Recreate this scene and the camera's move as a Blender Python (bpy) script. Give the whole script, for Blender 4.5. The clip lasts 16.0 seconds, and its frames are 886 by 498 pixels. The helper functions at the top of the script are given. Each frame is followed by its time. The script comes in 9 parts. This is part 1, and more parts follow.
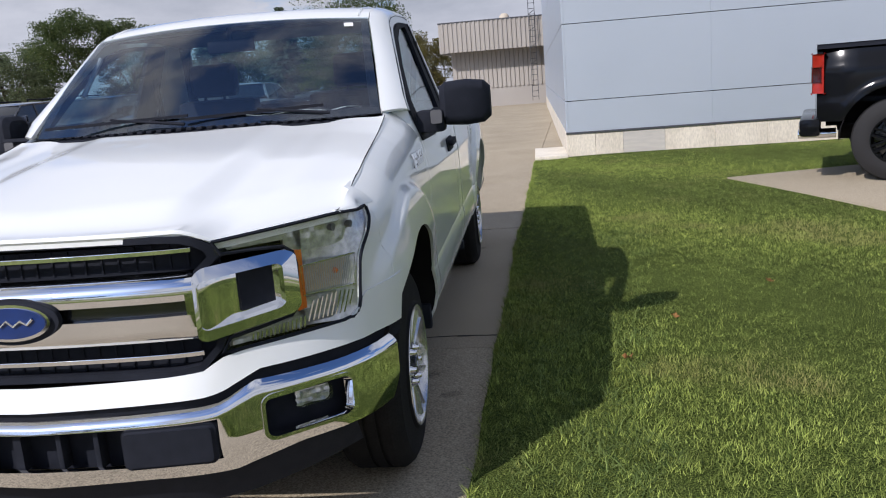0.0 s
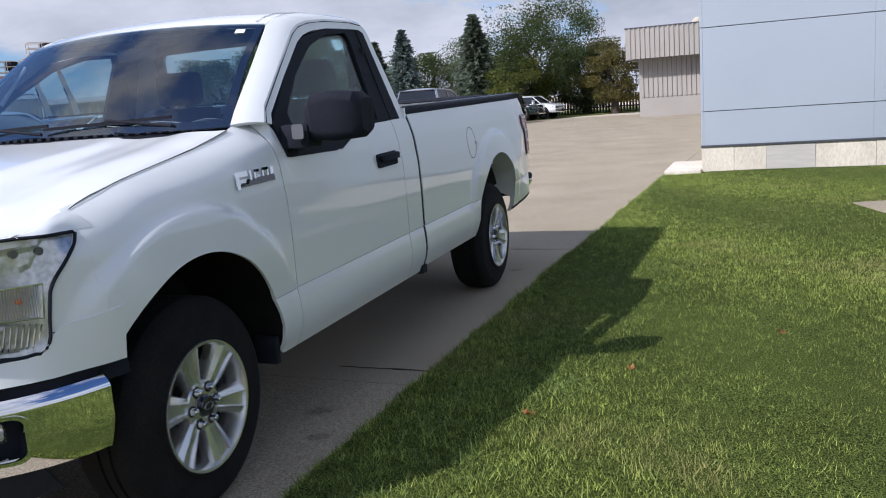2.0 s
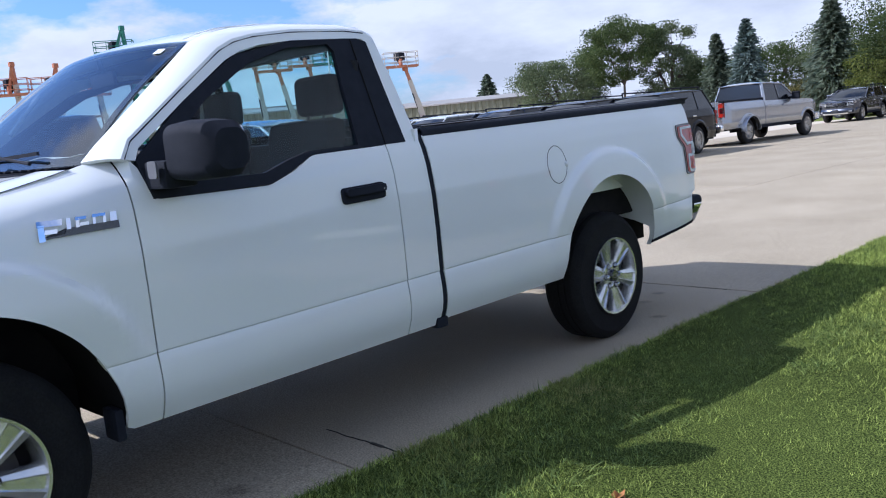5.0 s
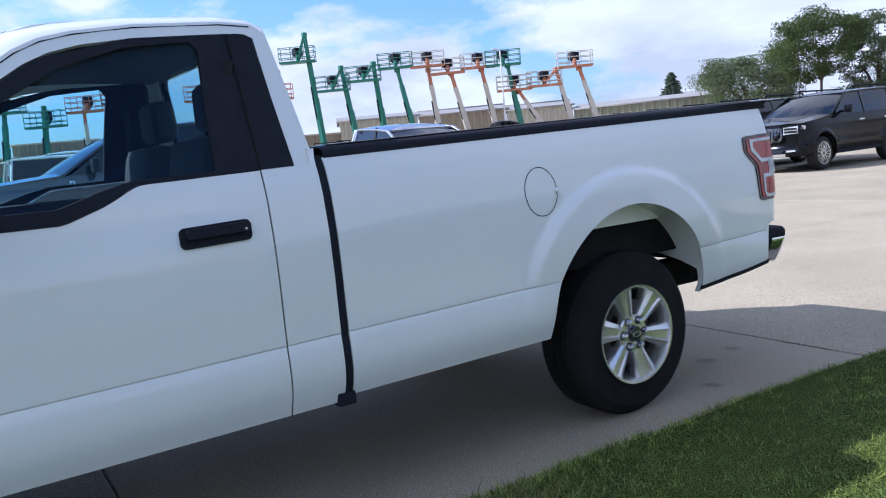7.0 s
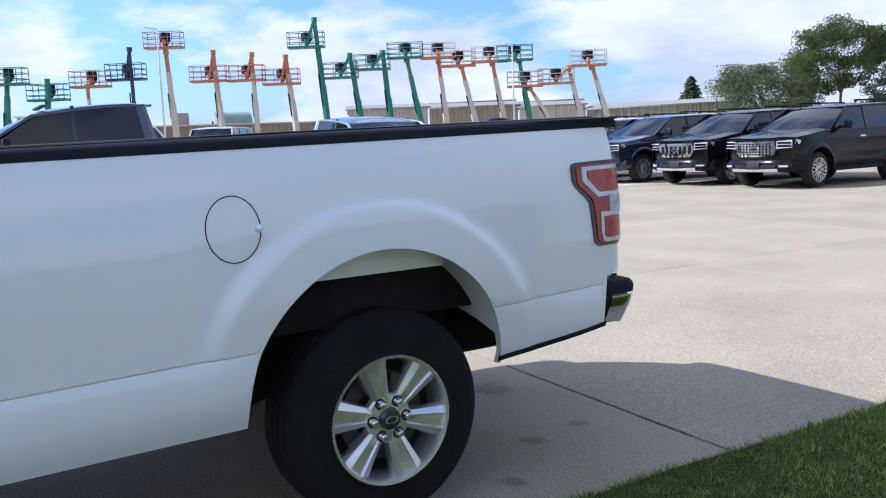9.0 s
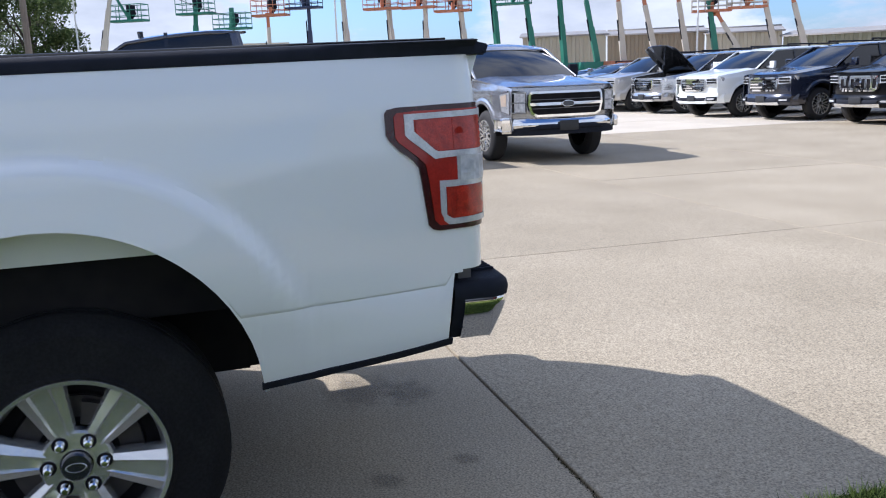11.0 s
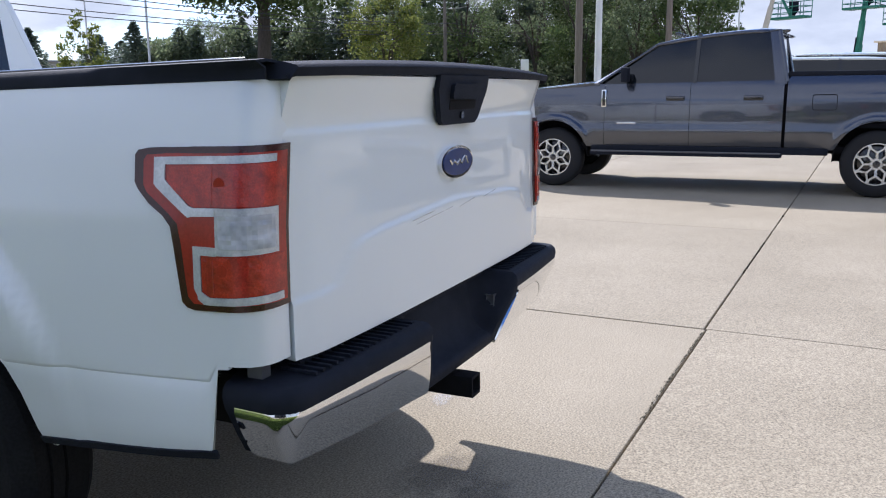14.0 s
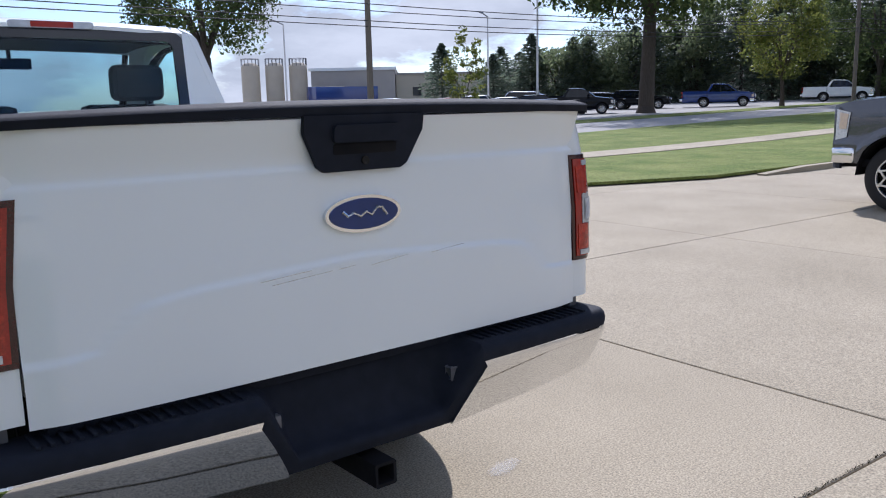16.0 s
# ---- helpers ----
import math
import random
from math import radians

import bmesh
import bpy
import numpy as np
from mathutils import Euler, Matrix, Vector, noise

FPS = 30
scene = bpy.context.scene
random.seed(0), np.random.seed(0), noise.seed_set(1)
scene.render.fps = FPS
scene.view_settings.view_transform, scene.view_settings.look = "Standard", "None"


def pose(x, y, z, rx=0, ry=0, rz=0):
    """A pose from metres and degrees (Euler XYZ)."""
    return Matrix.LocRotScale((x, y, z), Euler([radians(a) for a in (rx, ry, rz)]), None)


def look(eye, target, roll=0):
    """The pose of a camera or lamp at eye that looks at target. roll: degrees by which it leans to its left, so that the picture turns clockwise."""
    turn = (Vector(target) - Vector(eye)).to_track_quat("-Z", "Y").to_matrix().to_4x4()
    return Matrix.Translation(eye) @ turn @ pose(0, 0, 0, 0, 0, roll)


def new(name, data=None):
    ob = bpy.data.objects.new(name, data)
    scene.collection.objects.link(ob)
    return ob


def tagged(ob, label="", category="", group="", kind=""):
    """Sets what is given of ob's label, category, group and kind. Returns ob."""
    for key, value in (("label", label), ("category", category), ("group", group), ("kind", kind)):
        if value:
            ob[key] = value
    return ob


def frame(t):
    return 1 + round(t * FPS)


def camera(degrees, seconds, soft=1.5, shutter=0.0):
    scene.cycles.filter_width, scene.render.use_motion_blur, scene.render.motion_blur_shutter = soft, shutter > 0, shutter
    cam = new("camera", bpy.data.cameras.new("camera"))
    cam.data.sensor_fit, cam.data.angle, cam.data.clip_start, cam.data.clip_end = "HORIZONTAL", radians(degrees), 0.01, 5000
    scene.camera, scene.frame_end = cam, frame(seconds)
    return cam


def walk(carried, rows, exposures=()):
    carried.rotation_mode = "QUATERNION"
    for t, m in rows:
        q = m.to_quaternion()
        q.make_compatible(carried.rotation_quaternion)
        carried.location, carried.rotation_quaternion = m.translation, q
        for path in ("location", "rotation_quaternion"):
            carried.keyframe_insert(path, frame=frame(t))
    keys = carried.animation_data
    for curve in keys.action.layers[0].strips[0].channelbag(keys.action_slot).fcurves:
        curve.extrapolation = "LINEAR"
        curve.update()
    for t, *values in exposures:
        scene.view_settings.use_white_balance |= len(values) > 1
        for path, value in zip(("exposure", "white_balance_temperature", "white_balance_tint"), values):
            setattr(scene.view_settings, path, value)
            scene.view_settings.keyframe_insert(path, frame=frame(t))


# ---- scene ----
cam = camera(55.9, 16.0, soft=1.1)
PATH = [
    (0, (1.48, -2.107, 1.449), (1.238, -0.16, 1.061), -4.6),
    (0.5, (1.797, -1.915, 1.444), (1.535, 0.03, 1.058), -5.0),
    (1, (2.161, -1.796, 1.42), (1.679, 0.112, 1.061), -3.1),
    (1.5, (2.463, -1.574, 1.389), (1.806, 0.284, 1.046), -2.1),
    (2, (2.777, -1.361, 1.37), (2.073, 0.48, 1.031), -4.1),
    (2.5, (3.089, -1.188, 1.392), (2.117, 0.529, 1.064), -5.6),
    (3, (3.274, -0.887, 1.375), (2.256, 0.803, 1.05), -4.3),
    (3.5, (3.431, -0.634, 1.385), (2.371, 1.031, 1.065), -4.4),
    (4, (3.656, -0.354, 1.379), (2.378, 1.156, 1.084), -3.7),
    (4.5, (3.754, -0.05, 1.362), (2.409, 1.402, 1.078), -4.2),
    (7, (3.714, 1.76, 1.325), (2.042, 2.831, 1.088), -5.3),
    (7.5, (3.686, 2.137, 1.336), (1.988, 3.168, 1.099), -3.1),
    (8, (3.598, 2.568, 1.347), (1.906, 3.608, 1.103), -2.2),
    (8.2, (3.566, 2.699, 1.348), (1.891, 3.759, 1.086), -2.3),
    (10.5, (3.292, 4.421, 1.329), (1.484, 5.228, 1.041), -1.4),
    (11, (3.129, 4.82, 1.318), (1.272, 5.447, 0.919), -2.0),
    (11.5, (3.031, 5.156, 1.317), (1.121, 5.61, 0.932), -1.9),
    (12, (2.975, 5.515, 1.358), (1.008, 5.557, 1.003), -0.5),
    (12.5, (2.753, 5.842, 1.351), (0.797, 5.642, 0.985), 3.8),
    (13, (2.612, 6.152, 1.346), (0.689, 5.75, 0.974), 1.1),
    (13.5, (2.523, 6.49, 1.389), (0.694, 5.77, 1.018), 0.4),
    (14, (2.3, 6.745, 1.357), (0.515, 5.923, 0.986), -0.6),
    (14.5, (2.045, 6.97, 1.371), (0.314, 6.037, 1.004), -1.2),
    (15, (1.803, 7.293, 1.404), (0.31, 6.013, 1.038), -1.3),
    (15.5, (1.486, 7.462, 1.379), (0.124, 6.039, 1.028), -1.4),
    (16, (1.177, 7.532, 1.424), (-0.053, 5.993, 1.081), -1.3),
]
walk(cam, [(t, look(Vector(e), Vector(g), r)) for t, e, g, r in PATH], exposures=[(0.0, -0.15, 5950, 18), (2.5, 0.10, 5700, 18), (4.5, 0.32, 5400, 18), (8.0, 0.58, 5300, 19), (10.5, 0.50, 5560, 17), (12.5, 0.45, 5580, 17), (14.5, 0.42, 5540, 18), (16.0, 0.13, 5560, 18)])

# ---- world, sun ----
SUN = Vector((-0.75, -0.92, 1.0)).normalized()

world = bpy.data.worlds.new("world")
scene.world = world
world.use_nodes = True


def build_sky():
    nt = world.node_tree
    N, L = nt.nodes, nt.links
    sky = N.new("ShaderNodeTexSky")
    sky.sky_type, sky.sun_disc = "NISHITA", False
    sky.sun_elevation = math.asin(SUN.z)
    sky.sun_rotation = math.atan2(SUN.x, SUN.y)
    sky.air_density, sky.dust_density, sky.ozone_density = 1.0, 1.2, 1.5
    co = N.new("ShaderNodeTexCoord")
    sep = N.new("ShaderNodeSeparateXYZ")
    L.new(co.outputs["Generated"], sep.inputs[0])
    up = N.new("ShaderNodeMath")
    up.operation = "MAXIMUM"
    L.new(sep.outputs[2], up.inputs[0])
    up.inputs[1].default_value = 0.0
    add = N.new("ShaderNodeMath")
    add.operation = "ADD"
    L.new(up.outputs[0], add.inputs[0])
    add.inputs[1].default_value = 0.30
    div = N.new("ShaderNodeVectorMath")
    div.operation = "DIVIDE"
    com = N.new("ShaderNodeCombineXYZ")
    for k in range(2):
        L.new(add.outputs[0], com.inputs[k])
    com.inputs[2].default_value = 1.0
    L.new(co.outputs["Generated"], div.inputs[0])
    L.new(com.outputs[0], div.inputs[1])

    def layer(scale, detail, off):
        mp = N.new("ShaderNodeMapping")
        mp.inputs["Location"].default_value = off
        L.new(div.outputs[0], mp.inputs[0])
        nz = N.new("ShaderNodeTexNoise")
        nz.inputs["Scale"].default_value, nz.inputs["Detail"].default_value = scale, detail
        nz.inputs["Roughness"].default_value = 0.58
        L.new(mp.outputs[0], nz.inputs["Vector"])
        return nz

    cover = layer(1.05, 9, CLOUD_OFFSET)
    shade = layer(1.9, 9, (4.0, 1.5, 0.7))
    ramp = N.new("ShaderNodeValToRGB")
    ramp.color_ramp.elements[0].position, ramp.color_ramp.elements[1].position = 0.405, 0.475
    # fewer clouds towards the west, where the sky has opened
    west = N.new("ShaderNodeVectorMath")
    west.operation = "DOT_PRODUCT"
    L.new(co.outputs["Generated"], west.inputs[0])
    west.inputs[1].default_value = Vector((-0.95, 0.30, 0.12)).normalized()
    gap = N.new("ShaderNodeMapRange")
    gap.interpolation_type = "SMOOTHSTEP"
    gap.inputs[1].default_value, gap.inputs[2].default_value = 0.88, 0.99
    gap.inputs[3].default_value, gap.inputs[4].default_value = -0.09, -0.78
    L.new(west.outputs["Value"], gap.inputs[0])
    thin = N.new("ShaderNodeMath")
    thin.operation = "MULTIPLY_ADD"
    L.new(up.outputs[0], thin.inputs[0])
    L.new(gap.outputs[0], thin.inputs[1])
    L.new(cover.outputs[0], thin.inputs[2])
    L.new(thin.outputs[0], ramp.inputs[0])
    tone = N.new("ShaderNodeValToRGB")
    e = tone.color_ramp.elements
    e[0].position, e[0].color = 0.34, (7.9, 8.4, 8.9, 1)
    e[1].position, e[1].color = 0.60, (11.6, 11.9, 12.1, 1)
    L.new(shade.outputs[0], tone.inputs[0])
    # clouds overhead are thinner and let more sun through
    lift = N.new("ShaderNodeMapRange")
    lift.inputs[1].default_value, lift.inputs[2].default_value = 0.16, 0.50
    lift.inputs[3].default_value, lift.inputs[4].default_value = 0.80, 0.84
    L.new(up.outputs[0], lift.inputs[0])
    bright = N.new("ShaderNodeVectorMath")
    bright.operation = "SCALE"
    L.new(tone.outputs[0], bright.inputs[0])
    L.new(lift.outputs[0], bright.inputs["Scale"])
    mix = N.new("ShaderNodeMix")
    mix.data_type = "RGBA"
    L.new(ramp.outputs[0], mix.inputs[0])
    tint = N.new("ShaderNodeMix")
    tint.data_type, tint.blend_type = "RGBA", "MULTIPLY"
    tint.inputs[0].default_value = 1.0
    L.new(sky.outputs[0], tint.inputs[6])
    tint.inputs[7].default_value = (1.20, 1.50, 1.92, 1)
    L.new(tint.outputs[2], mix.inputs[6])
    L.new(bright.outputs[0], mix.inputs[7])
    bg = N["Background"]
    L.new(mix.outputs[2], bg.inputs[0])
    bg.inputs[1].default_value = 0.072


CLOUD_OFFSET = (0.3, 0.2, 0.0)
build_sky()
sun = new("sun", bpy.data.lights.new("sun", "SUN"))
sun.data.energy, sun.data.angle, sun.data.color = 4.8, radians(0.53), (1.0, 0.93, 0.82)
sun.matrix_world = look(SUN * 50, (0, 0, 0))

# ---- materials ----


def surface(name, a, b=None, scale=8.0, rough=0.6, metal=0.0, bump=0.0, bump_scale=None, coat=0.0, fine=None, fine_amount=0.25,
            rand=0.0, spec=0.5, stretch=(1, 1, 1), detail=6, coords="pos", sharp=(0.3, 0.7)):
    """Two-scale noise colour, optional bump, optional random tint for each object."""
    m = bpy.data.materials.new(name)
    m.use_nodes = True
    nt = m.node_tree
    N, L = nt.nodes, nt.links
    p = N["Principled BSDF"]
    p.inputs["Roughness"].default_value, p.inputs["Metallic"].default_value = rough, metal
    p.inputs["Coat Weight"].default_value, p.inputs["Coat Roughness"].default_value = coat, 0.03
    p.inputs["Specular IOR Level"].default_value = spec
    if coords == "pos":
        src = N.new("ShaderNodeNewGeometry").outputs["Position"]
    else:
        src = N.new("ShaderNodeTexCoord").outputs["Object"]
    mp = N.new("ShaderNodeMapping")
    mp.inputs["Scale"].default_value = stretch
    mp.inputs["Location"].default_value = (0.0, 0.0, 0.0037)
    L.new(src, mp.inputs[0])
    if b is None:
        b = tuple(c * 0.88 for c in a)
    nz = N.new("ShaderNodeTexNoise")
    nz.inputs["Scale"].default_value, nz.inputs["Detail"].default_value = scale, detail
    L.new(mp.outputs[0], nz.inputs["Vector"])
    rp = N.new("ShaderNodeValToRGB")
    rp.color_ramp.elements[0].position, rp.color_ramp.elements[1].position = sharp
    rp.color_ramp.elements[0].color, rp.color_ramp.elements[1].color = (*a, 1), (*b, 1)
    L.new(nz.outputs[0], rp.inputs[0])
    out = rp.outputs[0]
    if fine:
        n2 = N.new("ShaderNodeTexNoise")
        n2.inputs["Scale"].default_value, n2.inputs["Detail"].default_value = fine, 2
        L.new(mp.outputs[0], n2.inputs["Vector"])
        mr = N.new("ShaderNodeMapRange")
        mr.inputs[1].default_value, mr.inputs[2].default_value = 0.3, 0.7
        mr.inputs[3].default_value, mr.inputs[4].default_value = 1 - fine_amount, 1 + fine_amount
        L.new(n2.outputs[0], mr.inputs[0])
        mx = N.new("ShaderNodeMix")
        mx.data_type, mx.blend_type = "RGBA", "MULTIPLY"
        mx.inputs[0].default_value = 1
        L.new(out, mx.inputs[6])
        L.new(mr.outputs[0], mx.inputs[7])
        out = mx.outputs[2]
    if rand:
        oi = N.new("ShaderNodeObjectInfo")
        mr = N.new("ShaderNodeMapRange")
        mr.inputs[3].default_value, mr.inputs[4].default_value = 1 - rand, 1 + rand
        L.new(oi.outputs["Random"], mr.inputs[0])
        mx = N.new("ShaderNodeMix")
        mx.data_type, mx.blend_type = "RGBA", "MULTIPLY"
        mx.inputs[0].default_value = 1
        L.new(out, mx.inputs[6])
        L.new(mr.outputs[0], mx.inputs[7])
        out = mx.outputs[2]
    L.new(out, p.inputs["Base Color"])
    if bump:
        nb = N.new("ShaderNodeTexNoise")
        nb.inputs["Scale"].default_value, nb.inputs["Detail"].default_value = bump_scale or (fine or scale * 4), 3
        L.new(mp.outputs[0], nb.inputs["Vector"])
        bp = N.new("ShaderNodeBump")
        bp.inputs["Strength"].default_value, bp.inputs["Distance"].default_value = 1.0, bump
        L.new(nb.outputs[0], bp.inputs["Height"])
        L.new(bp.outputs[0], p.inputs["Normal"])
    return m


def clear(name, col, rough=0.0, shine=0.06):
    """Thin glass: mostly see-through, with a mirror on top that grows at grazing angles."""
    m = bpy.data.materials.new(name)
    m.use_nodes = True
    N, L = m.node_tree.nodes, m.node_tree.links
    N.remove(N["Principled BSDF"])
    tr, gl = N.new("ShaderNodeBsdfTransparent"), N.new("ShaderNodeBsdfGlossy")
    tr.inputs[0].default_value = (*col, 1)
    gl.inputs["Roughness"].default_value = rough
    lw = N.new("ShaderNodeLayerWeight")
    lw.inputs[0].default_value = 0.5
    pw = N.new("ShaderNodeMath")
    pw.operation, pw.inputs[1].default_value = "POWER", 5.0
    L.new(lw.outputs["Facing"], pw.inputs[0])
    fr = N.new("ShaderNodeMath")
    fr.operation = "MULTIPLY_ADD"
    L.new(pw.outputs[0], fr.inputs[0])
    fr.inputs[1].default_value, fr.inputs[2].default_value = 0.88, shine
    mx = N.new("ShaderNodeMixShader")
    L.new(fr.outputs[0], mx.inputs[0])
    L.new(tr.outputs[0], mx.inputs[1])
    L.new(gl.outputs[0], mx.inputs[2])
    L.new(mx.outputs[0], N["Material Output"].inputs[0])
    return m


def paint(name, col, flake=0.0, rough=0.4, metal=0.0, coat=1.0, spec=0.5):
    return surface(name, col, tuple(c * 0.97 for c in col), scale=1.3, rough=rough, metal=metal, coat=coat, spec=spec, fine=None if not flake else 900, fine_amount=flake)


M_WHITE = paint("white_paint", (0.785, 0.81, 0.79), rough=0.45)
M_CHROME = surface("chrome", (0.82, 0.83, 0.85), (0.76, 0.77, 0.79), scale=3, rough=0.04, metal=1.0)
M_ALLOY = surface("alloy", (0.72, 0.72, 0.70), (0.64, 0.64, 0.63), scale=12, rough=0.27, metal=0.8, fine=300, fine_amount=0.05)
M_ALLOY_DARK = surface("alloy_shaded", (0.16, 0.16, 0.17), scale=12, rough=0.5, metal=0.6)
M_BLACK = surface("black_plastic", (0.010, 0.0122, 0.019), (0.015, 0.0175, 0.026), scale=20, rough=0.78, spec=0.2, bump=0.0006, bump_scale=700)
M_GLOSSBLACK = surface("gloss_black", (0.008, 0.009, 0.011), (0.012, 0.013, 0.015), scale=5, rough=0.12, coat=0.5)
M_RUBBER = surface("rubber", (0.008, 0.008, 0.009), (0.013, 0.013, 0.013), scale=9, rough=0.85, spec=0.2, fine=120, fine_amount=0.25, bump=0.0008, bump_scale=160)
M_DARK = surface("underbody", (0.008, 0.008, 0.010), (0.018, 0.017, 0.017), scale=7, rough=0.9, spec=0.12)
M_CLOTH = surface("seat_cloth", (0.010, 0.011, 0.014), (0.016, 0.017, 0.021), scale=30, rough=0.9, fine=400, fine_amount=0.2)
M_DASH = surface("dashboard_plastic", (0.02, 0.021, 0.024), scale=40, rough=0.7)
M_PAPER = surface("paper", (0.78, 0.79, 0.76), (0.7, 0.72, 0.7), scale=18, rough=0.7)
M_GLASS = clear("window_glass", (0.56, 0.68, 0.74), shine=0.19)
M_TINT = clear("tinted_glass", (0.80, 0.91, 0.93), shine=0.02)
M_LENS = clear("lamp_lens", (0.93, 0.94, 0.94))
M_DARKGLASS = surface("dark_glass", (0.008, 0.010, 0.013), scale=2, rough=0.03, spec=0.55)
M_RED = surface("red_lens", (0.38, 0.022, 0.011), (0.27, 0.015, 0.008), scale=14, rough=0.2, coat=0.25, fine=160, fine_amount=0.14)
M_REDBRIGHT = surface("bright_red_lens", (0.50, 0.032, 0.013), (0.26, 0.016, 0.008), scale=38, rough=0.16, coat=0.3, fine=240, fine_amount=0.22, bump=0.0015, bump_scale=90, detail=3)
M_REDDARK = surface("dark_red_lens", (0.045, 0.005, 0.006), (0.03, 0.004, 0.005), scale=18, rough=0.2, coat=0.25, fine=200, fine_amount=0.15)
M_LAMPGREY = surface("lamp_reflector", (0.64, 0.65, 0.65), (0.46, 0.47, 0.48), scale=30, rough=0.22, metal=0.25, fine=190, fine_amount=0.1)
M_AMBER = surface("amber_lens", (0.75, 0.20, 0.03), (0.62, 0.14, 0.02), scale=14, rough=0.15, coat=0.7)
M_BLUE = surface("badge_blue", (0.012, 0.035, 0.16), (0.010, 0.028, 0.12), scale=20, rough=0.3, coat=0.2)
M_BADGEDARK = surface("badge_dark", (0.018, 0.02, 0.028), scale=20, rough=0.25, coat=1.0)
M_LAMPBACK = surface("lamp_back", (0.66, 0.67, 0.69), (0.34, 0.35, 0.37), scale=26, rough=0.35, metal=0.1, detail=2)
M_REFLECT = surface("headlamp_reflector", (0.84, 0.85, 0.86), (0.55, 0.56, 0.58), scale=40, rough=0.2, metal=0.35, detail=3)
M_FACET = surface("bright_facet", (0.80, 0.81, 0.82), (0.50, 0.51, 0.53), scale=55, rough=0.22, metal=0.6, detail=2)
M_TURNLAMP = surface("turn_lamp_reflector", (0.74, 0.58, 0.42), (0.60, 0.50, 0.42), scale=28, rough=0.22, metal=0.3, detail=3)
M_BRAKE = surface("brake_iron", (0.045, 0.042, 0.040), (0.07, 0.06, 0.055), scale=18, rough=0.55, metal=0.5)
M_CONCRETE = surface("concrete", (0.375, 0.320, 0.226), (0.305, 0.258, 0.178), scale=0.55, rough=0.9, fine=125, fine_amount=0.45, rand=0.03, detail=10, spec=0.3)
M_AGGREGATE = surface("exposed_aggregate", (0.378, 0.321, 0.228), (0.302, 0.255, 0.177), scale=0.8, rough=0.9, fine=125, fine_amount=0.42, bump=0.0002, bump_scale=150, rand=0.03, detail=10, spec=0.3)
M_NEWCON = surface("new_concrete", (0.56, 0.50, 0.395), (0.50, 0.44, 0.345), scale=0.7, rough=0.9, fine=110, fine_amount=0.1, rand=0.04, spec=0.3)
M_JOINT = surface("joint_dirt", (0.022, 0.020, 0.018), (0.05, 0.045, 0.035), scale=3, rough=1.0)


def blotch(name, col, edge=0.5):
    """A stain that fades out in uneven patches."""
    m = bpy.data.materials.new(name)
    m.use_nodes = True
    N, L = m.node_tree.nodes, m.node_tree.links
    p = N["Principled BSDF"]
    p.inputs["Base Color"].default_value, p.inputs["Roughness"].default_value = (*col, 1), 0.8
    co = N.new("ShaderNodeTexCoord")
    ln = N.new("ShaderNodeVectorMath")
    ln.operation = "LENGTH"
    L.new(co.outputs["Object"], ln.inputs[0])
    g = N.new("ShaderNodeNewGeometry")
    nz = N.new("ShaderNodeTexNoise")
    nz.inputs["Scale"].default_value, nz.inputs["Detail"].default_value = 14, 6
    L.new(g.outputs["Position"], nz.inputs["Vector"])
    sub = N.new("ShaderNodeMath")
    sub.operation = "SUBTRACT"
    L.new(nz.outputs[0], sub.inputs[0])
    L.new(ln.outputs["Value"], sub.inputs[1])
    mr = N.new("ShaderNodeMapRange")
    mr.inputs[1].default_value, mr.inputs[2].default_value, mr.inputs[3].default_value, mr.inputs[4].default_value = -0.28, 0.12, 0.0, edge
    L.new(sub.outputs[0], mr.inputs[0])
    L.new(mr.outputs[0], p.inputs["Alpha"])
    return m


M_SCUFF = blotch("pale_scuff", (0.62, 0.60, 0.56), 0.30)
M_STAIN = blotch("oil_stain", (0.07, 0.062, 0.055), 0.26)

# ---- mesh helpers ----


def finish(bm, angle=32, weld=0.0):
    if weld:
        bmesh.ops.remove_doubles(bm, verts=bm.verts, dist=weld)
    bmesh.ops.recalc_face_normals(bm, faces=bm.faces)
    lim = radians(angle)
    for f in bm.faces:
        f.smooth = True
    for e in bm.edges:
        e.smooth = len(e.link_faces) == 2 and e.calc_face_angle(0) < lim
    me = bpy.data.meshes.new("mesh")
    bm.to_mesh(me)
    bm.free()
    return me


def part(name, bm, material, parent, label="", angle=32, thick=0.0, weld=0.0, offset=-1.0):
    """Links bm as one mesh object under a thing or a part."""
    me = bm if isinstance(bm, bpy.types.Mesh) else finish(bm, angle, weld)
    me.name = name
    if not me.materials:
        me.materials.append(material)
    ob = new(name, me)
    if parent is not None:
        ob.parent = parent
        base = parent
        while base.parent:
            base = base.parent
    if label:
        tagged(ob, label)
    if thick:
        mod = ob.modifiers.new("thickness", "SOLIDIFY")
        mod.thickness, mod.offset = thick, offset
    return ob


def thing(name, label, category, group="", kind=""):
    return tagged(new(name), label, category, group, kind)


def box(bm, x0, x1, y0, y1, z0, z1, bevel=0.0, seg=2):
    r = bmesh.ops.create_cube(bm, size=1)
    vs = r["verts"]
    for v in vs:
        v.co = Vector((x0 + (v.co.x + 0.5) * (x1 - x0), y0 + (v.co.y + 0.5) * (y1 - y0), z0 + (v.co.z + 0.5) * (z1 - z0)))
    if bevel:
        es = list({e for v in vs for e in v.link_edges})
        bmesh.ops.bevel(bm, geom=es, offset=bevel, segments=seg, affect="EDGES", profile=0.6)
    return bm


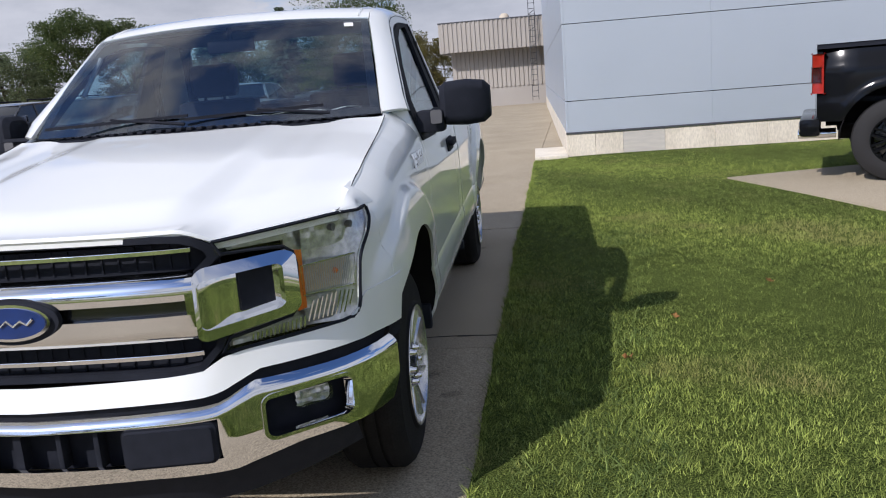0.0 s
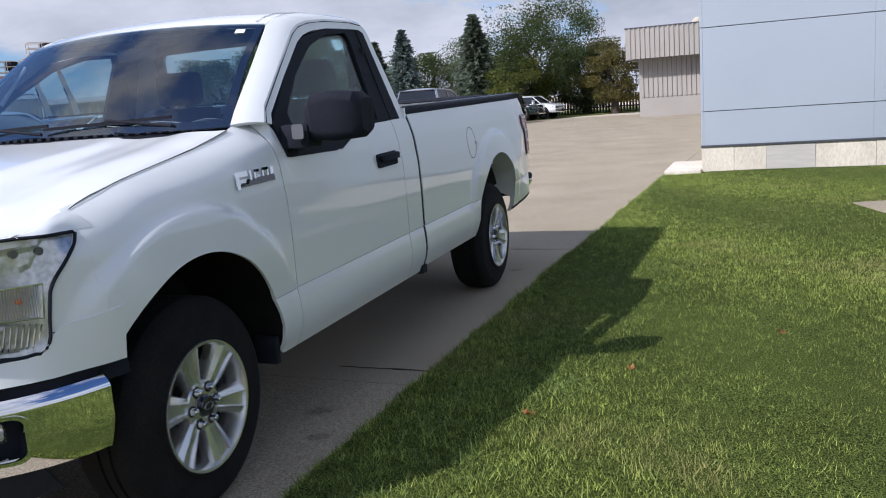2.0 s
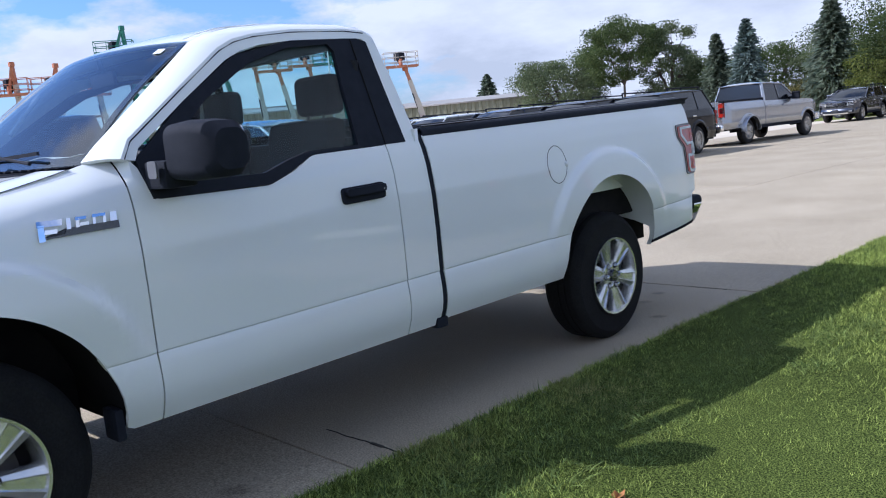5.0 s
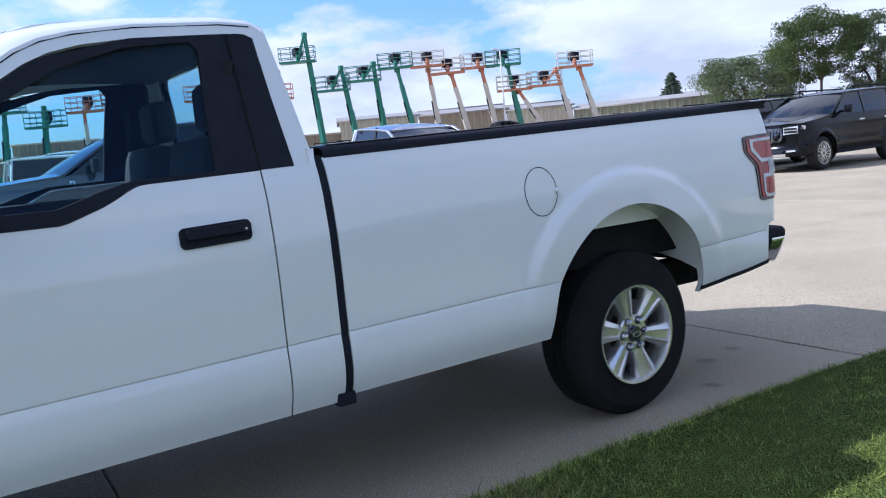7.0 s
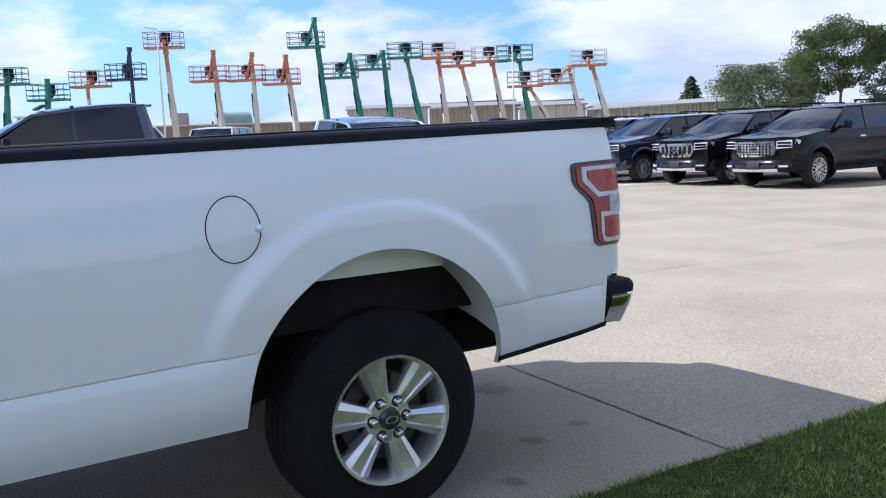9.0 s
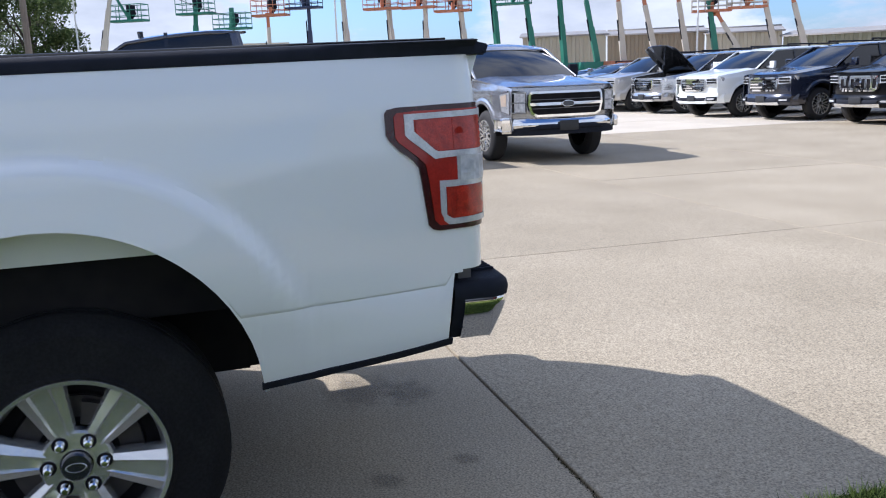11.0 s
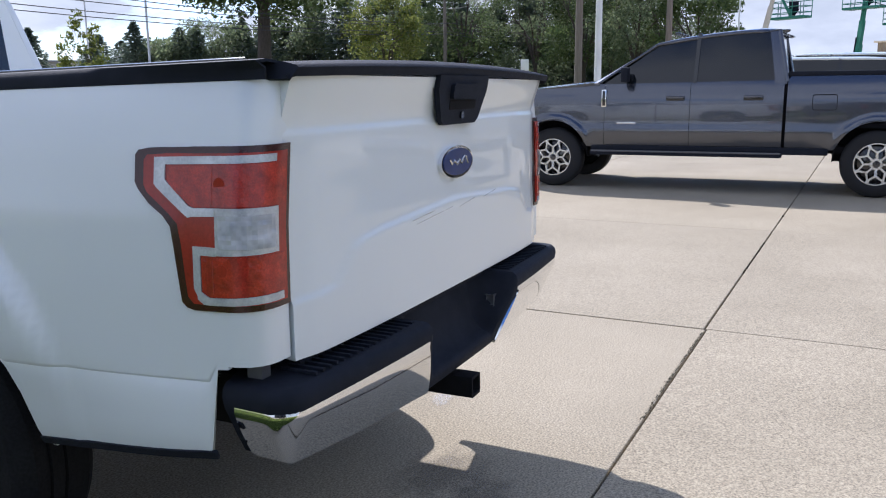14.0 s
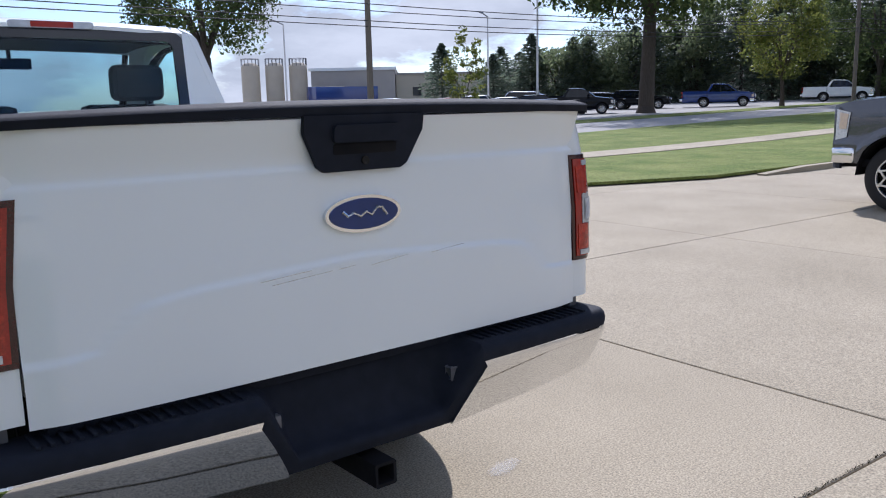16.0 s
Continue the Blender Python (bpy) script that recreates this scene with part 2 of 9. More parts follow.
def rod(bm, p0, p1, r0, r1=None, seg=10, caps=True):
    p0, p1 = Vector(p0), Vector(p1)
    d = p1 - p0
    r1 = r0 if r1 is None else r1
    m = Matrix.Translation((p0 + p1) / 2) @ d.to_track_quat("Z", "Y").to_matrix().to_4x4()
    bmesh.ops.create_cone(bm, cap_ends=caps, segments=seg, radius1=r0, radius2=r1, depth=d.length, matrix=m)
    return bm


def tube(bm, pts, r, seg=6, closed=False):
    """One connected round strand through pts."""
    pts = [Vector(p) for p in pts]
    rings = []
    n = len(pts)
    for k, p in enumerate(pts):
        a, b = (pts[(k - 1) % n], pts[(k + 1) % n]) if closed else (pts[max(0, k - 1)], pts[min(n - 1, k + 1)])
        m = (b - a).to_track_quat("Z", "Y").to_matrix()
        rings.append([bm.verts.new(p + m @ Vector((r * math.cos(2 * math.pi * j / seg), r * math.sin(2 * math.pi * j / seg), 0))) for j in range(seg)])
    for k in range(n if closed else n - 1):
        A, B = rings[k], rings[(k + 1) % n]
        off = min(range(seg), key=lambda o: (A[0].co - B[o].co).length)
        for j in range(seg):
            bm.faces.new((A[j], A[(j + 1) % seg], B[(j + 1 + off) % seg], B[(j + off) % seg]))
    return bm


def beam(bm, p0, p1, w, h):
    """A square bar between two points."""
    p0, p1 = Vector(p0), Vector(p1)
    d = p1 - p0
    m = Matrix.Translation((p0 + p1) / 2) @ d.to_track_quat("Z", "Y").to_matrix().to_4x4() @ Matrix.Diagonal((w, h, d.length, 1))
    bmesh.ops.create_cube(bm, size=1, matrix=m)
    return bm


def grid(bm, fn, us, vs, skip=None):
    rows = [[bm.verts.new(fn(u, v)) for v in vs] for u in us]
    for i in range(len(us) - 1):
        for j in range(len(vs) - 1):
            if skip and skip((us[i] + us[i + 1]) / 2, (vs[j] + vs[j + 1]) / 2):
                continue
            bm.faces.new((rows[i][j], rows[i + 1][j], rows[i + 1][j + 1], rows[i][j + 1]))
    for v in [v for v in bm.verts if not v.link_faces]:
        bm.verts.remove(v)
    return bm


def lathe(bm, prof, centre, axis="x", seg=48, sign=1):
    """prof: (distance along the axis, radius). The axis runs along x or y or z."""
    c = Vector(centre)
    rings = []
    for a, r in prof:
        ring = []
        for k in range(seg):
            t = 2 * math.pi * k / seg
            p, q = r * math.cos(t), r * math.sin(t)
            o = {"x": (sign * a, p, q), "y": (p, sign * a, q), "z": (p, q, sign * a)}[axis]
            ring.append(bm.verts.new(c + Vector(o)))
        rings.append(ring)
    for r0, r1 in zip(rings, rings[1:]):
        for k in range(seg):
            bm.faces.new((r0[k], r0[(k + 1) % seg], r1[(k + 1) % seg], r1[k]))
    return bm


def prism(bm, pts, fn, depth):
    """A plate of outline pts (2D), laid out by fn(a, b, d), from d = 0 to d = depth."""
    a = [bm.verts.new(fn(p[0], p[1], 0.0)) for p in pts]
    b = [bm.verts.new(fn(p[0], p[1], depth)) for p in pts]
    n = len(pts)
    f = [bm.faces.new(a), bm.faces.new(b[::-1])]
    for k in range(n):
        bm.faces.new((a[k], b[k], b[(k + 1) % n], a[(k + 1) % n]))
    bmesh.ops.triangulate(bm, faces=f)
    return bm


def frame_plate(bm, outer, inner, fn, depth):
    """A plate with a hole: outer and inner outlines with the same number of points."""
    n = len(outer)
    loops = [[bm.verts.new(fn(p[0], p[1], d)) for p in o] for o, d in ((outer, 0), (inner, 0), (inner, depth), (outer, depth))]
    for A, B in zip(loops, loops[1:] + loops[:1]):
        for k in range(n):
            bm.faces.new((A[k], A[(k + 1) % n], B[(k + 1) % n], B[k]))
    return bm


def rounded(x0, x1, z0, z1, r, seg=4):
    pts = []
    for cx, cz, a0 in ((x1 - r, z1 - r, 0), (x0 + r, z1 - r, 90), (x0 + r, z0 + r, 180), (x1 - r, z0 + r, 270)):
        for k in range(seg + 1):
            a = radians(a0 + 90 * k / seg)
            pts.append((cx + r * math.cos(a), cz + r * math.sin(a)))
    return pts


def lin(a, b, n):
    return [a + (b - a) * k / (n - 1) for k in range(n)]


def interp(pts, t):
    if t <= pts[0][0]:
        return pts[0][1]
    for (a, va), (b, vb) in zip(pts, pts[1:]):
        if t <= b:
            return va + (vb - va) * (t - a) / (b - a)
    return pts[-1][1]


def smooth(a, b, t):
    t = min(1, max(0, (t - a) / (b - a)))
    return t * t * (3 - 2 * t)


# ---- the white pickup ----
RAKE = 0.02
F_ARCH, R_ARCH = (0.965, 0.43, 0.50), (4.535, 0.50, 0.50)


def side_x(y, z):
    """Half width of the white pickup at a place of its flank."""
    zr = z - RAKE * (y - 3)
    x = interp(((0.40, 0.945), (0.45, 0.958), (0.50, 0.982), (0.56, 0.995), (0.64, 0.993), (0.687, 0.9855), (0.692, 0.9835), (0.698, 0.9880), (0.703, 0.9882), (0.74, 0.987),
                (0.90, 0.987), (1.06, 0.981), (1.20, 0.962), (1.28, 0.940), (1.33, 0.918), (1.42, 0.89)), zr)
    for cy, cz, r in (F_ARCH, R_ARCH):
        d = math.hypot(y - cy, z - cz)
        top = 0.20
        if d < r + top:
            x = x + (0.040 - 0.014 * (d - r) / top) * (1 - smooth(r + 0.135, r + 0.175, d)) * smooth(0.40, 0.62, z) * (0.25 + 0.75 * smooth(0.60, 0.92, z))
    if y < 0.95:
        x -= 0.085 * (max(0.0, 0.76 - y) / 0.36) ** 1.9
    if y > 4.8:
        x -= 0.030 * smooth(4.8, 5.0, y) * (1 - smooth(5.1, 5.5, y)) * (1 - smooth(0.58, 0.80, z))
    if y > 5.15:
        x -= 0.045 * smooth(5.15, 5.72, y)
    if y < 1.62:
        zt = fender_top(y)
        t = min(1, max(0, (z - (zt - 0.15)) / 0.15))
        x -= 0.085 * t ** 2.4
    return x


def fender_top(y):
    return interp(((0.2, 1.06), (0.35, 1.10), (0.55, 1.150), (0.8, 1.205), (1.2, 1.272), (1.38, 1.312), (1.5, 1.345), (1.62, 1.36)), y)


def arch_z(y, low):
    z = low
    for cy, cz, r in (F_ARCH, R_ARCH):
        if abs(y - cy) < r:
            z = max(z, cz + math.sqrt(r * r - (y - cy) ** 2))
    return z


def columns(y0, y1, step=0.026):
    ys = set(lin(y0, y1, max(2, int((y1 - y0) / step) + 1)))
    for cy, cz, r in (F_ARCH, R_ARCH):
        for k in range(29):
            y = cy - r * math.cos(math.pi * k / 28)
            if y0 < y < y1:
                ys.add(y)
    out = []
    for y in sorted(ys):
        if not out or y - out[-1] > 0.0004:
            out.append(y)
    return out


V_LEVELS = list(range(37))


def flank(bm, s, y0, y1, low, top, edge_in=0.0):
    ys = columns(y0, y1)

    def fn(y, v):
        lo, hi = arch_z(y, low(y)), top(y)
        c = max(RAKE * (y - 3) + 0.692, lo + 0.010)
        if v <= 7:
            z = lo + (c - min(0.005, 0.5 * (c - lo)) - lo) * v / 7
        elif v <= 10:
            z = c + (0.0, 0.006, 0.011)[v - 8]
        else:
            z = c + 0.011 + (hi - c - 0.011) * (v - 10) / 26
        return Vector((s * side_x(y, z), y, z))

    grid(bm, fn, ys, V_LEVELS)
    return bm


def up_x(z):
    return 0.925 - 0.34 * (z - 1.31)


NOSE = ((0, 0, 0.005), (0.2, 0.2, 0.010), (0.4, 0.4, 0.028), (0.5, 0.5, 0.050), (0.57, 0.57, 0.090), (0.65, 0.65, 0.155), (0.74, 0.74, 0.236), (0.80, 0.80, 0.295), (0.86, 0.855, 0.352),
        (0.91, 0.895, 0.395), (0.95, 0.914, 0.435), (0.99, 0.934, 0.48), (1.035, 0.952, 0.545), (1.08, 0.966, 0.61))
BUMPER = ((0, 0, -0.030), (0.2, 0.2, -0.025), (0.4, 0.4, -0.010), (0.5, 0.5, 0.012), (0.57, 0.57, 0.040), (0.64, 0.64, 0.082), (0.72, 0.72, 0.140), (0.80, 0.80, 0.210), (0.867, 0.867, 0.280),
          (0.92, 0.92, 0.355), (0.955, 0.955, 0.430), (0.979, 0.979, 0.506))


def along(rows, q):
    """Smooth curve through rows of (q, x, y): its place in the plan at q."""
    q = min(max(abs(q), 0.0), rows[-1][0])
    k = max(0, min(len(rows) - 2, sum(1 for r in rows if r[0] <= q) - 1))
    a, b = rows[k], rows[k + 1]
    h = b[0] - a[0]
    w = (q - a[0]) / h
    out = []
    for c in (1, 2):
        p = rows[k - 1] if k else (-rows[1][0], -rows[1][1], rows[1][2])
        n = rows[k + 2] if k + 2 < len(rows) else b
        ma = (b[c] - p[c]) / (b[0] - p[0])
        mb = (n[c] - a[c]) / (n[0] - a[0])
        out.append(a[c] * (2 * w ** 3 - 3 * w * w + 1) + ma * h * (w ** 3 - 2 * w * w + w) + b[c] * (3 * w * w - 2 * w ** 3) + mb * h * (w ** 3 - w * w))
    return out


def front_y(x):
    """Plan curve of the nose."""
    return along(NOSE, min(abs(x), 0.86))[1]


def nose(q, z, out=0.0):
    """Plan curve of the nose that runs on into the flank; q up to 1.08."""
    s, q = (1, q) if q >= 0 else (-1, -q)
    x, y = along(NOSE, q)
    k = smooth(0.93, 1.04, q)
    x += (side_x(max(y, 0.44), z) + 0.001 - x) * k
    n = Vector((smooth(0.45, 1.02, q), -(1 - 0.9 * smooth(0.45, 1.02, q)), 0)).normalized()
    return Vector((s * (x + out * n.x), y + out * n.y, z))


def wheel(parent, x, y, z, s, r=0.388, rim=0.228, width=0.265, spokes=6, style="wide", steer=0.0, mat=None, lug=True):
    """A road wheel: tyre, rim with spokes, hub cap and nuts. x: outer face."""
    mat = mat or M_ALLOY
    hub = part("wheel", wheel_disc(rim), M_DARK, parent)
    hub.matrix_basis = pose(x, y, z, 0, 0, 0) @ Matrix.Diagonal((s, 1, 1, 1))
    bm = bmesh.new()
    w = width
    lathe(bm, [(0.012, rim * 1.0), (0.014, rim * 1.05), (0.004, rim + 0.02), (-0.002, rim + (r - rim) * 0.45), (-0.004, rim + (r - rim) * 0.70),
               (-0.018, r - 0.022), (-0.040, r - 0.004), (-0.048, r), (-0.082, r), (-0.084, r - 0.009), (-0.094, r - 0.009), (-0.096, r), (-0.130, r + 0.001), (-0.132, r - 0.009), (-0.142, r - 0.009), (-0.144, r),
               (-w + 0.05, r), (-w + 0.02, r - 0.02), (-w, rim + 0.05), (-w + 0.01, rim)], (0, 0, 0), seg=64)
    part("tyre", bm, M_RUBBER, hub, angle=25)
    bm = bmesh.new()
    lathe(bm, [(-0.20, rim * 0.93), (-0.06, rim * 0.90), (-0.015, rim * 0.935), (0.004, rim * 0.955), (0.014, rim * 0.975), (0.016, rim * 1.02), (0.006, rim * 1.03), (0.0, rim * 1.0)], (0, 0, 0), seg=64)
    if style == "wide":
        f = rim / 0.228
        for k in range(spokes):
            a = 2 * math.pi * k / spokes + 0.30
            rot = Matrix.Rotation(a, 4, "X")
            prof = ((0.040, 0.026, -0.022), (0.075, 0.033, -0.014), (0.11, 0.041, -0.010), (0.15, 0.050, -0.006), (0.185, 0.058, -0.002), (rim * 0.955 / f, 0.066, 0.004))
            top, bot = [], []
            for n, (rad, half, xx) in enumerate(prof):
                w = smooth(0.075, 0.17, rad)
                sect = ((-1, -0.020), (-0.88, -0.004), (-0.46, 0.002 + 0.004 * w), (-0.34, -0.004 * w), (0.34, -0.004 * w), (0.46, 0.002 + 0.004 * w), (0.88, -0.004), (1, -0.020))
                top.append([bm.verts.new(rot @ Vector((xx + dx, t * half, rad * f))) for t, dx in sect])
                bot.append([bm.verts.new(rot @ Vector((xx - 0.060, t * half * 0.86, rad * f))) for t in (-1, 1)])
            for n in range(len(prof) - 1):
                for m in range(7):
                    bm.faces.new((top[n][m], top[n][m + 1], top[n + 1][m + 1], top[n + 1][m]))
                bm.faces.new((top[n][0], top[n + 1][0], bot[n + 1][0], bot[n][0]))
                bm.faces.new((top[n][7], bot[n][1], bot[n + 1][1], top[n + 1][7]))
    else:
        for k in range(spokes):
            a = 2 * math.pi * k / spokes
            for da in (-0.17, 0.17):
                rot = Matrix.Rotation(a, 4, "X")
                p0 = rot @ Vector((-0.012, da * 0.12, 0.045))
                p1 = rot @ Vector((-0.004, da * 0.36 + 0.0, rim * 0.62))
                p2 = rot @ Vector((0.0, da * 0.78, rim * 0.96))
                beam(bm, p0, p1, 0.03, 0.024)
                beam(bm, p1, p2, 0.03, 0.022)
    part("rim", bm, mat, hub, angle=30)
    bm = bmesh.new()
    lathe(bm, [(-0.09, 0.165), (-0.075, 0.163), (-0.075, 0.105), (-0.09, 0.10)], (0, 0, 0), seg=40)
    part("brake_disc", bm, M_BRAKE, hub)
    bm = bmesh.new()
    for q in range(9):
        t0 = 0.5 + 0.9 * q / 8
        for rad, xx in ((0.10, -0.062), (0.16, -0.062)):
            bm.verts.new((xx, rad * math.cos(t0), rad * math.sin(t0)))
    bm.verts.ensure_lookup_table()
    for q in range(8):
        bm.faces.new((bm.verts[2 * q], bm.verts[2 * q + 1], bm.verts[2 * q + 3], bm.verts[2 * q + 2]))
    part("brake_caliper", bm, M_BRAKE, hub, thick=0.03)
    bm = bmesh.new()
    lathe(bm, [(-0.045, 0.092), (-0.020, 0.090), (-0.013, 0.084), (-0.012, 0.040)], (0, 0, 0), seg=36)
    part("hub", bm, mat, hub)
    bm = bmesh.new()
    lathe(bm, [(-0.02, 0.038), (0.004, 0.037), (0.008, 0.033), (0.009, 0.0005)], (0, 0, 0), seg=28)
    part("hub_cap", bm, M_BADGEDARK, hub, "black hub cap with a silver oval")
    bm = bmesh.new()
    lathe(bm, [(0.0092, 0.026), (0.0105, 0.0245), (0.0105, 0.0225), (0.0092, 0.0215)], (0, 0, 0), seg=28)
    for v in bm.verts:
        v.co.z *= 0.5
    part("cap_oval", bm, M_ALLOY, hub)
    if lug:
        bm0 = bmesh.new()
        lathe(bm0, [(-0.012, 0.0165), (-0.002, 0.0155), (0.004, 0.0125), (0.016, 0.011), (0.020, 0.007), (0.0205, 0.0005)], (0, 0, 0), seg=12)
        me = finish(bm0)
        me.materials.append(M_CHROME)
        for k in range(6):
            a = 2 * math.pi * k / 6
            o = part("lug_nut", me, M_CHROME, hub)
            o.matrix_basis = pose(-0.006, 0.067 * math.cos(a), 0.067 * math.sin(a))
        # flat dark discs paint the shade of the wells round the nuts
        for k in range(6):
            bm = bmesh.new()
            a = 2 * math.pi * k / 6
            lathe(bm, [(-0.012, 0.020), (-0.0105, 0.020), (-0.0105, 0.0005)], (0, 0.067 * math.cos(a), 0.067 * math.sin(a)), seg=14)
            part("nut_shade", bm, M_DARK, hub)
    return hub


def wheel_disc(rim):
    bm = bmesh.new()
    lathe(bm, [(-0.10, rim * 0.92), (-0.095, 0.17), (-0.085, 0.165), (-0.08, 0.09), (-0.05, 0.08), (-0.05, 0.001)], (0, 0, 0), seg=40)
    return bm


def oval(bm, cx, cz, a, b, y, dy, ring=0.0, seg=40, sx=1, tilt=0.0):
    """A domed oval plate on a face across y."""
    pts = [(cx + a * math.cos(2 * math.pi * k / seg), cz + b * math.sin(2 * math.pi * k / seg)) for k in range(seg)]
    if ring:
        inn = [(cx + (a - ring) * math.cos(2 * math.pi * k / seg), cz + (b - ring) * math.sin(2 * math.pi * k / seg)) for k in range(seg)]
        frame_plate(bm, pts, inn, lambda p, q, d: Vector((p, y + d * sx + tilt * (q - cz), q)), dy)
    else:
        prism(bm, pts, lambda p, q, d: Vector((p, y + d * sx + tilt * (q - cz), q)), dy)
    return bm


def white_pickup():
    t = thing("pickup_truck", "white regular-cab pickup truck with long bed and chrome bumpers", "truck")
    W = M_WHITE
    bed_top = lambda y: 1.335 + RAKE * (y - 3)
    sill = lambda y: 0.435 + RAKE * (y - 3) * 0.6

    def bed_low(y):
        return interp(((3.06, 0.455), (4.03, 0.467), (5.03, 0.527), (5.575, 0.582), (5.585, 0.775), (5.72, 0.785)), y)

    def door_top(y):
        return interp(((1.60, 1.36), (1.652, 1.345), (1.664, 1.23), (1.685, 1.20), (2.17, 1.198), (2.30, 1.243), (2.41, 1.298), (2.96, 1.312)), y)

    def fender_low(y):
        return 0.70 - 0.02 * (y - 0.4) if y < 0.5 else sill(y)

    for s in (1, -1):
        part("front_fender", flank(bmesh.new(), s, 0.537, 1.596, lambda y: 0.70 if y < 0.62 else sill(y), fender_top), W, t, thick=0.012)
        d = part("door", flank(bmesh.new(), s, 1.602, 2.822, sill, door_top), W, t, thick=0.03)
        part("cab_corner", flank(bmesh.new(), s, 2.828, 3.035, sill, lambda y: 1.335), W, t, thick=0.012)
        part("bedside", flank(bmesh.new(), s, 3.068, 5.615, bed_low, bed_top), W, t, thick=0.012)
        # front lip of the bed side and the rubber seal in the gap
        bm = bmesh.new()
        grid(bm, lambda z, v: Vector((s * (side_x(3.05, z) - interp(((0, 0.08), (1, 0.004), (2, 0.004), (3, 0.08)), v)), 3.037 if v < 1.5 else 3.066, z)), lin(0.43, 1.345, 60), [0, 1, 2, 3])
        part("gap_seal", bm, M_BLACK, t)
        # added dark strips behind the door seams block light and give the gap's shade
        for y in (1.599, 2.825):
            bm = bmesh.new()
            grid(bm, lambda z, v: Vector((s * (side_x(y, z) - 0.005 - 0.02 * v), y + 0.008 * (2 * v - 1), z)), lin(0.44, 1.30 if y > 2 else 1.33, 40), [0, 0.5, 1])
            part("door_gap_shade", bm, M_DARK, t, thick=0.006)
        bm = bmesh.new()
        tube(bm, [Vector((s * p.x, p.y, p.z)) for p in (nose(c, 0.811 - 0.10 * (c - 0.912), 0.0005) for c in lin(0.912, 1.06, 12))], 0.0016)
        part("bumper_seam", bm, M_DARK, t)
        bm = bmesh.new()
        box(bm, s * 0.90, s * 0.975, 3.005, 3.075, 0.42, 0.47, 0.006)
        part("mud_tab", bm, M_BLACK, t)
        # black lower edge strips
        bm = bmesh.new()
        grid(bm, lambda y, v: Vector((s * (side_x(y, bed_low(y)) + 0.006 - 0.010 * v), y, bed_low(y) + 0.005 - 0.020 * v)), lin(5.03, 5.575, 12), [0, 0.5, 1])
        part("rocker_trim", bm, M_BLACK, t, thick=0.008)
        # upper cab side: white frame, black window surround, glass
        fn = lambda y, z, d: Vector((s * (up_x(z) - d), y, z))
        outer = [(1.60, 1.352), (1.645, 1.42), (1.90, 1.60), (2.12, 1.755), (2.20, 1.792), (2.30, 1.815), (2.50, 1.838), (2.80, 1.848), (2.92, 1.838), (2.965, 1.80), (3.0, 1.58), (3.033, 1.335)]
        inner = [(1.652, 1.342), (1.675, 1.385), (1.90, 1.545), (2.14, 1.705), (2.22, 1.742), (2.32, 1.768), (2.50, 1.790), (2.80, 1.803), (2.885, 1.802), (2.915, 1.785), (2.93, 1.56), (2.955, 1.315)]
        bm = bmesh.new()
        for k in range(len(outer) - 1):
            q = [bm.verts.new(fn(*p, 0)) for p in (outer[k], outer[k + 1], inner[k + 1], inner[k])]
            bm.faces.new(q)
        part("door_frame", bm, W, t, thick=0.02, weld=0.001)
        # door seam line along the frame
        bm = bmesh.new()
        mid = [((a[0] * 0.74 + b[0] * 0.26), (a[1] * 0.74 + b[1] * 0.26)) for a, b in zip(outer, inner)][:9]
        tube(bm, [fn(*p, -0.0005) for p in mid], 0.0026)
        part("door_seal", bm, M_BLACK, t)
        glass = [(1.80, 1.385), (1.815, 1.25), (2.16, 1.248), (2.29, 1.290), (2.40, 1.316), (2.67, 1.322), (2.685, 1.55), (2.705, 1.74), (2.68, 1.775), (2.45, 1.755), (2.24, 1.69), (2.0, 1.55)]
        dark = [(1.653, 1.343), (1.680, 1.203), (2.168, 1.203), (2.30, 1.247), (2.41, 1.302), (2.953, 1.314), (2.93, 1.56), (2.91, 1.788), (2.86, 1.803), (2.48, 1.788), (2.18, 1.722), (1.90, 1.543)]
        bm = bmesh.new()
        frame_plate(bm, dark, glass, lambda y, z, d: Vector((s * (up_x(z) + 0.002 - d), y, z)), 0.022)
        part("window_surround", bm, M_BLACK, t, "black window surround and pillar trim")
        bm = bmesh.new()
        prism(bm, glass, lambda y, z, d: Vector((s * (up_x(z) - 0.012 - d), y, z)), 0.004)
        g = part("side_window", bm, M_TINT, t, "tinted side window glass")
        g.visible_shadow = False
        # thin gap between door trim and quarter trim
        bm = bmesh.new()
        rod(bm, Vector((s * (up_x(1.315) + 0.003), 2.826, 1.315)), Vector((s * (up_x(1.79) + 0.003), 2.816, 1.80)), 0.003, seg=6)
        part("trim_gap", bm, M_DARK, t)
        # pillar and roof rail
        R = [(0.815, 1.50, 1.352), (0.80, 1.56, 1.405), (0.745, 1.82, 1.61), (0.695, 2.04, 1.785), (0.685, 2.12, 1.82), (0.675, 2.24, 1.848), (0.668, 2.45, 1.872), (0.668, 2.78, 1.878), (0.672, 2.90, 1.868), (0.70, 2.975, 1.838), (0.79, 3.005, 1.58), (0.86, 3.04, 1.335)]
        bm = bmesh.new()

        def rail(k, v):
            a = fn(*outer[int(k)], 0)
            b = Vector((s * R[int(k)][0], R[int(k)][1], R[int(k)][2]))
            m = (a + b) / 2 + Vector((s * 0.010, 0, 0.010))
            return a * (1 - v) ** 2 + m * 2 * v * (1 - v) + b * v * v
        grid(bm, rail, range(len(R)), lin(0, 1, 6))
        part("cab_pillar", bm, W, t, thick=0.015)
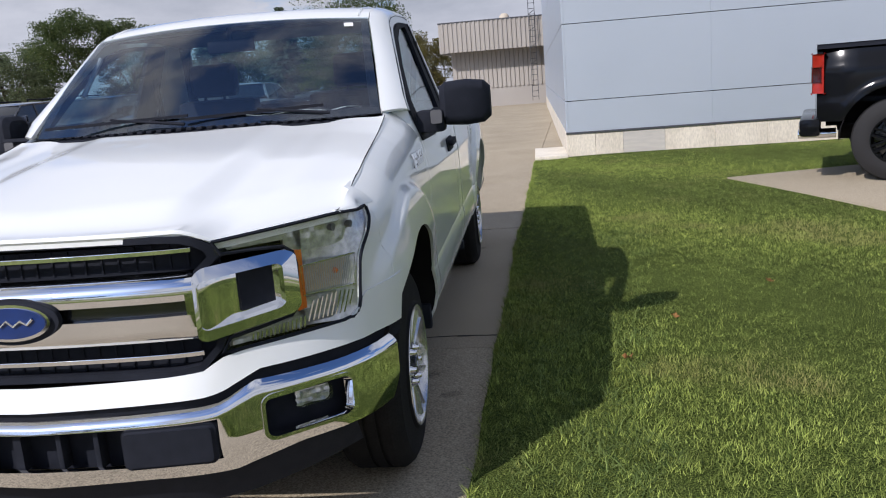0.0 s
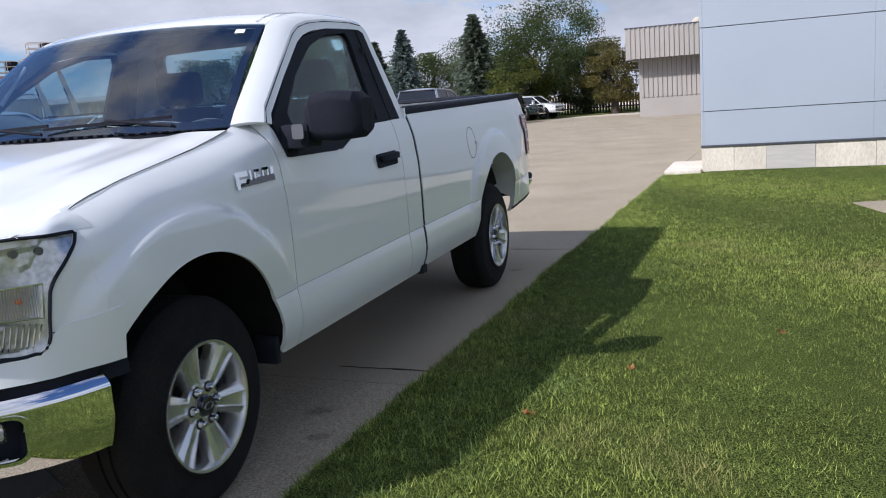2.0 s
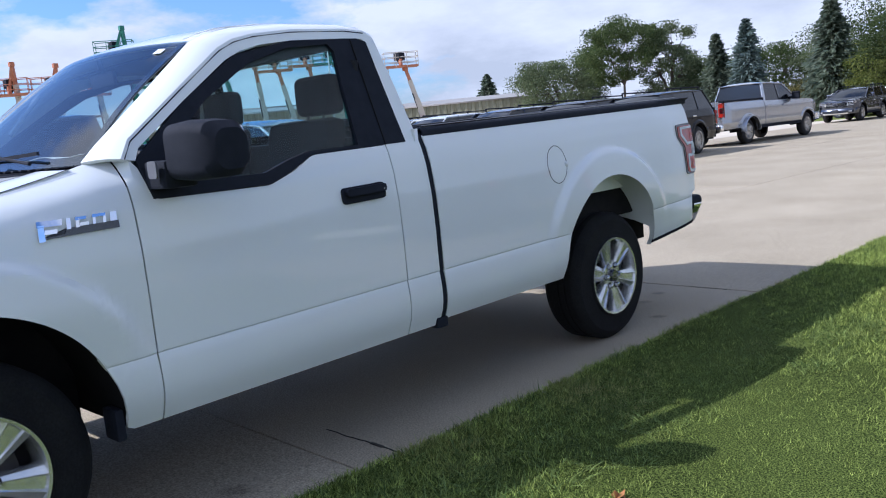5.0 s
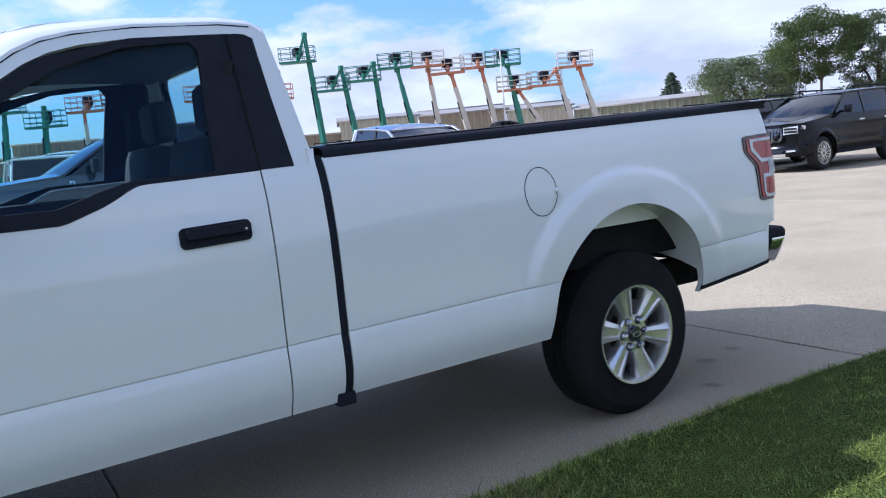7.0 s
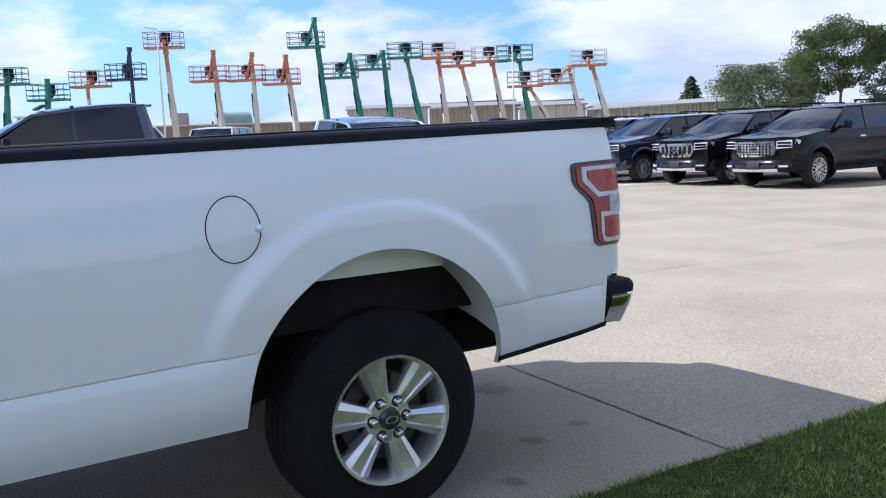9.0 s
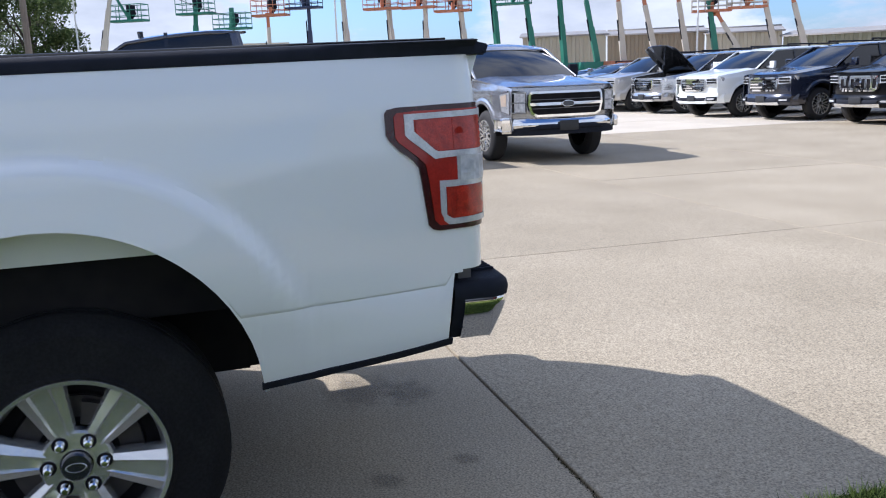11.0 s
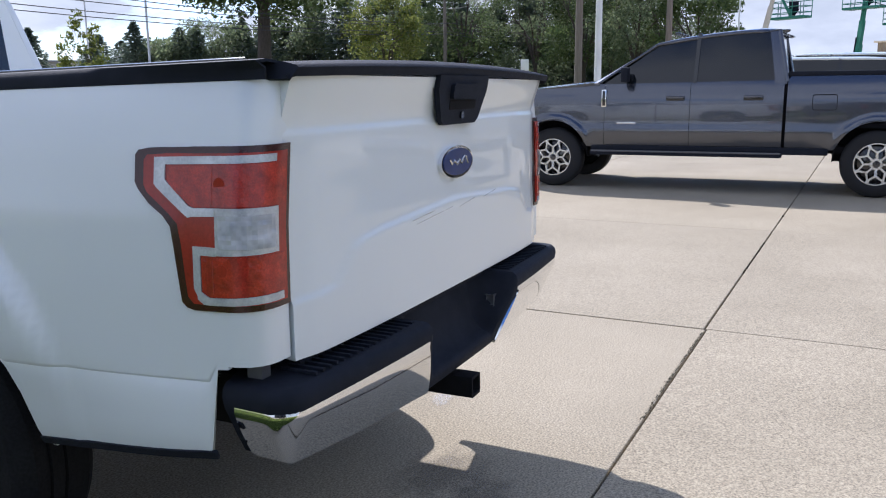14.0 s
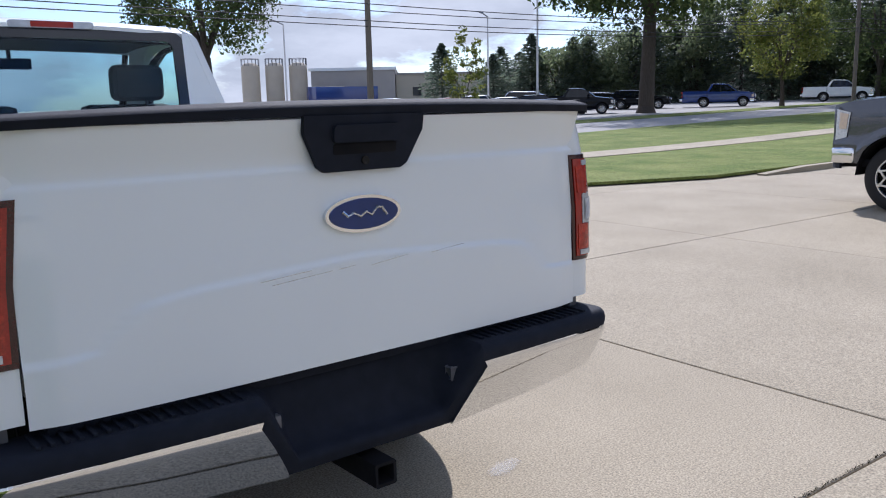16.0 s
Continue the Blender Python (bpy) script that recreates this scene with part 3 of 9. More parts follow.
        # tail lamp that wraps round the corner
        tail_lamp(t, s)
        # mirror
        mirror = part("door_mirror", bmesh_mirror(s), M_BLACK, t, "black plastic door mirror")
        bm = bmesh.new()
        box(bm, s * 0.935, s * 1.06, 1.665, 1.79, 1.235, 1.335, 0.016)
        for v in bm.verts:
            v.co.y += (abs(v.co.x) - 0.93) * 0.12
        part("mirror_arm", bm, M_BLACK, mirror)
        bm = bmesh.new()
        prism(bm, rounded(1.075, 1.255, 1.285, 1.435, 0.025), lambda a, z, d: Vector((s * a, 1.868 + d + 0.1 * (a - 1.1), z)), 0.004)
        part("mirror_glass", bm, M_CHROME, mirror, "mirror glass")
        bm = bmesh.new()
        prism(bm, rounded(0.0, 0.05, 1.275, 1.335, 0.01), lambda a, z, d: Vector((s * (1.005 + a), 1.652 + 0.12 * a - d, z)), 0.006)
        part("turn_lamp", bm, M_ALLOY_DARK, mirror, "grey turn lamp")
        # door handle
        bm = bmesh.new()
        hy = lambda y, z, d: Vector((s * (side_x(y, z) + d), y, z + 0.03 * (y - 2.6)))
        prism(bm, rounded(2.505, 2.748, 1.078, 1.148, 0.018), hy, 0.010)
        h = part("door_handle", bm, M_BLACK, t, "black plastic door handle")
        bm = bmesh.new()
        prism(bm, rounded(2.520, 2.742, 1.110, 1.142, 0.013), lambda y, z, d: hy(y, z, 0.014 + d - 0.8 * max(0, abs(y - 2.631) - 0.085) ** 1.2), 0.026)
        part("grip", bm, M_BLACK, h)
        bm = bmesh.new()
        rod(bm, hy(2.722, 1.118, 0.026), hy(2.722, 1.118, 0.036), 0.005, seg=12)
        part("lock", bm, M_ALLOY, h)
        # badge on the fender: chrome plate shapes over a black bar
        bm = bmesh.new()
        bx = lambda y, z, d: Vector((s * (side_x(y, z) + 0.001 + d), y, z))
        prism(bm, [(1.27, 1.118), (1.535, 1.125), (1.535, 1.150), (1.36, 1.146), (1.35, 1.128), (1.27, 1.122)], bx, 0.006)
        b = part("fender_badge", bm, M_BADGEDARK, t, "black and chrome fender badge")
        for y0, y1, z0, z1 in ((1.265, 1.345, 1.158, 1.178), (1.265, 1.285, 1.112, 1.165), (1.285, 1.325, 1.134, 1.148), (1.358, 1.372, 1.142, 1.178), (1.388, 1.425, 1.168, 1.178),
                               (1.388, 1.400, 1.144, 1.172), (1.400, 1.430, 1.148, 1.158), (1.445, 1.490, 1.170, 1.180), (1.445, 1.455, 1.148, 1.172), (1.480, 1.490, 1.148, 1.172), (1.505, 1.528, 1.150, 1.180)):
            bm = bmesh.new()
            prism(bm, [(y0, z0), (y1, z0), (y1 + 0.004, z1), (y0 + 0.004, z1)], lambda y, z, d: Vector((s * (side_x(y, z) + 0.006 + d), y, z)), 0.005)
            part("badge_relief", bm, M_CHROME, b)
        # wheel housings
        for (cy, cz, r), nm in ((F_ARCH, "front"), (R_ARCH, "rear")):
            bm = bmesh.new()
            grid(bm, lambda a, v: Vector((s * (side_x(cy + r * math.cos(a), cz + r * math.sin(a)) - 0.008 - (0.42 if nm == "front" else 0.03 + 0.39 * smooth(0.22, 0.50, math.sin(a))) * v), cy + (r + 0.004) * math.cos(a), cz + (r + 0.004) * math.sin(a))), lin(0.0, math.pi, 40), [0, 0.5, 1])
            part("wheel_housing", bm, M_DARK if nm == "front" else W, t, thick=0.012, offset=1.0)
            bm = bmesh.new()
            box(bm, s * 0.53, s * 0.56, cy - r, cy + r, cz - 0.05, cz + r)
            part("inner_wing", bm, M_DARK, t)
        bm = bmesh.new()
        box(bm, s * 0.57, s * 0.845, 4.08, 4.99, 0.72, 0.905, 0.01)
        part("housing_liner", bm, M_DARK, t, "black splash liner")
        bm = bmesh.new()
        box(bm, s * 0.84, s * 0.872, 4.05, 5.02, 0.895, 1.0, 0.004)
        part("wheelhouse_panel", bm, W, t)
        bm = bmesh.new()
        box(bm, s * 0.86, s * 0.965, 1.425, 1.46, 0.385, 0.50, 0.012)
        part("mud_flap", bm, M_BLACK, t)
        # bed rail cap
        bm = bmesh.new()
        grid(bm, lambda y, v: Vector((s * interp(((0, side_x(y, bed_top(y)) + 0.003), (0.15, side_x(y, bed_top(y)) + 0.004), (0.3, 0.905), (0.6, 0.87), (0.85, 0.80), (1, 0.795)), v), y,
                                      bed_top(y) + interp(((0, -0.004), (0.15, 0.018), (0.3, 0.034), (0.6, 0.038), (0.85, 0.032), (1, -0.03)), v))), lin(3.07, 5.695, 30), [0, 0.15, 0.3, 0.45, 0.6, 0.85, 1])
        part("rail_cap", bm, M_BLACK, t, "black plastic bed rail cap", thick=0.006, angle=50)
        bm = bmesh.new()
        rod(bm, (s * 0.885, 3.1, bed_top(3.1) + 0.041), (s * 0.84, 5.62, bed_top(5.62) + 0.041), 0.004, seg=6)
        part("rail_rib", bm, M_GLOSSBLACK, t)
        # inner bed wall with wheel box
        bm = bmesh.new()
        box(bm, s * 0.775, s * 0.80, 3.09, 5.66, 1.02, 1.36)
        box(bm, s * 0.775, s * 0.80, 3.09, 4.0, 0.80, 1.02)
        box(bm, s * 0.775, s * 0.80, 5.07, 5.66, 0.80, 1.02)
        box(bm, s * 0.54, s * 0.78, 4.0, 5.07, 1.012, 1.05, 0.01)
        part("bed_wall", bm, W, t)
    # wheels
    for y in (0.965, 4.552):
        for s in (1, -1):
            wheel(t, s * 0.955, y, 0.386, s)
    # fuel door on the driver side
    bm = bmesh.new()
    c = Vector((0, 4.03, 1.11))
    seg = 40
    out = [(4.03 + 0.088 * math.cos(2 * math.pi * k / seg), 1.108 + 0.105 * math.sin(2 * math.pi * k / seg)) for k in range(seg)]
    inn = [(4.03 + 0.0845 * math.cos(2 * math.pi * k / seg), 1.108 + 0.1015 * math.sin(2 * math.pi * k / seg)) for k in range(seg)]
    frame_plate(bm, out, inn, lambda y, z, d: Vector((side_x(y, z) + 0.0005 + d, y, z)), 0.0006)
    fd = part("fuel_door", bm, M_DARK, t, "round fuel filler door seam")
    bm = bmesh.new()
    bmesh.ops.create_uvsphere(bm, u_segments=12, v_segments=8, radius=0.014, matrix=Matrix.Translation((side_x(4.11, 1.1) - 0.002, 4.112, 1.105)))
    part("fuel_door_tab", bm, W, fd)
    truck_hood_and_glass(t)
    truck_front(t)
    truck_rear(t)
    truck_inside(t)
    # underside
    bm = bmesh.new()
    box(bm, -0.55, -0.45, 0.4, 5.6, 0.45, 0.60, 0.01)
    box(bm, 0.45, 0.55, 0.4, 5.6, 0.45, 0.60, 0.01)
    box(bm, -0.80, 0.80, 1.5, 3.02, 0.50, 0.58)
    box(bm, -0.52, 0.52, 3.06, 5.64, 0.74, 0.80)
    for s in (1, -1):
        box(bm, s * 0.52, s * 0.80, 3.06, 4.01, 0.74, 0.80)
        box(bm, s * 0.52, s * 0.80, 5.06, 5.64, 0.74, 0.80)
    box(bm, -0.6, 0.6, 0.3, 1.5, 0.55, 0.95)
    rod(bm, (-0.75, 4.534, 0.39), (0.75, 4.534, 0.39), 0.045)
    bmesh.ops.create_uvsphere(bm, u_segments=16, v_segments=10, radius=0.15, matrix=Matrix.Translation((0, 4.534, 0.40)))
    rod(bm, (-0.75, 0.95, 0.39), (0.75, 0.95, 0.39), 0.04)
    rod(bm, (-0.3, 4.9, 0.58), (-0.3, 5.5, 0.5), 0.035)
    box(bm, 0.40, 0.50, 4.0, 5.2, 0.47, 0.52)
    box(bm, -0.50, -0.40, 4.0, 5.2, 0.47, 0.52)
    part("chassis", bm, M_DARK, t)
    bm = bmesh.new()
    lathe(bm, [(0.0, 0.18), (0.02, 0.34), (0.10, 0.38), (0.18, 0.34), (0.20, 0.18)], (0, 5.12, 0.46), axis="z", seg=40)
    part("spare_tyre", bm, M_RUBBER, t)
    return t


def bmesh_mirror(s):
    bm = bmesh.new()
    rows = []
    for k, (x, y0, y1, z0, z1) in enumerate(((1.045, 1.70, 1.86, 1.275, 1.435), (1.07, 1.685, 1.875, 1.262, 1.455), (1.16, 1.70, 1.885, 1.255, 1.462), (1.24, 1.73, 1.892, 1.262, 1.452), (1.268, 1.765, 1.89, 1.285, 1.425))):
        pts = rounded(y0, y1, z0, z1, 0.045, 5)
        rows.append([bm.verts.new((s * x, p, q)) for p, q in pts])
    n = len(rows[0])
    for a, b in zip(rows, rows[1:]):
        for k in range(n):
            bm.faces.new((a[k], a[(k + 1) % n], b[(k + 1) % n], b[k]))
    bm.faces.new(rows[0])
    bm.faces.new(rows[-1][::-1])
    return bm


def tail_corner(q, z):
    """Flank to rear face round the corner; q: metres along it from y = 5.40."""
    y = 5.40 + q
    xs = side_x(min(y, 5.62), z)
    if y <= 5.62:
        return Vector((xs, y, z)), Vector((1, 0.1, 0)).normalized()
    a = min(1, (y - 5.62) / 0.125)
    ang = a * math.pi / 2
    if a < 1:
        return Vector((xs - 0.075 + 0.075 * math.cos(ang), 5.62 + 0.075 * math.sin(ang), z)), Vector((math.cos(ang), math.sin(ang), 0))
    return Vector((xs - 0.075 - (y - 5.745), 5.695 , z)), Vector((0, 1, 0))


def tail_plate(bm, s, pts, d0, d1, step=0.02):
    """A plate bent round the rear corner; pts: outline as a lower and an upper edge in q."""
    q0, q1 = pts[0][0], pts[-1][0]
    qs = sorted(set([p[0] for p in pts] + lin(q0, q1, max(3, int((q1 - q0) / step) + 1))))
    lo = [(p[0], p[1]) for p in pts]
    hi = [(p[0], p[2]) for p in pts]
    vs = lin(0, 1, 3)

    def at(q, v, d):
        z = interp(lo, q) * (1 - v) + interp(hi, q) * v
        p, n = tail_corner(q, z)
        p = p + n * d
        return Vector((s * p.x, p.y, p.z))
    a = [[bm.verts.new(at(q, v, d1)) for v in vs] for q in qs]
    b = [[bm.verts.new(at(q, v, d0)) for v in vs] for q in qs]
    m, n = len(qs), len(vs)
    for i in range(m - 1):
        for j in range(n - 1):
            bm.faces.new((a[i][j], a[i + 1][j], a[i + 1][j + 1], a[i][j + 1]))
        for j in (0, n - 1):
            bm.faces.new((a[i][j], a[i + 1][j], b[i + 1][j], b[i][j]))
    for i in (0, m - 1):
        for j in range(n - 1):
            bm.faces.new((a[i][j], a[i][j + 1], b[i][j + 1], b[i][j]))
    return bm


TAIL_END = 0.385


def tail_lamp(t, s):
    """Wrap-round lamp: dark rim, red lens, pale bands and a clear reversing lamp."""
    E = TAIL_END
    rg = random.Random(31)
    bm = bmesh.new()
    tail_plate(bm, s, [(0.004, 1.175, 1.232), (0.012, 1.160, 1.242), (0.04, 1.130, 1.247), (0.075, 1.105, 1.248), (0.092, 1.083, 1.248), (0.098, 1.045, 1.248), (0.114, 0.922, 1.249), (0.126, 0.910, 1.249), (0.145, 0.905, 1.250), (E, 0.909, 1.254)], -0.02, 0.006)
    lamp = part("tail_lamp", bm, M_REDDARK, t, "red tail lamp with pale C-shaped bands")
    bm = bmesh.new()
    tail_plate(bm, s, [(0.028, 1.170, 1.222), (0.036, 1.155, 1.232), (0.09, 1.112, 1.236), (0.112, 1.090, 1.236), (0.120, 1.045, 1.236), (0.132, 0.935, 1.236), (0.146, 0.920, 1.236), (E - 0.014, 0.922, 1.240)], 0.0, 0.009)
    part("red_lens", bm, M_RED, lamp)
    bm = bmesh.new()
    # pale bands: upper hook, middle arms, lower hook
    tail_plate(bm, s, [(0.056, 1.212, 1.228), (E - 0.052, 1.219, 1.235)], 0.0, 0.012)
    tail_plate(bm, s, [(0.056, 1.172, 1.228), (0.060, 1.168, 1.228), (0.082, 1.178, 1.228), (0.0825, 1.178, 1.228)], 0.0, 0.012)
    tail_plate(bm, s, [(0.060, 1.167, 1.197), (0.084, 1.147, 1.180), (0.140, 1.104, 1.129), (0.152, 1.106, 1.124), (0.205, 1.108, 1.125)], 0.0, 0.012)
    tail_plate(bm, s, [(0.150, 1.026, 1.044), (0.205, 1.025, 1.043)], 0.0, 0.012)
    tail_plate(bm, s, [(0.150, 0.955, 1.030), (0.158, 0.938, 1.030), (0.167, 0.930, 1.030)], 0.0, 0.012)
    tail_plate(bm, s, [(0.158, 0.932, 0.955), (0.172, 0.921, 0.944), (0.186, 0.920, 0.936), (E - 0.030, 0.926, 0.943)], 0.0, 0.012)
    part("pale_band", bm, M_LAMPGREY, lamp, "pale C-shaped band")
    bm = bmesh.new()
    tail_plate(bm, s, [(0.205, 1.026, 1.125), (0.342, 1.030, 1.126)], 0.0, 0.0115)
    part("reversing_frame", bm, M_LAMPGREY, lamp)
    bm = bmesh.new()
    qs, zs = lin(0.214, 0.332, 13), lin(1.041, 1.110, 8)
    depth = {(q, z): 0.012 + 0.003 * rg.random() for q in qs for z in zs}

    def facet(q, z):
        p, n = tail_corner(q, z)
        p = p + n * depth[(q, z)]
        return Vector((s * p.x, p.y, p.z))
    grid(bm, facet, qs, zs)
    part("reversing_lens", bm, M_LAMPBACK, lamp, "clear faceted reversing lens", angle=2)
    bm = bmesh.new()
    tail_plate(bm, s, [(0.088, 1.180, 1.208), (0.096, 1.166, 1.209), (0.150, 1.127, 1.211), (0.205, 1.128, 1.214), (E - 0.022, 1.130, 1.217)], 0.0, 0.0115)
    part("brake_lens", bm, M_REDBRIGHT, lamp)
    bm = bmesh.new()
    tail_plate(bm, s, [(0.170, 0.952, 1.022), (0.186, 0.938, 1.022), (E - 0.022, 0.945, 1.026)], 0.0, 0.0115)
    part("brake_lens", bm, M_REDBRIGHT, lamp)
    for q, z in ((0.215, 1.175), (0.22, 0.995)):
        bm = bmesh.new()
        p, n = tail_corner(q, z)
        rod(bm, Vector((s * (p.x + n.x * 0.005), p.y + n.y * 0.005, z)), Vector((s * (p.x + n.x * 0.0122), p.y + n.y * 0.0122, z)), 0.013, seg=16)
        part("bulb", bm, M_RED, lamp)
    # moulded rib where the lens folds round the corner
    for z0, z1 in ((1.130, 1.210), (0.946, 1.020)):
        bm = bmesh.new()
        tube(bm, [Vector((s * (p.x + n.x * 0.0118), p.y + n.y * 0.0118, z)) for z in lin(z0, z1, 4) for p, n in (tail_corner(0.197, z),)], 0.0018)
        part("lens_rib", bm, M_REDBRIGHT, lamp)


def truck_hood_and_glass(t):
    W = M_WHITE
    us = lin(-1, 1, 41)

    def hood(u, v):
        a = abs(u)
        x0 = a * 0.855
        yf, yr = front_y(x0) + 0.010, 1.30 + 0.15 * a * a
        y = yf + (yr - yf) * v
        x = x0 * interp(((0, 1.0), (0.3, 1.012), (1, 0.972)), v)
        edge = fender_top(y) + 0.003
        mid = 1.122 + 0.035 * v ** 0.6 + 0.190 * v - 0.012 * smooth(0.55, 1.0, v)
        body = 1 - 0.42 * smooth(0.44, 0.60, a) - 0.58 * smooth(0.66, 1.0, a)
        z = edge + (mid - edge) * body + 0.010 * smooth(0.70, 0.82, a) * (1 - smooth(0.84, 1.0, a)) * smooth(0.05, 0.3, v)
        front = interp(((0, 1.120), (0.47, 1.114), (0.50, 1.110), (0.535, 1.092), (0.57, 1.074), (0.72, 1.086), (0.855, 1.096)), x0)
        z += (front - (edge + (mid - edge) * body)) * (1 - smooth(0.0, 0.16 + 0.1 * a, v))
        return Vector((math.copysign(x, u), y, z))
    part("hood", grid(bmesh.new(), hood, lin(-1, 1, 81), lin(0, 1, 40)), W, t, thick=0.03)
    for s in (1, -1):
        bm = bmesh.new()
        tube(bm, [hood(s, a) + Vector((s * 0.003, 0, 0.001)) for a in lin(0, 1, 24)], 0.0014)
        part("hood_seam", bm, M_DARK, t)
    # front lip of the hood, rolling over the grille
    bm = bmesh.new()

    def lip(u, v):
        p = hood(u, 0.0)
        return Vector((p.x, p.y - 0.006 * math.sin(v * math.pi / 2), p.z - 0.010 * v))
    part("hood_lip", grid(bm, lip, lin(-1, 1, 81), lin(0, 1, 5)), W, t, thick=0.02)
    # cowl
    bm = bmesh.new()
    grid(bm, lambda u, v: Vector((u * 0.815, 1.285 + 0.16 * u * u + (0.11) * v, 1.335 + 0.008 * v - 0.01 * abs(u))), lin(-1, 1, 25), [0, 1])
    cowl = part("cowl", bm, M_BLACK, t, "black plastic cowl grille", thick=0.02)
    for k in range(34):
        bm = bmesh.new()
        u = -0.93 + 1.86 * k / 33
        y = 1.305 + 0.16 * u * u
        box(bm, u * 0.80 - 0.014, u * 0.80 + 0.010, y, y + 0.045, 1.338, 1.352 - 0.01 * abs(u), 0.002, 1)
        part("cowl_fin", bm, M_BLACK, cowl)
    # wipers
    for x0, x1 in ((-0.70, -0.02), (-0.02, 0.62)):
        bm = bmesh.new()
        rod(bm, (x1 * 0.98, 1.36 + 0.12 * x1 * x1, 1.365), ((x0 + x1) / 2, 1.385, 1.405), 0.007, 0.005, 8)
        beam(bm, (x0, 1.375 + 0.12 * x0 * x0, 1.385), (x1 * 0.92, 1.40 + 0.14 * x1 * x1, 1.40), 0.009, 0.013)
        part("wiper", bm, M_BLACK, t)

    def screen(u, v):
        a = u * u
        y0, z0 = 1.36 + 0.155 * a, 1.345
        y1, z1 = 1.945 + 0.105 * a, 1.815 - 0.022 * a
        x = u * (0.805 + (0.685 - 0.805) * v)
        bulge = 0.02 * math.sin(math.pi * v)
        return Vector((x, y0 + (y1 - y0) * v - bulge, z0 + (z1 - z0) * v + bulge * 0.8))
    ws = part("windshield", grid(bmesh.new(), screen, lin(-1, 1, 21), lin(0, 1, 12)), M_GLASS, t, "clear windshield glass")
    ws.visible_shadow = False
    bm = bmesh.new()
    grid(bm, lambda u, v: screen(u, v) + Vector((0, 0.004, -0.003)), lin(-1, 1, 41), lin(0, 1, 31), skip=lambda u, v: abs(u) < 0.945 and 0.05 < v < 0.955)
    part("windshield_border", bm, M_GLOSSBLACK, t, thick=0.004)
    bm = bmesh.new()
    grid(bm, lambda u, v: screen(u, v) + Vector((0, -0.003, 0.003)), lin(0.84, 0.90, 3), lin(0.88, 0.925, 3))
    part("sticker", bm, M_PAPER, t, "small pale windshield sticker", thick=0.002)

    def roof(u, v):
        a = abs(u)
        half = interp(((0, 0.688), (0.15, 0.68), (0.4, 0.668), (0.8, 0.668), (1, 0.676)), v)
        yf, yr = 1.95 + 0.095 * a * a, 2.985 - 0.02 * a * a
        y = yf + (yr - yf) * v
        ze = interp(((0, 1.788), (0.08, 1.82), (0.2, 1.848), (0.42, 1.870), (0.8, 1.878), (0.92, 1.868), (1, 1.835)), v)
        zc = interp(((0, 1.815), (0.04, 1.832), (0.1, 1.852), (0.2, 1.874), (0.4, 1.893), (0.7, 1.902), (0.86, 1.895), (0.94, 1.884), (1, 1.858)), v)
        return Vector((u * half, y, ze + (zc - ze) * (1 - a ** 2.4)))
    part("roof", grid(bmesh.new(), roof, lin(-1, 1, 31), lin(0, 1, 26)), W, t, thick=0.02)
    for s in (1, -1):
        bm = bmesh.new()
        tube(bm, [roof(s * 0.93, 0.03 + k / 13) for k in range(13)], 0.006)
        part("roof_ditch", bm, W, t)

    # rear cab wall with window
    def back(x, z, d):
        return Vector((x, 2.978 + (1.84 - z) * 0.13 - d - 0.03 * x * x, z))
    bm = bmesh.new()
    outl = rounded(-0.675, 0.675, 1.36, 1.838, 0.06, 3)
    inn = rounded(-0.615, 0.615, 1.41, 1.79, 0.05, 3)
    frame_plate(bm, outl, inn, back, 0.02)
    part("rear_window_frame", bm, M_GLOSSBLACK, t, "black rear window frame")
    bm = bmesh.new()
    prism(bm, inn, lambda x, z, d: back(x, z, d + 0.006), 0.004)
    g = part("rear_window", bm, M_TINT, t, "tinted rear window glass")
    g.visible_shadow = False
    bm = bmesh.new()
    grid(bm, lambda x, z: Vector((x, 3.03, z)), lin(-0.93, 0.93, 9), lin(0.5, 1.37, 6))
    part("cab_back", bm, W, t, thick=0.02)
    for s in (1, -1):
        bm = bmesh.new()
        grid(bm, lambda k, v: back(s * 0.67, 1.36 + 0.475 * k, 0) * (1 - v) + Vector((s * interp(((0, 0.86), (0.5, 0.79), (1, 0.70)), k), interp(((0, 3.038), (0.5, 3.003), (1, 2.973)), k), 1.345 + 0.49 * k)) * v, lin(0, 1, 8), lin(0, 1, 4))
        part("rear_pillar", bm, W, t, thick=0.015)
    # high brake lamp
    bm = bmesh.new()
    prism(bm, rounded(-0.20, 0.20, 1.838, 1.872, 0.012), lambda x, z, d: Vector((x, 2.972 + d - 0.02 * x * x * 4, z)), 0.02)
    hb = part("high_brake_lamp", bm, M_LAMPGREY, t, "high brake lamp, clear ends and red middle")
    bm = bmesh.new()
    prism(bm, rounded(-0.10, 0.10, 1.841, 1.869, 0.005), lambda x, z, d: Vector((x, 2.979 + d - 0.02 * x * x * 4, z)), 0.018)
    part("red_lens", bm, M_RED, hb)


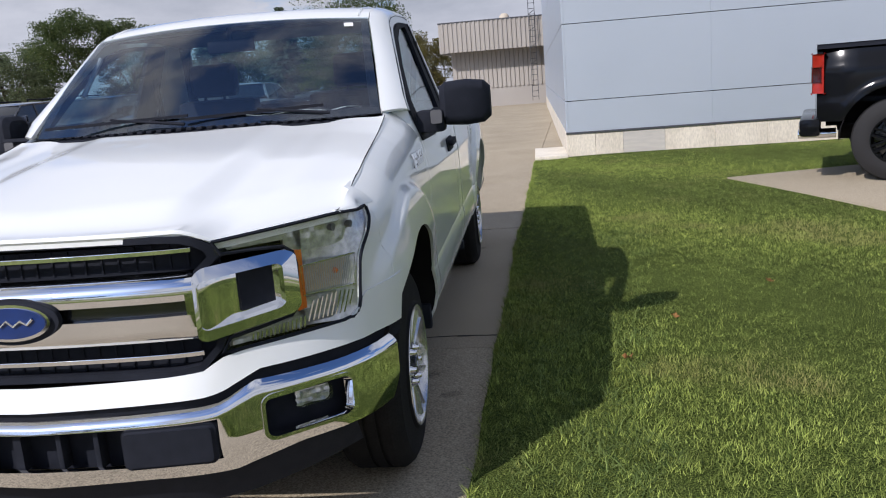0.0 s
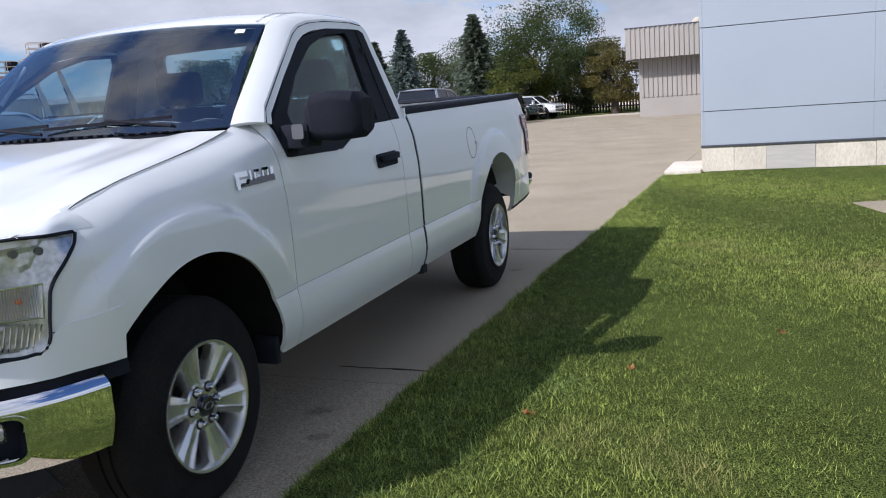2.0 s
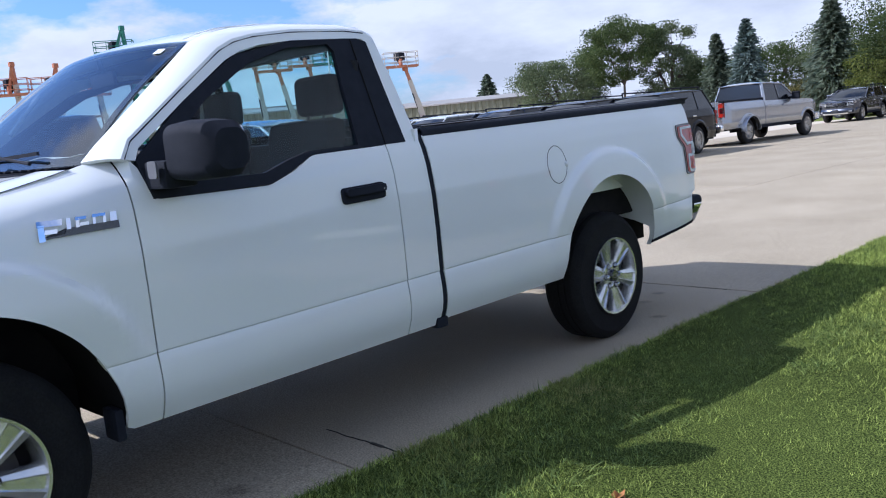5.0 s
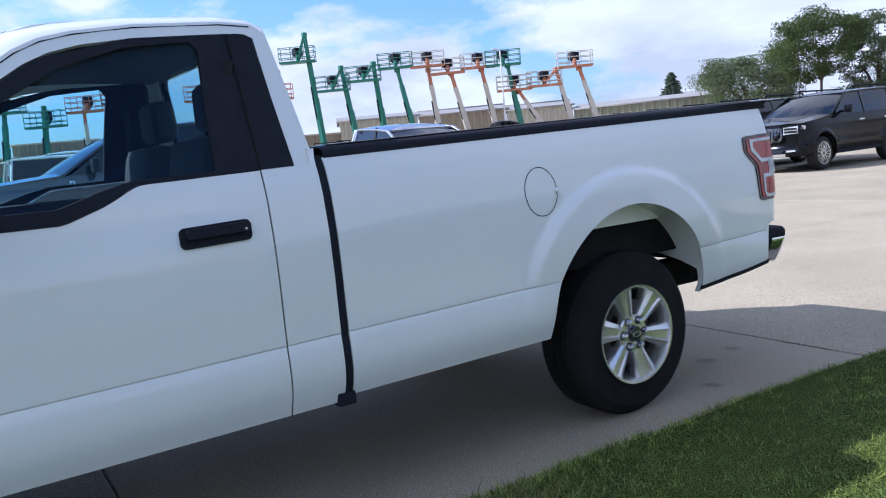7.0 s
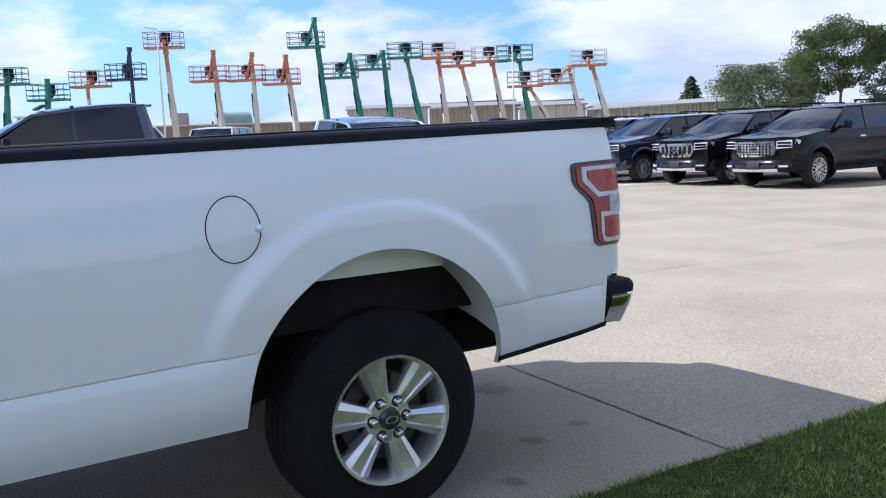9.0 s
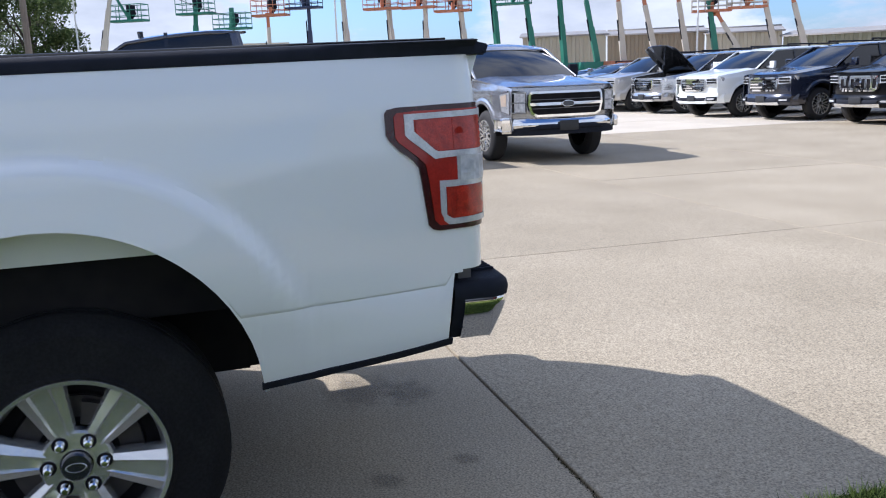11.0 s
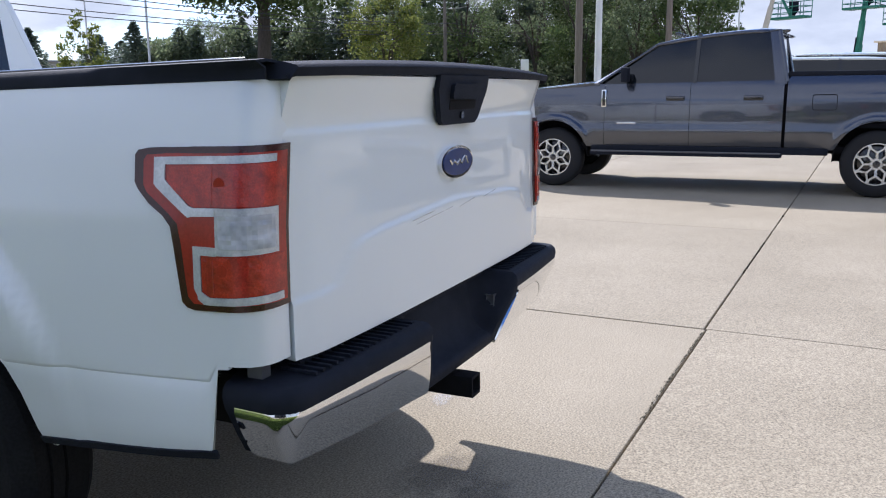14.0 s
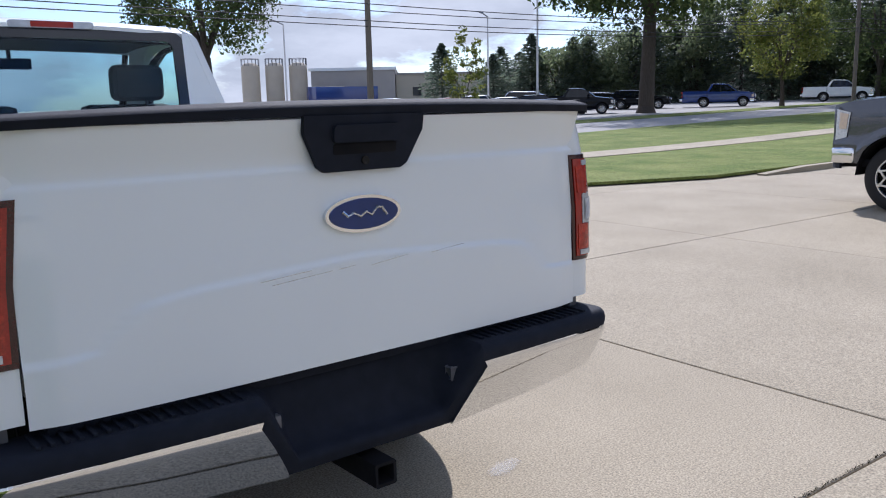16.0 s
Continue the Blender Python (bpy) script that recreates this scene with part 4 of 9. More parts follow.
def truck_front(t):
    W = M_WHITE
    # white valance over the bumper
    top_edge = ((0, 0.592), (0.50, 0.605), (0.547, 0.612), (0.59, 0.634), (0.636, 0.655), (0.70, 0.653), (0.842, 0.650), (0.979, 0.654), (1.08, 0.655))

    def val(u, v):
        a = abs(u) * 1.06
        lo = interp(top_edge, a) + 0.030
        hi = interp(((0, 0.690), (0.41, 0.699), (0.505, 0.706), (0.55, 0.735), (0.60, 0.744), (0.86, 0.750), (0.89, 0.762), (0.92, 0.82), (1.06, 0.85)), a)
        return nose(u * 1.06, lo + (hi - lo) * v, 0.004 + 0.022 * (1 - v) * (1 - smooth(0.7, 1.0, a)))
    part("valance", grid(bmesh.new(), val, lin(-1, 1, 81), lin(0, 1, 6)), W, t, thick=0.02)
    bm = bmesh.new()
    grid(bm, lambda u, v: val(u, 0) + Vector((-0.012 * u, 0.012 + 0.01 * v, 0.006 - 0.06 * v)), lin(-1, 1, 61), [0, 1])
    part("bumper_gap_trim", bm, M_BLACK, t, thick=0.02)
    # chrome bumper
    qe = BUMPER[-1][0]
    low_edge = ((0, 0.383), (0.336, 0.398), (0.564, 0.400), (0.62, 0.412), (0.75, 0.431), (0.979, 0.430))
    hole_low = ((0, 0.443), (0.53, 0.447), (0.60, 0.460), (0.655, 0.478), (0.867, 0.484), (0.979, 0.484))
    hole_top = ((0, 0.560), (0.53, 0.570), (0.60, 0.582), (0.655, 0.595), (0.867, 0.603), (0.979, 0.604))
    us = sorted(set(lin(-qe, qe, 81) + [q * s for q in (0.535, 0.655, 0.867) for s in (1, -1)]))

    def shell(q, z, out=0.0):
        a = abs(q)
        x, y = along(BUMPER, a)
        n = Vector((smooth(0.45, 1.02, a), -(1 - 0.9 * smooth(0.45, 1.02, a)), 0)).normalized()
        return Vector((math.copysign(x + out * n.x, q), y + out * n.y, z))

    def bump(q, v):
        a = abs(q)
        lo, hb, ht, hi = (interp(r, a) for r in (low_edge, hole_low, hole_top, top_edge))
        z = lo + (hb - lo) * v * 4 if v < 0.25 else hb + (ht - hb) * (v - 0.25) * 2 if v <= 0.75 else ht + (hi - ht) * (v - 0.75) * 4
        k = (z - lo) / (hi - lo)
        return shell(q, z, -0.026 * (max(0, k - 0.84) / 0.16) ** 2 - 0.030 * max(0, 1 - k * 2.2) ** 1.4)

    def hole(q, v):
        a = abs(q)
        return 0.25 < v < 0.75 and (a < 0.535 or 0.655 < a < 0.867)
    vs = sorted(set(lin(0, 1, 25) + [0.25, 0.75]))
    bp = part("front_bumper", grid(bmesh.new(), bump, us, vs, skip=hole), M_CHROME, t, "chrome front bumper", thick=0.012)
    bm = bmesh.new()
    grid(bm, lambda q, v: shell(q, interp(hole_low, abs(q)) - 0.02 + (interp(hole_top, abs(q)) + 0.04 - interp(hole_low, abs(q))) * v, -0.075), lin(-0.93, 0.93, 41), lin(0, 1, 3))
    part("bumper_backing", bm, M_BLACK, bp, thick=0.01)
    for s in (1, -1):
        bm = bmesh.new()
        prism(bm, rounded(0.268, 0.530, 0.445, 0.566, 0.020), lambda x, z, d: Vector((s * x, along(BUMPER, x)[1] - 0.016 + d, z)), 0.06)
        bmesh.ops.bevel(bm, geom=[e for e in bm.edges if e.is_boundary is False and e.calc_face_angle(0) > 1.2], offset=0.010, segments=3, affect="EDGES")
        part("bumper_pad", bm, M_BLACK, bp, "black textured bumper pad")
        for k in range(2):
            bm = bmesh.new()
            box(bm, s * (0.055 + 0.115 * k), s * (0.072 + 0.115 * k), -0.005, 0.04, 0.44, 0.565, 0.004)
            part("intake_bar", bm, M_BLACK, bp)
        bm = bmesh.new()
        o, i = rounded(0.646, 0.877, 0.469, 0.612, 0.032, 6), rounded(0.655, 0.867, 0.480, 0.601, 0.024, 6)

        def fz(x, z, d):
            p = shell(x, z, d)
            return Vector((s * p.x, p.y, p.z))
        frame_plate(bm, o, i, lambda x, z, d: fz(x, z, 0.004 - d), 0.030)
        part("fog_lamp_frame", bm, M_CHROME, bp)
        bm = bmesh.new()
        rg = random.Random(8)
        jit = {(x, z): 0.012 * rg.random() for x in range(9) for z in range(6)}
        grid(bm, lambda a, b: fz(0.752 + 0.0115 * a, 0.530 + 0.0092 * b, -0.060 + jit[(a, b)]), list(range(9)), list(range(6)))
        fl = part("fog_lamp", bm, M_FACET, bp, "clear rectangular fog lamp", angle=2, thick=0.004)
        bm = bmesh.new()
        prism(bm, rounded(0.750, 0.846, 0.528, 0.578, 0.006), lambda x, z, d: fz(x, z, d - 0.044), 0.004)
        part("fog_lens", bm, M_LENS, fl).visible_shadow = False
    # black air dam, extended downwards to keep sun off the ground under the truck
    bm = bmesh.new()
    grid(bm, lambda u, v: Vector((u * 0.86, along(BUMPER, u * 0.86)[1] + 0.05 + 0.07 * v, 0.41 + 0.03 * abs(u) ** 2 - (0.15 - 0.05 * abs(u) ** 3) * v)), lin(-1, 1, 25), lin(0, 1, 4))
    part("air_dam", bm, M_BLACK, t, thick=0.01)
    # grille
    bm = bmesh.new()
    grid(bm, lambda x, z: Vector((x, front_y(x) + 0.060, z)), lin(-0.56, 0.56, 25), lin(0.68, 1.070, 5))
    gr = part("grille", bm, M_BLACK, t, "black grille with chrome bars", thick=0.01)
    for k in range(23):
        x = -0.53 + 1.06 * k / 22
        for z0, z1 in ((1.00, 1.068), (0.70, 0.80)):
            bm = bmesh.new()
            box(bm, x - 0.003, x + 0.003, front_y(x) + 0.055, front_y(x) + 0.062, z0, z1)
            part("grille_slat", bm, M_BLACK, gr)

    def bar(z0, z1, w0, dy, depth, hole=None, seg=33, roll=0.0):
        bm = bmesh.new()
        xs = lin(-w0, w0, seg)
        if hole:
            xs = sorted(set(xs + [-hole[1], -hole[0], hole[0], hole[1]]))

        def fn(x, v):
            z = z0 + (z1 - z0) * v
            return Vector((x, front_y(x) + dy + depth * (max(0, v - 0.76) / 0.24) ** 1.6 + roll * max(0, 0.12 - v) + 0.05 * (1 - v) * (z1 - z0), z))
        vs = sorted(set(lin(0, 1, 17) + ([hole[2], hole[3]] if hole else [])))
        grid(bm, fn, xs, vs, skip=(lambda x, v: hole[0] < abs(x) < hole[1] and hole[2] < v < hole[3]) if hole else None)
        return bm
    part("centre_bar", bar(0.803, 0.995, 0.518, -0.018, 0.050, (0.125, 0.487, 0.385, 0.60), roll=0.12), M_CHROME, gr, "wide chrome grille bar", thick=0.02)
    for s in (1, -1):
        bm = bmesh.new()
        grid(bm, lambda x, v: Vector((s * x, front_y(x) + 0.010, 0.872 + 0.052 * v)), lin(0.11, 0.495, 9), [0, 1])
        part("bar_slot", bm, M_GLOSSBLACK, gr, thick=0.004)
    for z0, z1 in ((1.048, 1.063), (0.748, 0.763)):
        part("grille_strip", bar(z0, z1, 0.505, 0.016, 0.006), M_CHROME, gr, thick=0.012)
    bm = bmesh.new()
    half_o = [(0.42, 0.694), (0.505, 0.706), (0.560, 0.765), (0.572, 0.795), (0.530, 0.815), (0.520, 0.90), (0.530, 0.985), (0.578, 1.028), (0.564, 1.058), (0.535, 1.078), (0.500, 1.094), (0.42, 1.100)]
    half_i = [(0.42, 0.714), (0.495, 0.724), (0.540, 0.770), (0.548, 0.790), (0.512, 0.805), (0.500, 0.90), (0.512, 0.995), (0.548, 1.030), (0.540, 1.048), (0.515, 1.064), (0.485, 1.076), (0.42, 1.082)]
    o = half_o + [(-x, z) for x, z in half_o[::-1]]
    i = half_i + [(-x, z) for x, z in half_i[::-1]]
    frame_plate(bm, o, i, lambda x, z, d: Vector((x, front_y(x) + 0.0 + d, z)), 0.06)
    part("grille_surround", bm, M_BLACK, gr)
    # badge
    bm = bmesh.new()
    oval(bm, 0, 0.893, 0.140, 0.066, -0.020, 0.02)
    bd = part("front_badge", bm, M_BLACK, gr, "blue oval badge with chrome rim")
    bm = bmesh.new()
    oval(bm, 0, 0.893, 0.120, 0.053, -0.030, 0.016)
    part("badge_rim", bm, M_CHROME, bd)
    bm = bmesh.new()
    oval(bm, 0, 0.893, 0.109, 0.044, -0.034, 0.01)
    part("badge_face", bm, M_BLUE, bd)
    badge_stroke(bd, 0, 0.893, -0.037, 0.075, -1)
    for s in (1, -1):
        # clamp between grille and lamp
        low = lambda x: 0.792 + 0.16 * (x - 0.515)
        high = lambda x: 1.000 + 0.06 * (x - 0.515)

        def cz(x, k, d):
            z = low(x) + (high(x) - low(x)) * k
            n = nose(x, z, 0.030 - d - 0.024 * (max(0.0, k - 0.80) / 0.20) ** 1.5)
            return Vector((s * n.x, n.y, z))
        bm = bmesh.new()
        sx = lambda pts: [(0.512 + 0.228 * a, b) for a, b in pts]
        o, i = sx(rounded(0, 1, 0, 1, 0.13, 6)), sx(rounded(0.05, 0.86, 0.15, 0.84, 0.09, 6))
        frame_plate(bm, o, i, cz, 0.05)
        c = part("chrome_clamp", bm, M_CHROME, gr, "chrome bracket beside the head lamp", angle=25)
        bm = bmesh.new()
        grid(bm, lambda x, k: cz(x, k, 0.006 + 0.040 * smooth(0.53, 0.61, x)), lin(0.516, 0.722, 18), lin(0.06, 0.94, 8))
        part("clamp_back", bm, M_CHROME, c, thick=0.004)
        bm = bmesh.new()
        grid(bm, lambda x, k: cz(x, k, 0.036), lin(0.612, 0.692, 5), lin(0.24, 0.82, 4))
        part("clamp_insert", bm, M_BLACK, c, thick=0.01)
        head_lamp(t, s)


def badge_stroke(parent, cx, cz, y, w, sy):
    """Plain silver stroke across the badge."""
    bm = bmesh.new()
    pts = [(-1, -0.12), (-0.8, 0.18), (-0.55, 0.22), (-0.3, -0.08), (-0.05, 0.1), (0.2, -0.1), (0.5, 0.08), (0.75, -0.05), (1, 0.16)]
    tube(bm, [Vector((cx + a * w, y, cz + b * w)) for a, b in pts], 0.0042)
    part("badge_stroke", bm, M_ALLOY, parent)


def head_lamp(t, s):
    """C-shaped lamp round the chrome bracket: facets, amber strip, ribbed turn lamp and a clear lens."""
    low = ((0.555, 0.748), (0.72, 0.752), (0.86, 0.754), (0.895, 0.766))
    top = ((0.56, 1.068), (0.726, 1.080), (0.86, 1.090), (1.02, 1.084))
    end = ((0.752, 0.872), (0.760, 0.890), (0.775, 0.902), (0.80, 0.909), (0.86, 0.914), (0.93, 0.924), (0.96, 0.938), (1.00, 0.968), (1.05, 1.004), (1.085, 1.020))
    rg = random.Random(21)

    def put(q, z, d):
        p = nose(q, z, -d)
        return Vector((s * p.x, p.y, p.z))

    def piece(bm, q0, q1, z0, z1, d, nq, nz, jitter=0.0):
        """Curved piece between two height lines; q1 None: up to the lamp's rear edge."""
        def fn(u, v):
            q = q0 + ((q1 or 1.02) - q0) * u
            z = interp(z0, q) + (interp(z1, q) - interp(z0, q)) * v
            if q1 is None:
                q = q0 + (interp(end, z) - q0) * u
                z = min(max(z, 0.752), 1.086)
            return put(q, z, d * (1 - 0.85 * u * u if q1 is None else 1) + jitter * (rg.random() - 0.5))
        grid(bm, fn, lin(0, 1, nq), lin(0, 1, nz))
        return bm
    flat = lambda z: ((0, z), (2, z))
    arms = ((0.565, 0.752, flat(1.030), top), (0.560, 0.752, low, ((0.56, 0.786), (0.75, 0.812))))
    bm = bmesh.new()
    for q0, q1, z0, z1 in arms:
        piece(bm, q0, q1, z0, z1, 0.055, 12, 4)
    piece(bm, 0.745, None, ((0, 0.752), (2, 0.752)), ((0, 1.082), (0.86, 1.088), (2, 1.086)), 0.060, 14, 18)
    h = part("head_lamp", bm, M_FACET, t, "clear head lamp with amber strip", thick=0.02)
    # bright facets
    bm = bmesh.new()
    piece(bm, 0.770, 0.900, ((0, 0.765), (2, 0.765)), ((0, 0.842), (2, 0.848)), 0.034, 16, 8, 0.004)
    piece(bm, 0.780, 0.985, ((0, 1.000), (0.88, 0.990), (0.95, 1.02), (2, 1.06)), ((0, 1.074), (2, 1.078)), 0.034, 16, 6, 0.004)
    piece(bm, 0.600, 0.760, flat(1.038), ((0.56, 1.060), (0.76, 1.072)), 0.032, 14, 3, 0.003)
    piece(bm, 0.575, 0.760, ((0.56, 0.756), (2, 0.760)), ((0.56, 0.776), (0.76, 0.796)), 0.032, 14, 3, 0.003)
    part("reflector", bm, M_FACET, h, "faceted bright reflector", angle=2)
    for k in range(10):
        bm = bmesh.new()
        q = 0.775 + 0.0128 * k
        beam(bm, put(q, 0.772, 0.026), put(q + 0.010, 0.835 + 0.012 * math.sin(k * 0.3), 0.012), 0.006, 0.004)
        part("reflector_fin", bm, M_CHROME, h)
    for k in range(13):
        bm = bmesh.new()
        q = 0.625 + 0.011 * k
        beam(bm, put(q, 0.758, 0.016), put(q + 0.004, 0.780 + 0.0012 * k, 0.016), 0.005, 0.005)
        part("reflector_rib", bm, M_CHROME, h)
    # dark cups in the upper chamber
    for q in (0.865, 0.925):
        bm = bmesh.new()
        rod(bm, put(q, 1.045, 0.020), put(q, 1.045, 0.046), 0.012, 0.008, 16)
        part("lamp_cup", bm, M_ALLOY_DARK, h)
    # ribbed turn lamp
    bm = bmesh.new()
    piece(bm, 0.762, 0.908, ((0, 0.862), (2, 0.866)), ((0, 0.945), (2, 0.950)), 0.026, 12, 6, 0.006)
    part("turn_reflector", bm, M_TURNLAMP, h, "amber-tinted turn reflector", angle=2)
    for k in range(24):
        bm = bmesh.new()
        q = 0.764 + 0.0061 * k
        beam(bm, put(q, 0.863, 0.018), put(q, 0.948, 0.018), 0.0022, 0.003)
        part("reflector_rib", bm, M_LAMPGREY, h)
    bm = bmesh.new()
    ring = [put(q, z, 0.010) for q, z in ((0.760, 0.858), (0.906, 0.858), (0.914, 0.953), (0.760, 0.950))]
    tube(bm, ring, 0.0035, closed=True)
    part("inner_frame", bm, M_CHROME, h)
    bm = bmesh.new()
    bmesh.ops.create_uvsphere(bm, u_segments=14, v_segments=8, radius=0.010, matrix=Matrix.Translation(put(0.862, 0.910, 0.026)))
    part("amber_bulb", bm, M_AMBER, h, "amber bulb")
    bm = bmesh.new()
    piece(bm, 0.744, 0.766, ((0.74, 0.815), (0.77, 0.822)), ((0.74, 1.004), (0.77, 0.998)), 0.008, 4, 6)
    part("amber_strip", bm, M_AMBER, h, "amber side strip", thick=0.006)
    bm = bmesh.new()
    for q0, q1, z0, z1 in arms:
        piece(bm, q0, q1, z0, z1, 0.0, 12, 4)
    piece(bm, 0.752, None, ((0, 0.752), (2, 0.752)), ((0, 1.082), (0.86, 1.088), (2, 1.086)), 0.0, 20, 18)
    part("lens", bm, M_LENS, h, "clear lens").visible_shadow = False
    bm = bmesh.new()
    pts = [(q, interp(top, q)) for q in lin(0.562, 1.015, 22)] + [(interp(end, z), z) for z in lin(1.080, 0.756, 24)] + [(q, interp(low, q)) for q in lin(0.872, 0.558, 16)]
    pts += [(0.576, 0.787), (0.66, 0.800), (0.725, 0.812), (0.744, 0.835), (0.748, 0.96), (0.742, 1.000), (0.722, 1.020), (0.66, 1.028), (0.580, 1.030), (0.562, 1.068)]
    tube(bm, [put(*p, -0.001) for p in pts], 0.0055)
    part("lamp_seal", bm, M_BLACK, h)
    # white skin behind the lamp and up to the hood
    bm = bmesh.new()
    grid(bm, lambda u, z: put(interp(end, max(z, 0.752)) - 0.002 + (1.065 - interp(end, max(z, 0.752))) * u, z, 0.002), lin(0, 1, 10), lin(0.70, 1.088, 26))
    part("fender_front", bm, M_WHITE, t, thick=0.01)
    bm = bmesh.new()

    def tip(u, v):
        q = 0.852 + 0.205 * u
        a = put(q, min(interp(top, q) + 0.004, 1.092), 0.0)
        y = 0.362 + 0.19 * u
        top_z = fender_top(y) + (1.094 - fender_top(0.362)) * (1 - smooth(0.0, 0.28, y - 0.362))
        b = Vector((s * 0.862, y, top_z))
        return a.lerp(b, v) + Vector((s * 0.004 * math.sin(math.pi * v), 0, 0.004 * math.sin(math.pi * v)))
    grid(bm, tip, lin(0, 1, 16), lin(0, 1, 8))
    part("fender_tip", bm, M_WHITE, t, thick=0.01)


def truck_rear(t):
    W = M_WHITE
    # corner behind the lamps
    for s in (1, -1):
        bm = bmesh.new()
        def corner(q, v):
            z = 0.785 + (1.385 - 0.785) * v
            p, n = tail_corner(q, z)
            return Vector((s * p.x, p.y, p.z))
        grid(bm, corner, lin(0.20, TAIL_END, 16), lin(0, 1, 20))
        part("bed_corner", bm, W, t, thick=0.012)

    # tailgate with pressed relief
    def gate(x, z):
        a = abs(x)
        zt = 1.275 + 0.004 * (1 - a)
        y = 5.728 - 0.004 * smooth(zt - 0.010, zt + 0.010, z) + 0.034 * smooth(zt, 1.42, z)
        zlow = interp(((0, 1.045), (0.46, 1.020), (0.57, 1.005), (0.60, 0.99), (0.68, 0.918), (0.72, 0.912), (0.84, 0.906)), a)
        y += 0.0055 * (1 - smooth(zlow - 0.012, zlow + 0.009, z)) - 0.003 * smooth(zlow, zlow + 0.12, z)
        return Vector((x, y - 0.02 * (a / 0.83) ** 4 - 0.010 * smooth(0.74, 0.826, a), z))
    bm = bmesh.new()
    grid(bm, gate, lin(-0.826, 0.826, 81), lin(0.772, 1.395, 125))
    tg = part("tailgate", bm, W, t, "white tailgate with pressed relief", thick=0.04, angle=40)
    # added dark strip at each gate edge: the open gap's shade as colour
    for s in (1, -1):
        bm = bmesh.new()
        grid(bm, lambda z, v: Vector((s * (0.828 + 0.012 * v), 5.690, z)), lin(0.80, 1.35, 3), [0, 1])
        part("gate_gap_shade", bm, M_DARK, t, thick=0.01)
    bm = bmesh.new()
    def cap(u, v):
        x = u * 0.850
        yy = interp(((0, 5.645), (0.25, 5.660), (0.5, 5.73), (0.8, 5.772), (1, 5.762)), v)
        zz = interp(((0, 1.385), (0.25, 1.412), (0.5, 1.421), (0.8, 1.412), (1, 1.390)), v) + 0.026 * (1 - u * u) * (1 - 0.55 * v)
        e = smooth(0.985, 1.0, abs(u))
        return Vector((x, yy - 0.02 * u ** 4 - 0.012 * e, zz * (1 - e) + 1.386 * e))
    grid(bm, cap, [-1.0, -0.995] + lin(-0.985, 0.985, 31) + [0.995, 1.0], lin(0, 1, 13))
    part("gate_cap", bm, M_BLACK, tg, "black tailgate top moulding", thick=0.008, angle=50)
    # handle
    bm = bmesh.new()
    hz = lambda x, z, d: Vector((x, 5.730 + d + 0.17 * (z - 1.27), z))
    prism(bm, [(-0.115, 1.262), (0.115, 1.262), (0.135, 1.275), (0.178, 1.36), (0.178, 1.402), (-0.178, 1.402), (-0.178, 1.36), (-0.135, 1.275)], hz, 0.016)
    th = part("tailgate_handle", bm, M_BLACK, tg, "black tailgate handle with lock")
    bm = bmesh.new()
    prism(bm, rounded(-0.10, 0.10, 1.335, 1.378, 0.01), lambda x, z, d: hz(x, z, d + 0.014), 0.014)
    part("pull", bm, M_BLACK, th)
    # thin dark plate on the handle face, painted shade below the pull
    bm = bmesh.new()
    prism(bm, rounded(-0.095, 0.095, 1.305, 1.332, 0.006), lambda x, z, d: hz(x, z, d + 0.0165), 0.001)
    part("recess", bm, M_DARK, th)
    bm = bmesh.new()
    rod(bm, hz(0, 1.288, 0.012), hz(0, 1.288, 0.022), 0.011, seg=16)
    part("lock", bm, M_GLOSSBLACK, th)
    bm = bmesh.new()
    oval(bm, 0, 1.15, 0.116, 0.048, 5.724, 0.014)
    b = part("rear_badge", bm, M_CHROME, tg, "dark blue oval badge with chrome rim")
    bm = bmesh.new()
    oval(bm, 0, 1.15, 0.105, 0.040, 5.732, 0.0085)
    part("badge_face", bm, M_BLUE, b)
    badge_stroke(b, 0, 1.15, 5.741, 0.068, 1)
    # scratches on the gate
    for x0, z0, x1, z1 in ((0.30, 1.012, 0.16, 1.022), (0.27, 1.000, 0.10, 1.013), (0.08, 1.014, 0.03, 1.018), (-0.02, 1.012, -0.14, 1.025), (-0.22, 1.02, -0.34, 1.03)):
        bm = bmesh.new()
        p, q = gate(x0, z0), gate(x1, z1)
        beam(bm, p + Vector((0, 0.0005, 0)), q + Vector((0, 0.0, 0)), 0.0012, 0.0012)
        part("scratch", bm, M_ALLOY, tg)
    # bed floor and front wall
    bm = bmesh.new()
    box(bm, -0.52, 0.52, 3.09, 5.66, 0.80, 0.83)
    for s in (1, -1):
        box(bm, s * 0.52, s * 0.79, 3.09, 4.01, 0.80, 0.83)
        box(bm, s * 0.52, s * 0.79, 5.06, 5.66, 0.80, 0.83)
    box(bm, -0.79, 0.79, 3.07, 3.10, 0.80, 1.345)
    for k in range(11):
        x = -0.50 + 0.1 * k
        box(bm, x - 0.03, x + 0.03, 3.10, 5.65, 0.83, 0.842)
    part("bed_floor", bm, W, t)
    bm = bmesh.new()
    box(bm, -0.79, 0.79, 5.60, 5.690, 0.735, 0.766, 0.004)
    part("bed_sill", bm, M_BLACK, t)
    # bumper
    def zlow(a):
        return interp(((0, 0.520), (0.26, 0.518), (0.36, 0.526), (0.60, 0.537), (0.85, 0.556), (0.95, 0.568)), a)

    def face_y(x):
        a = abs(x)
        return 5.812 - 0.042 * (a / 0.9) ** 2

    QC, RC = 0.880, 0.066
    QE = QC + RC * math.pi / 2 + 0.115

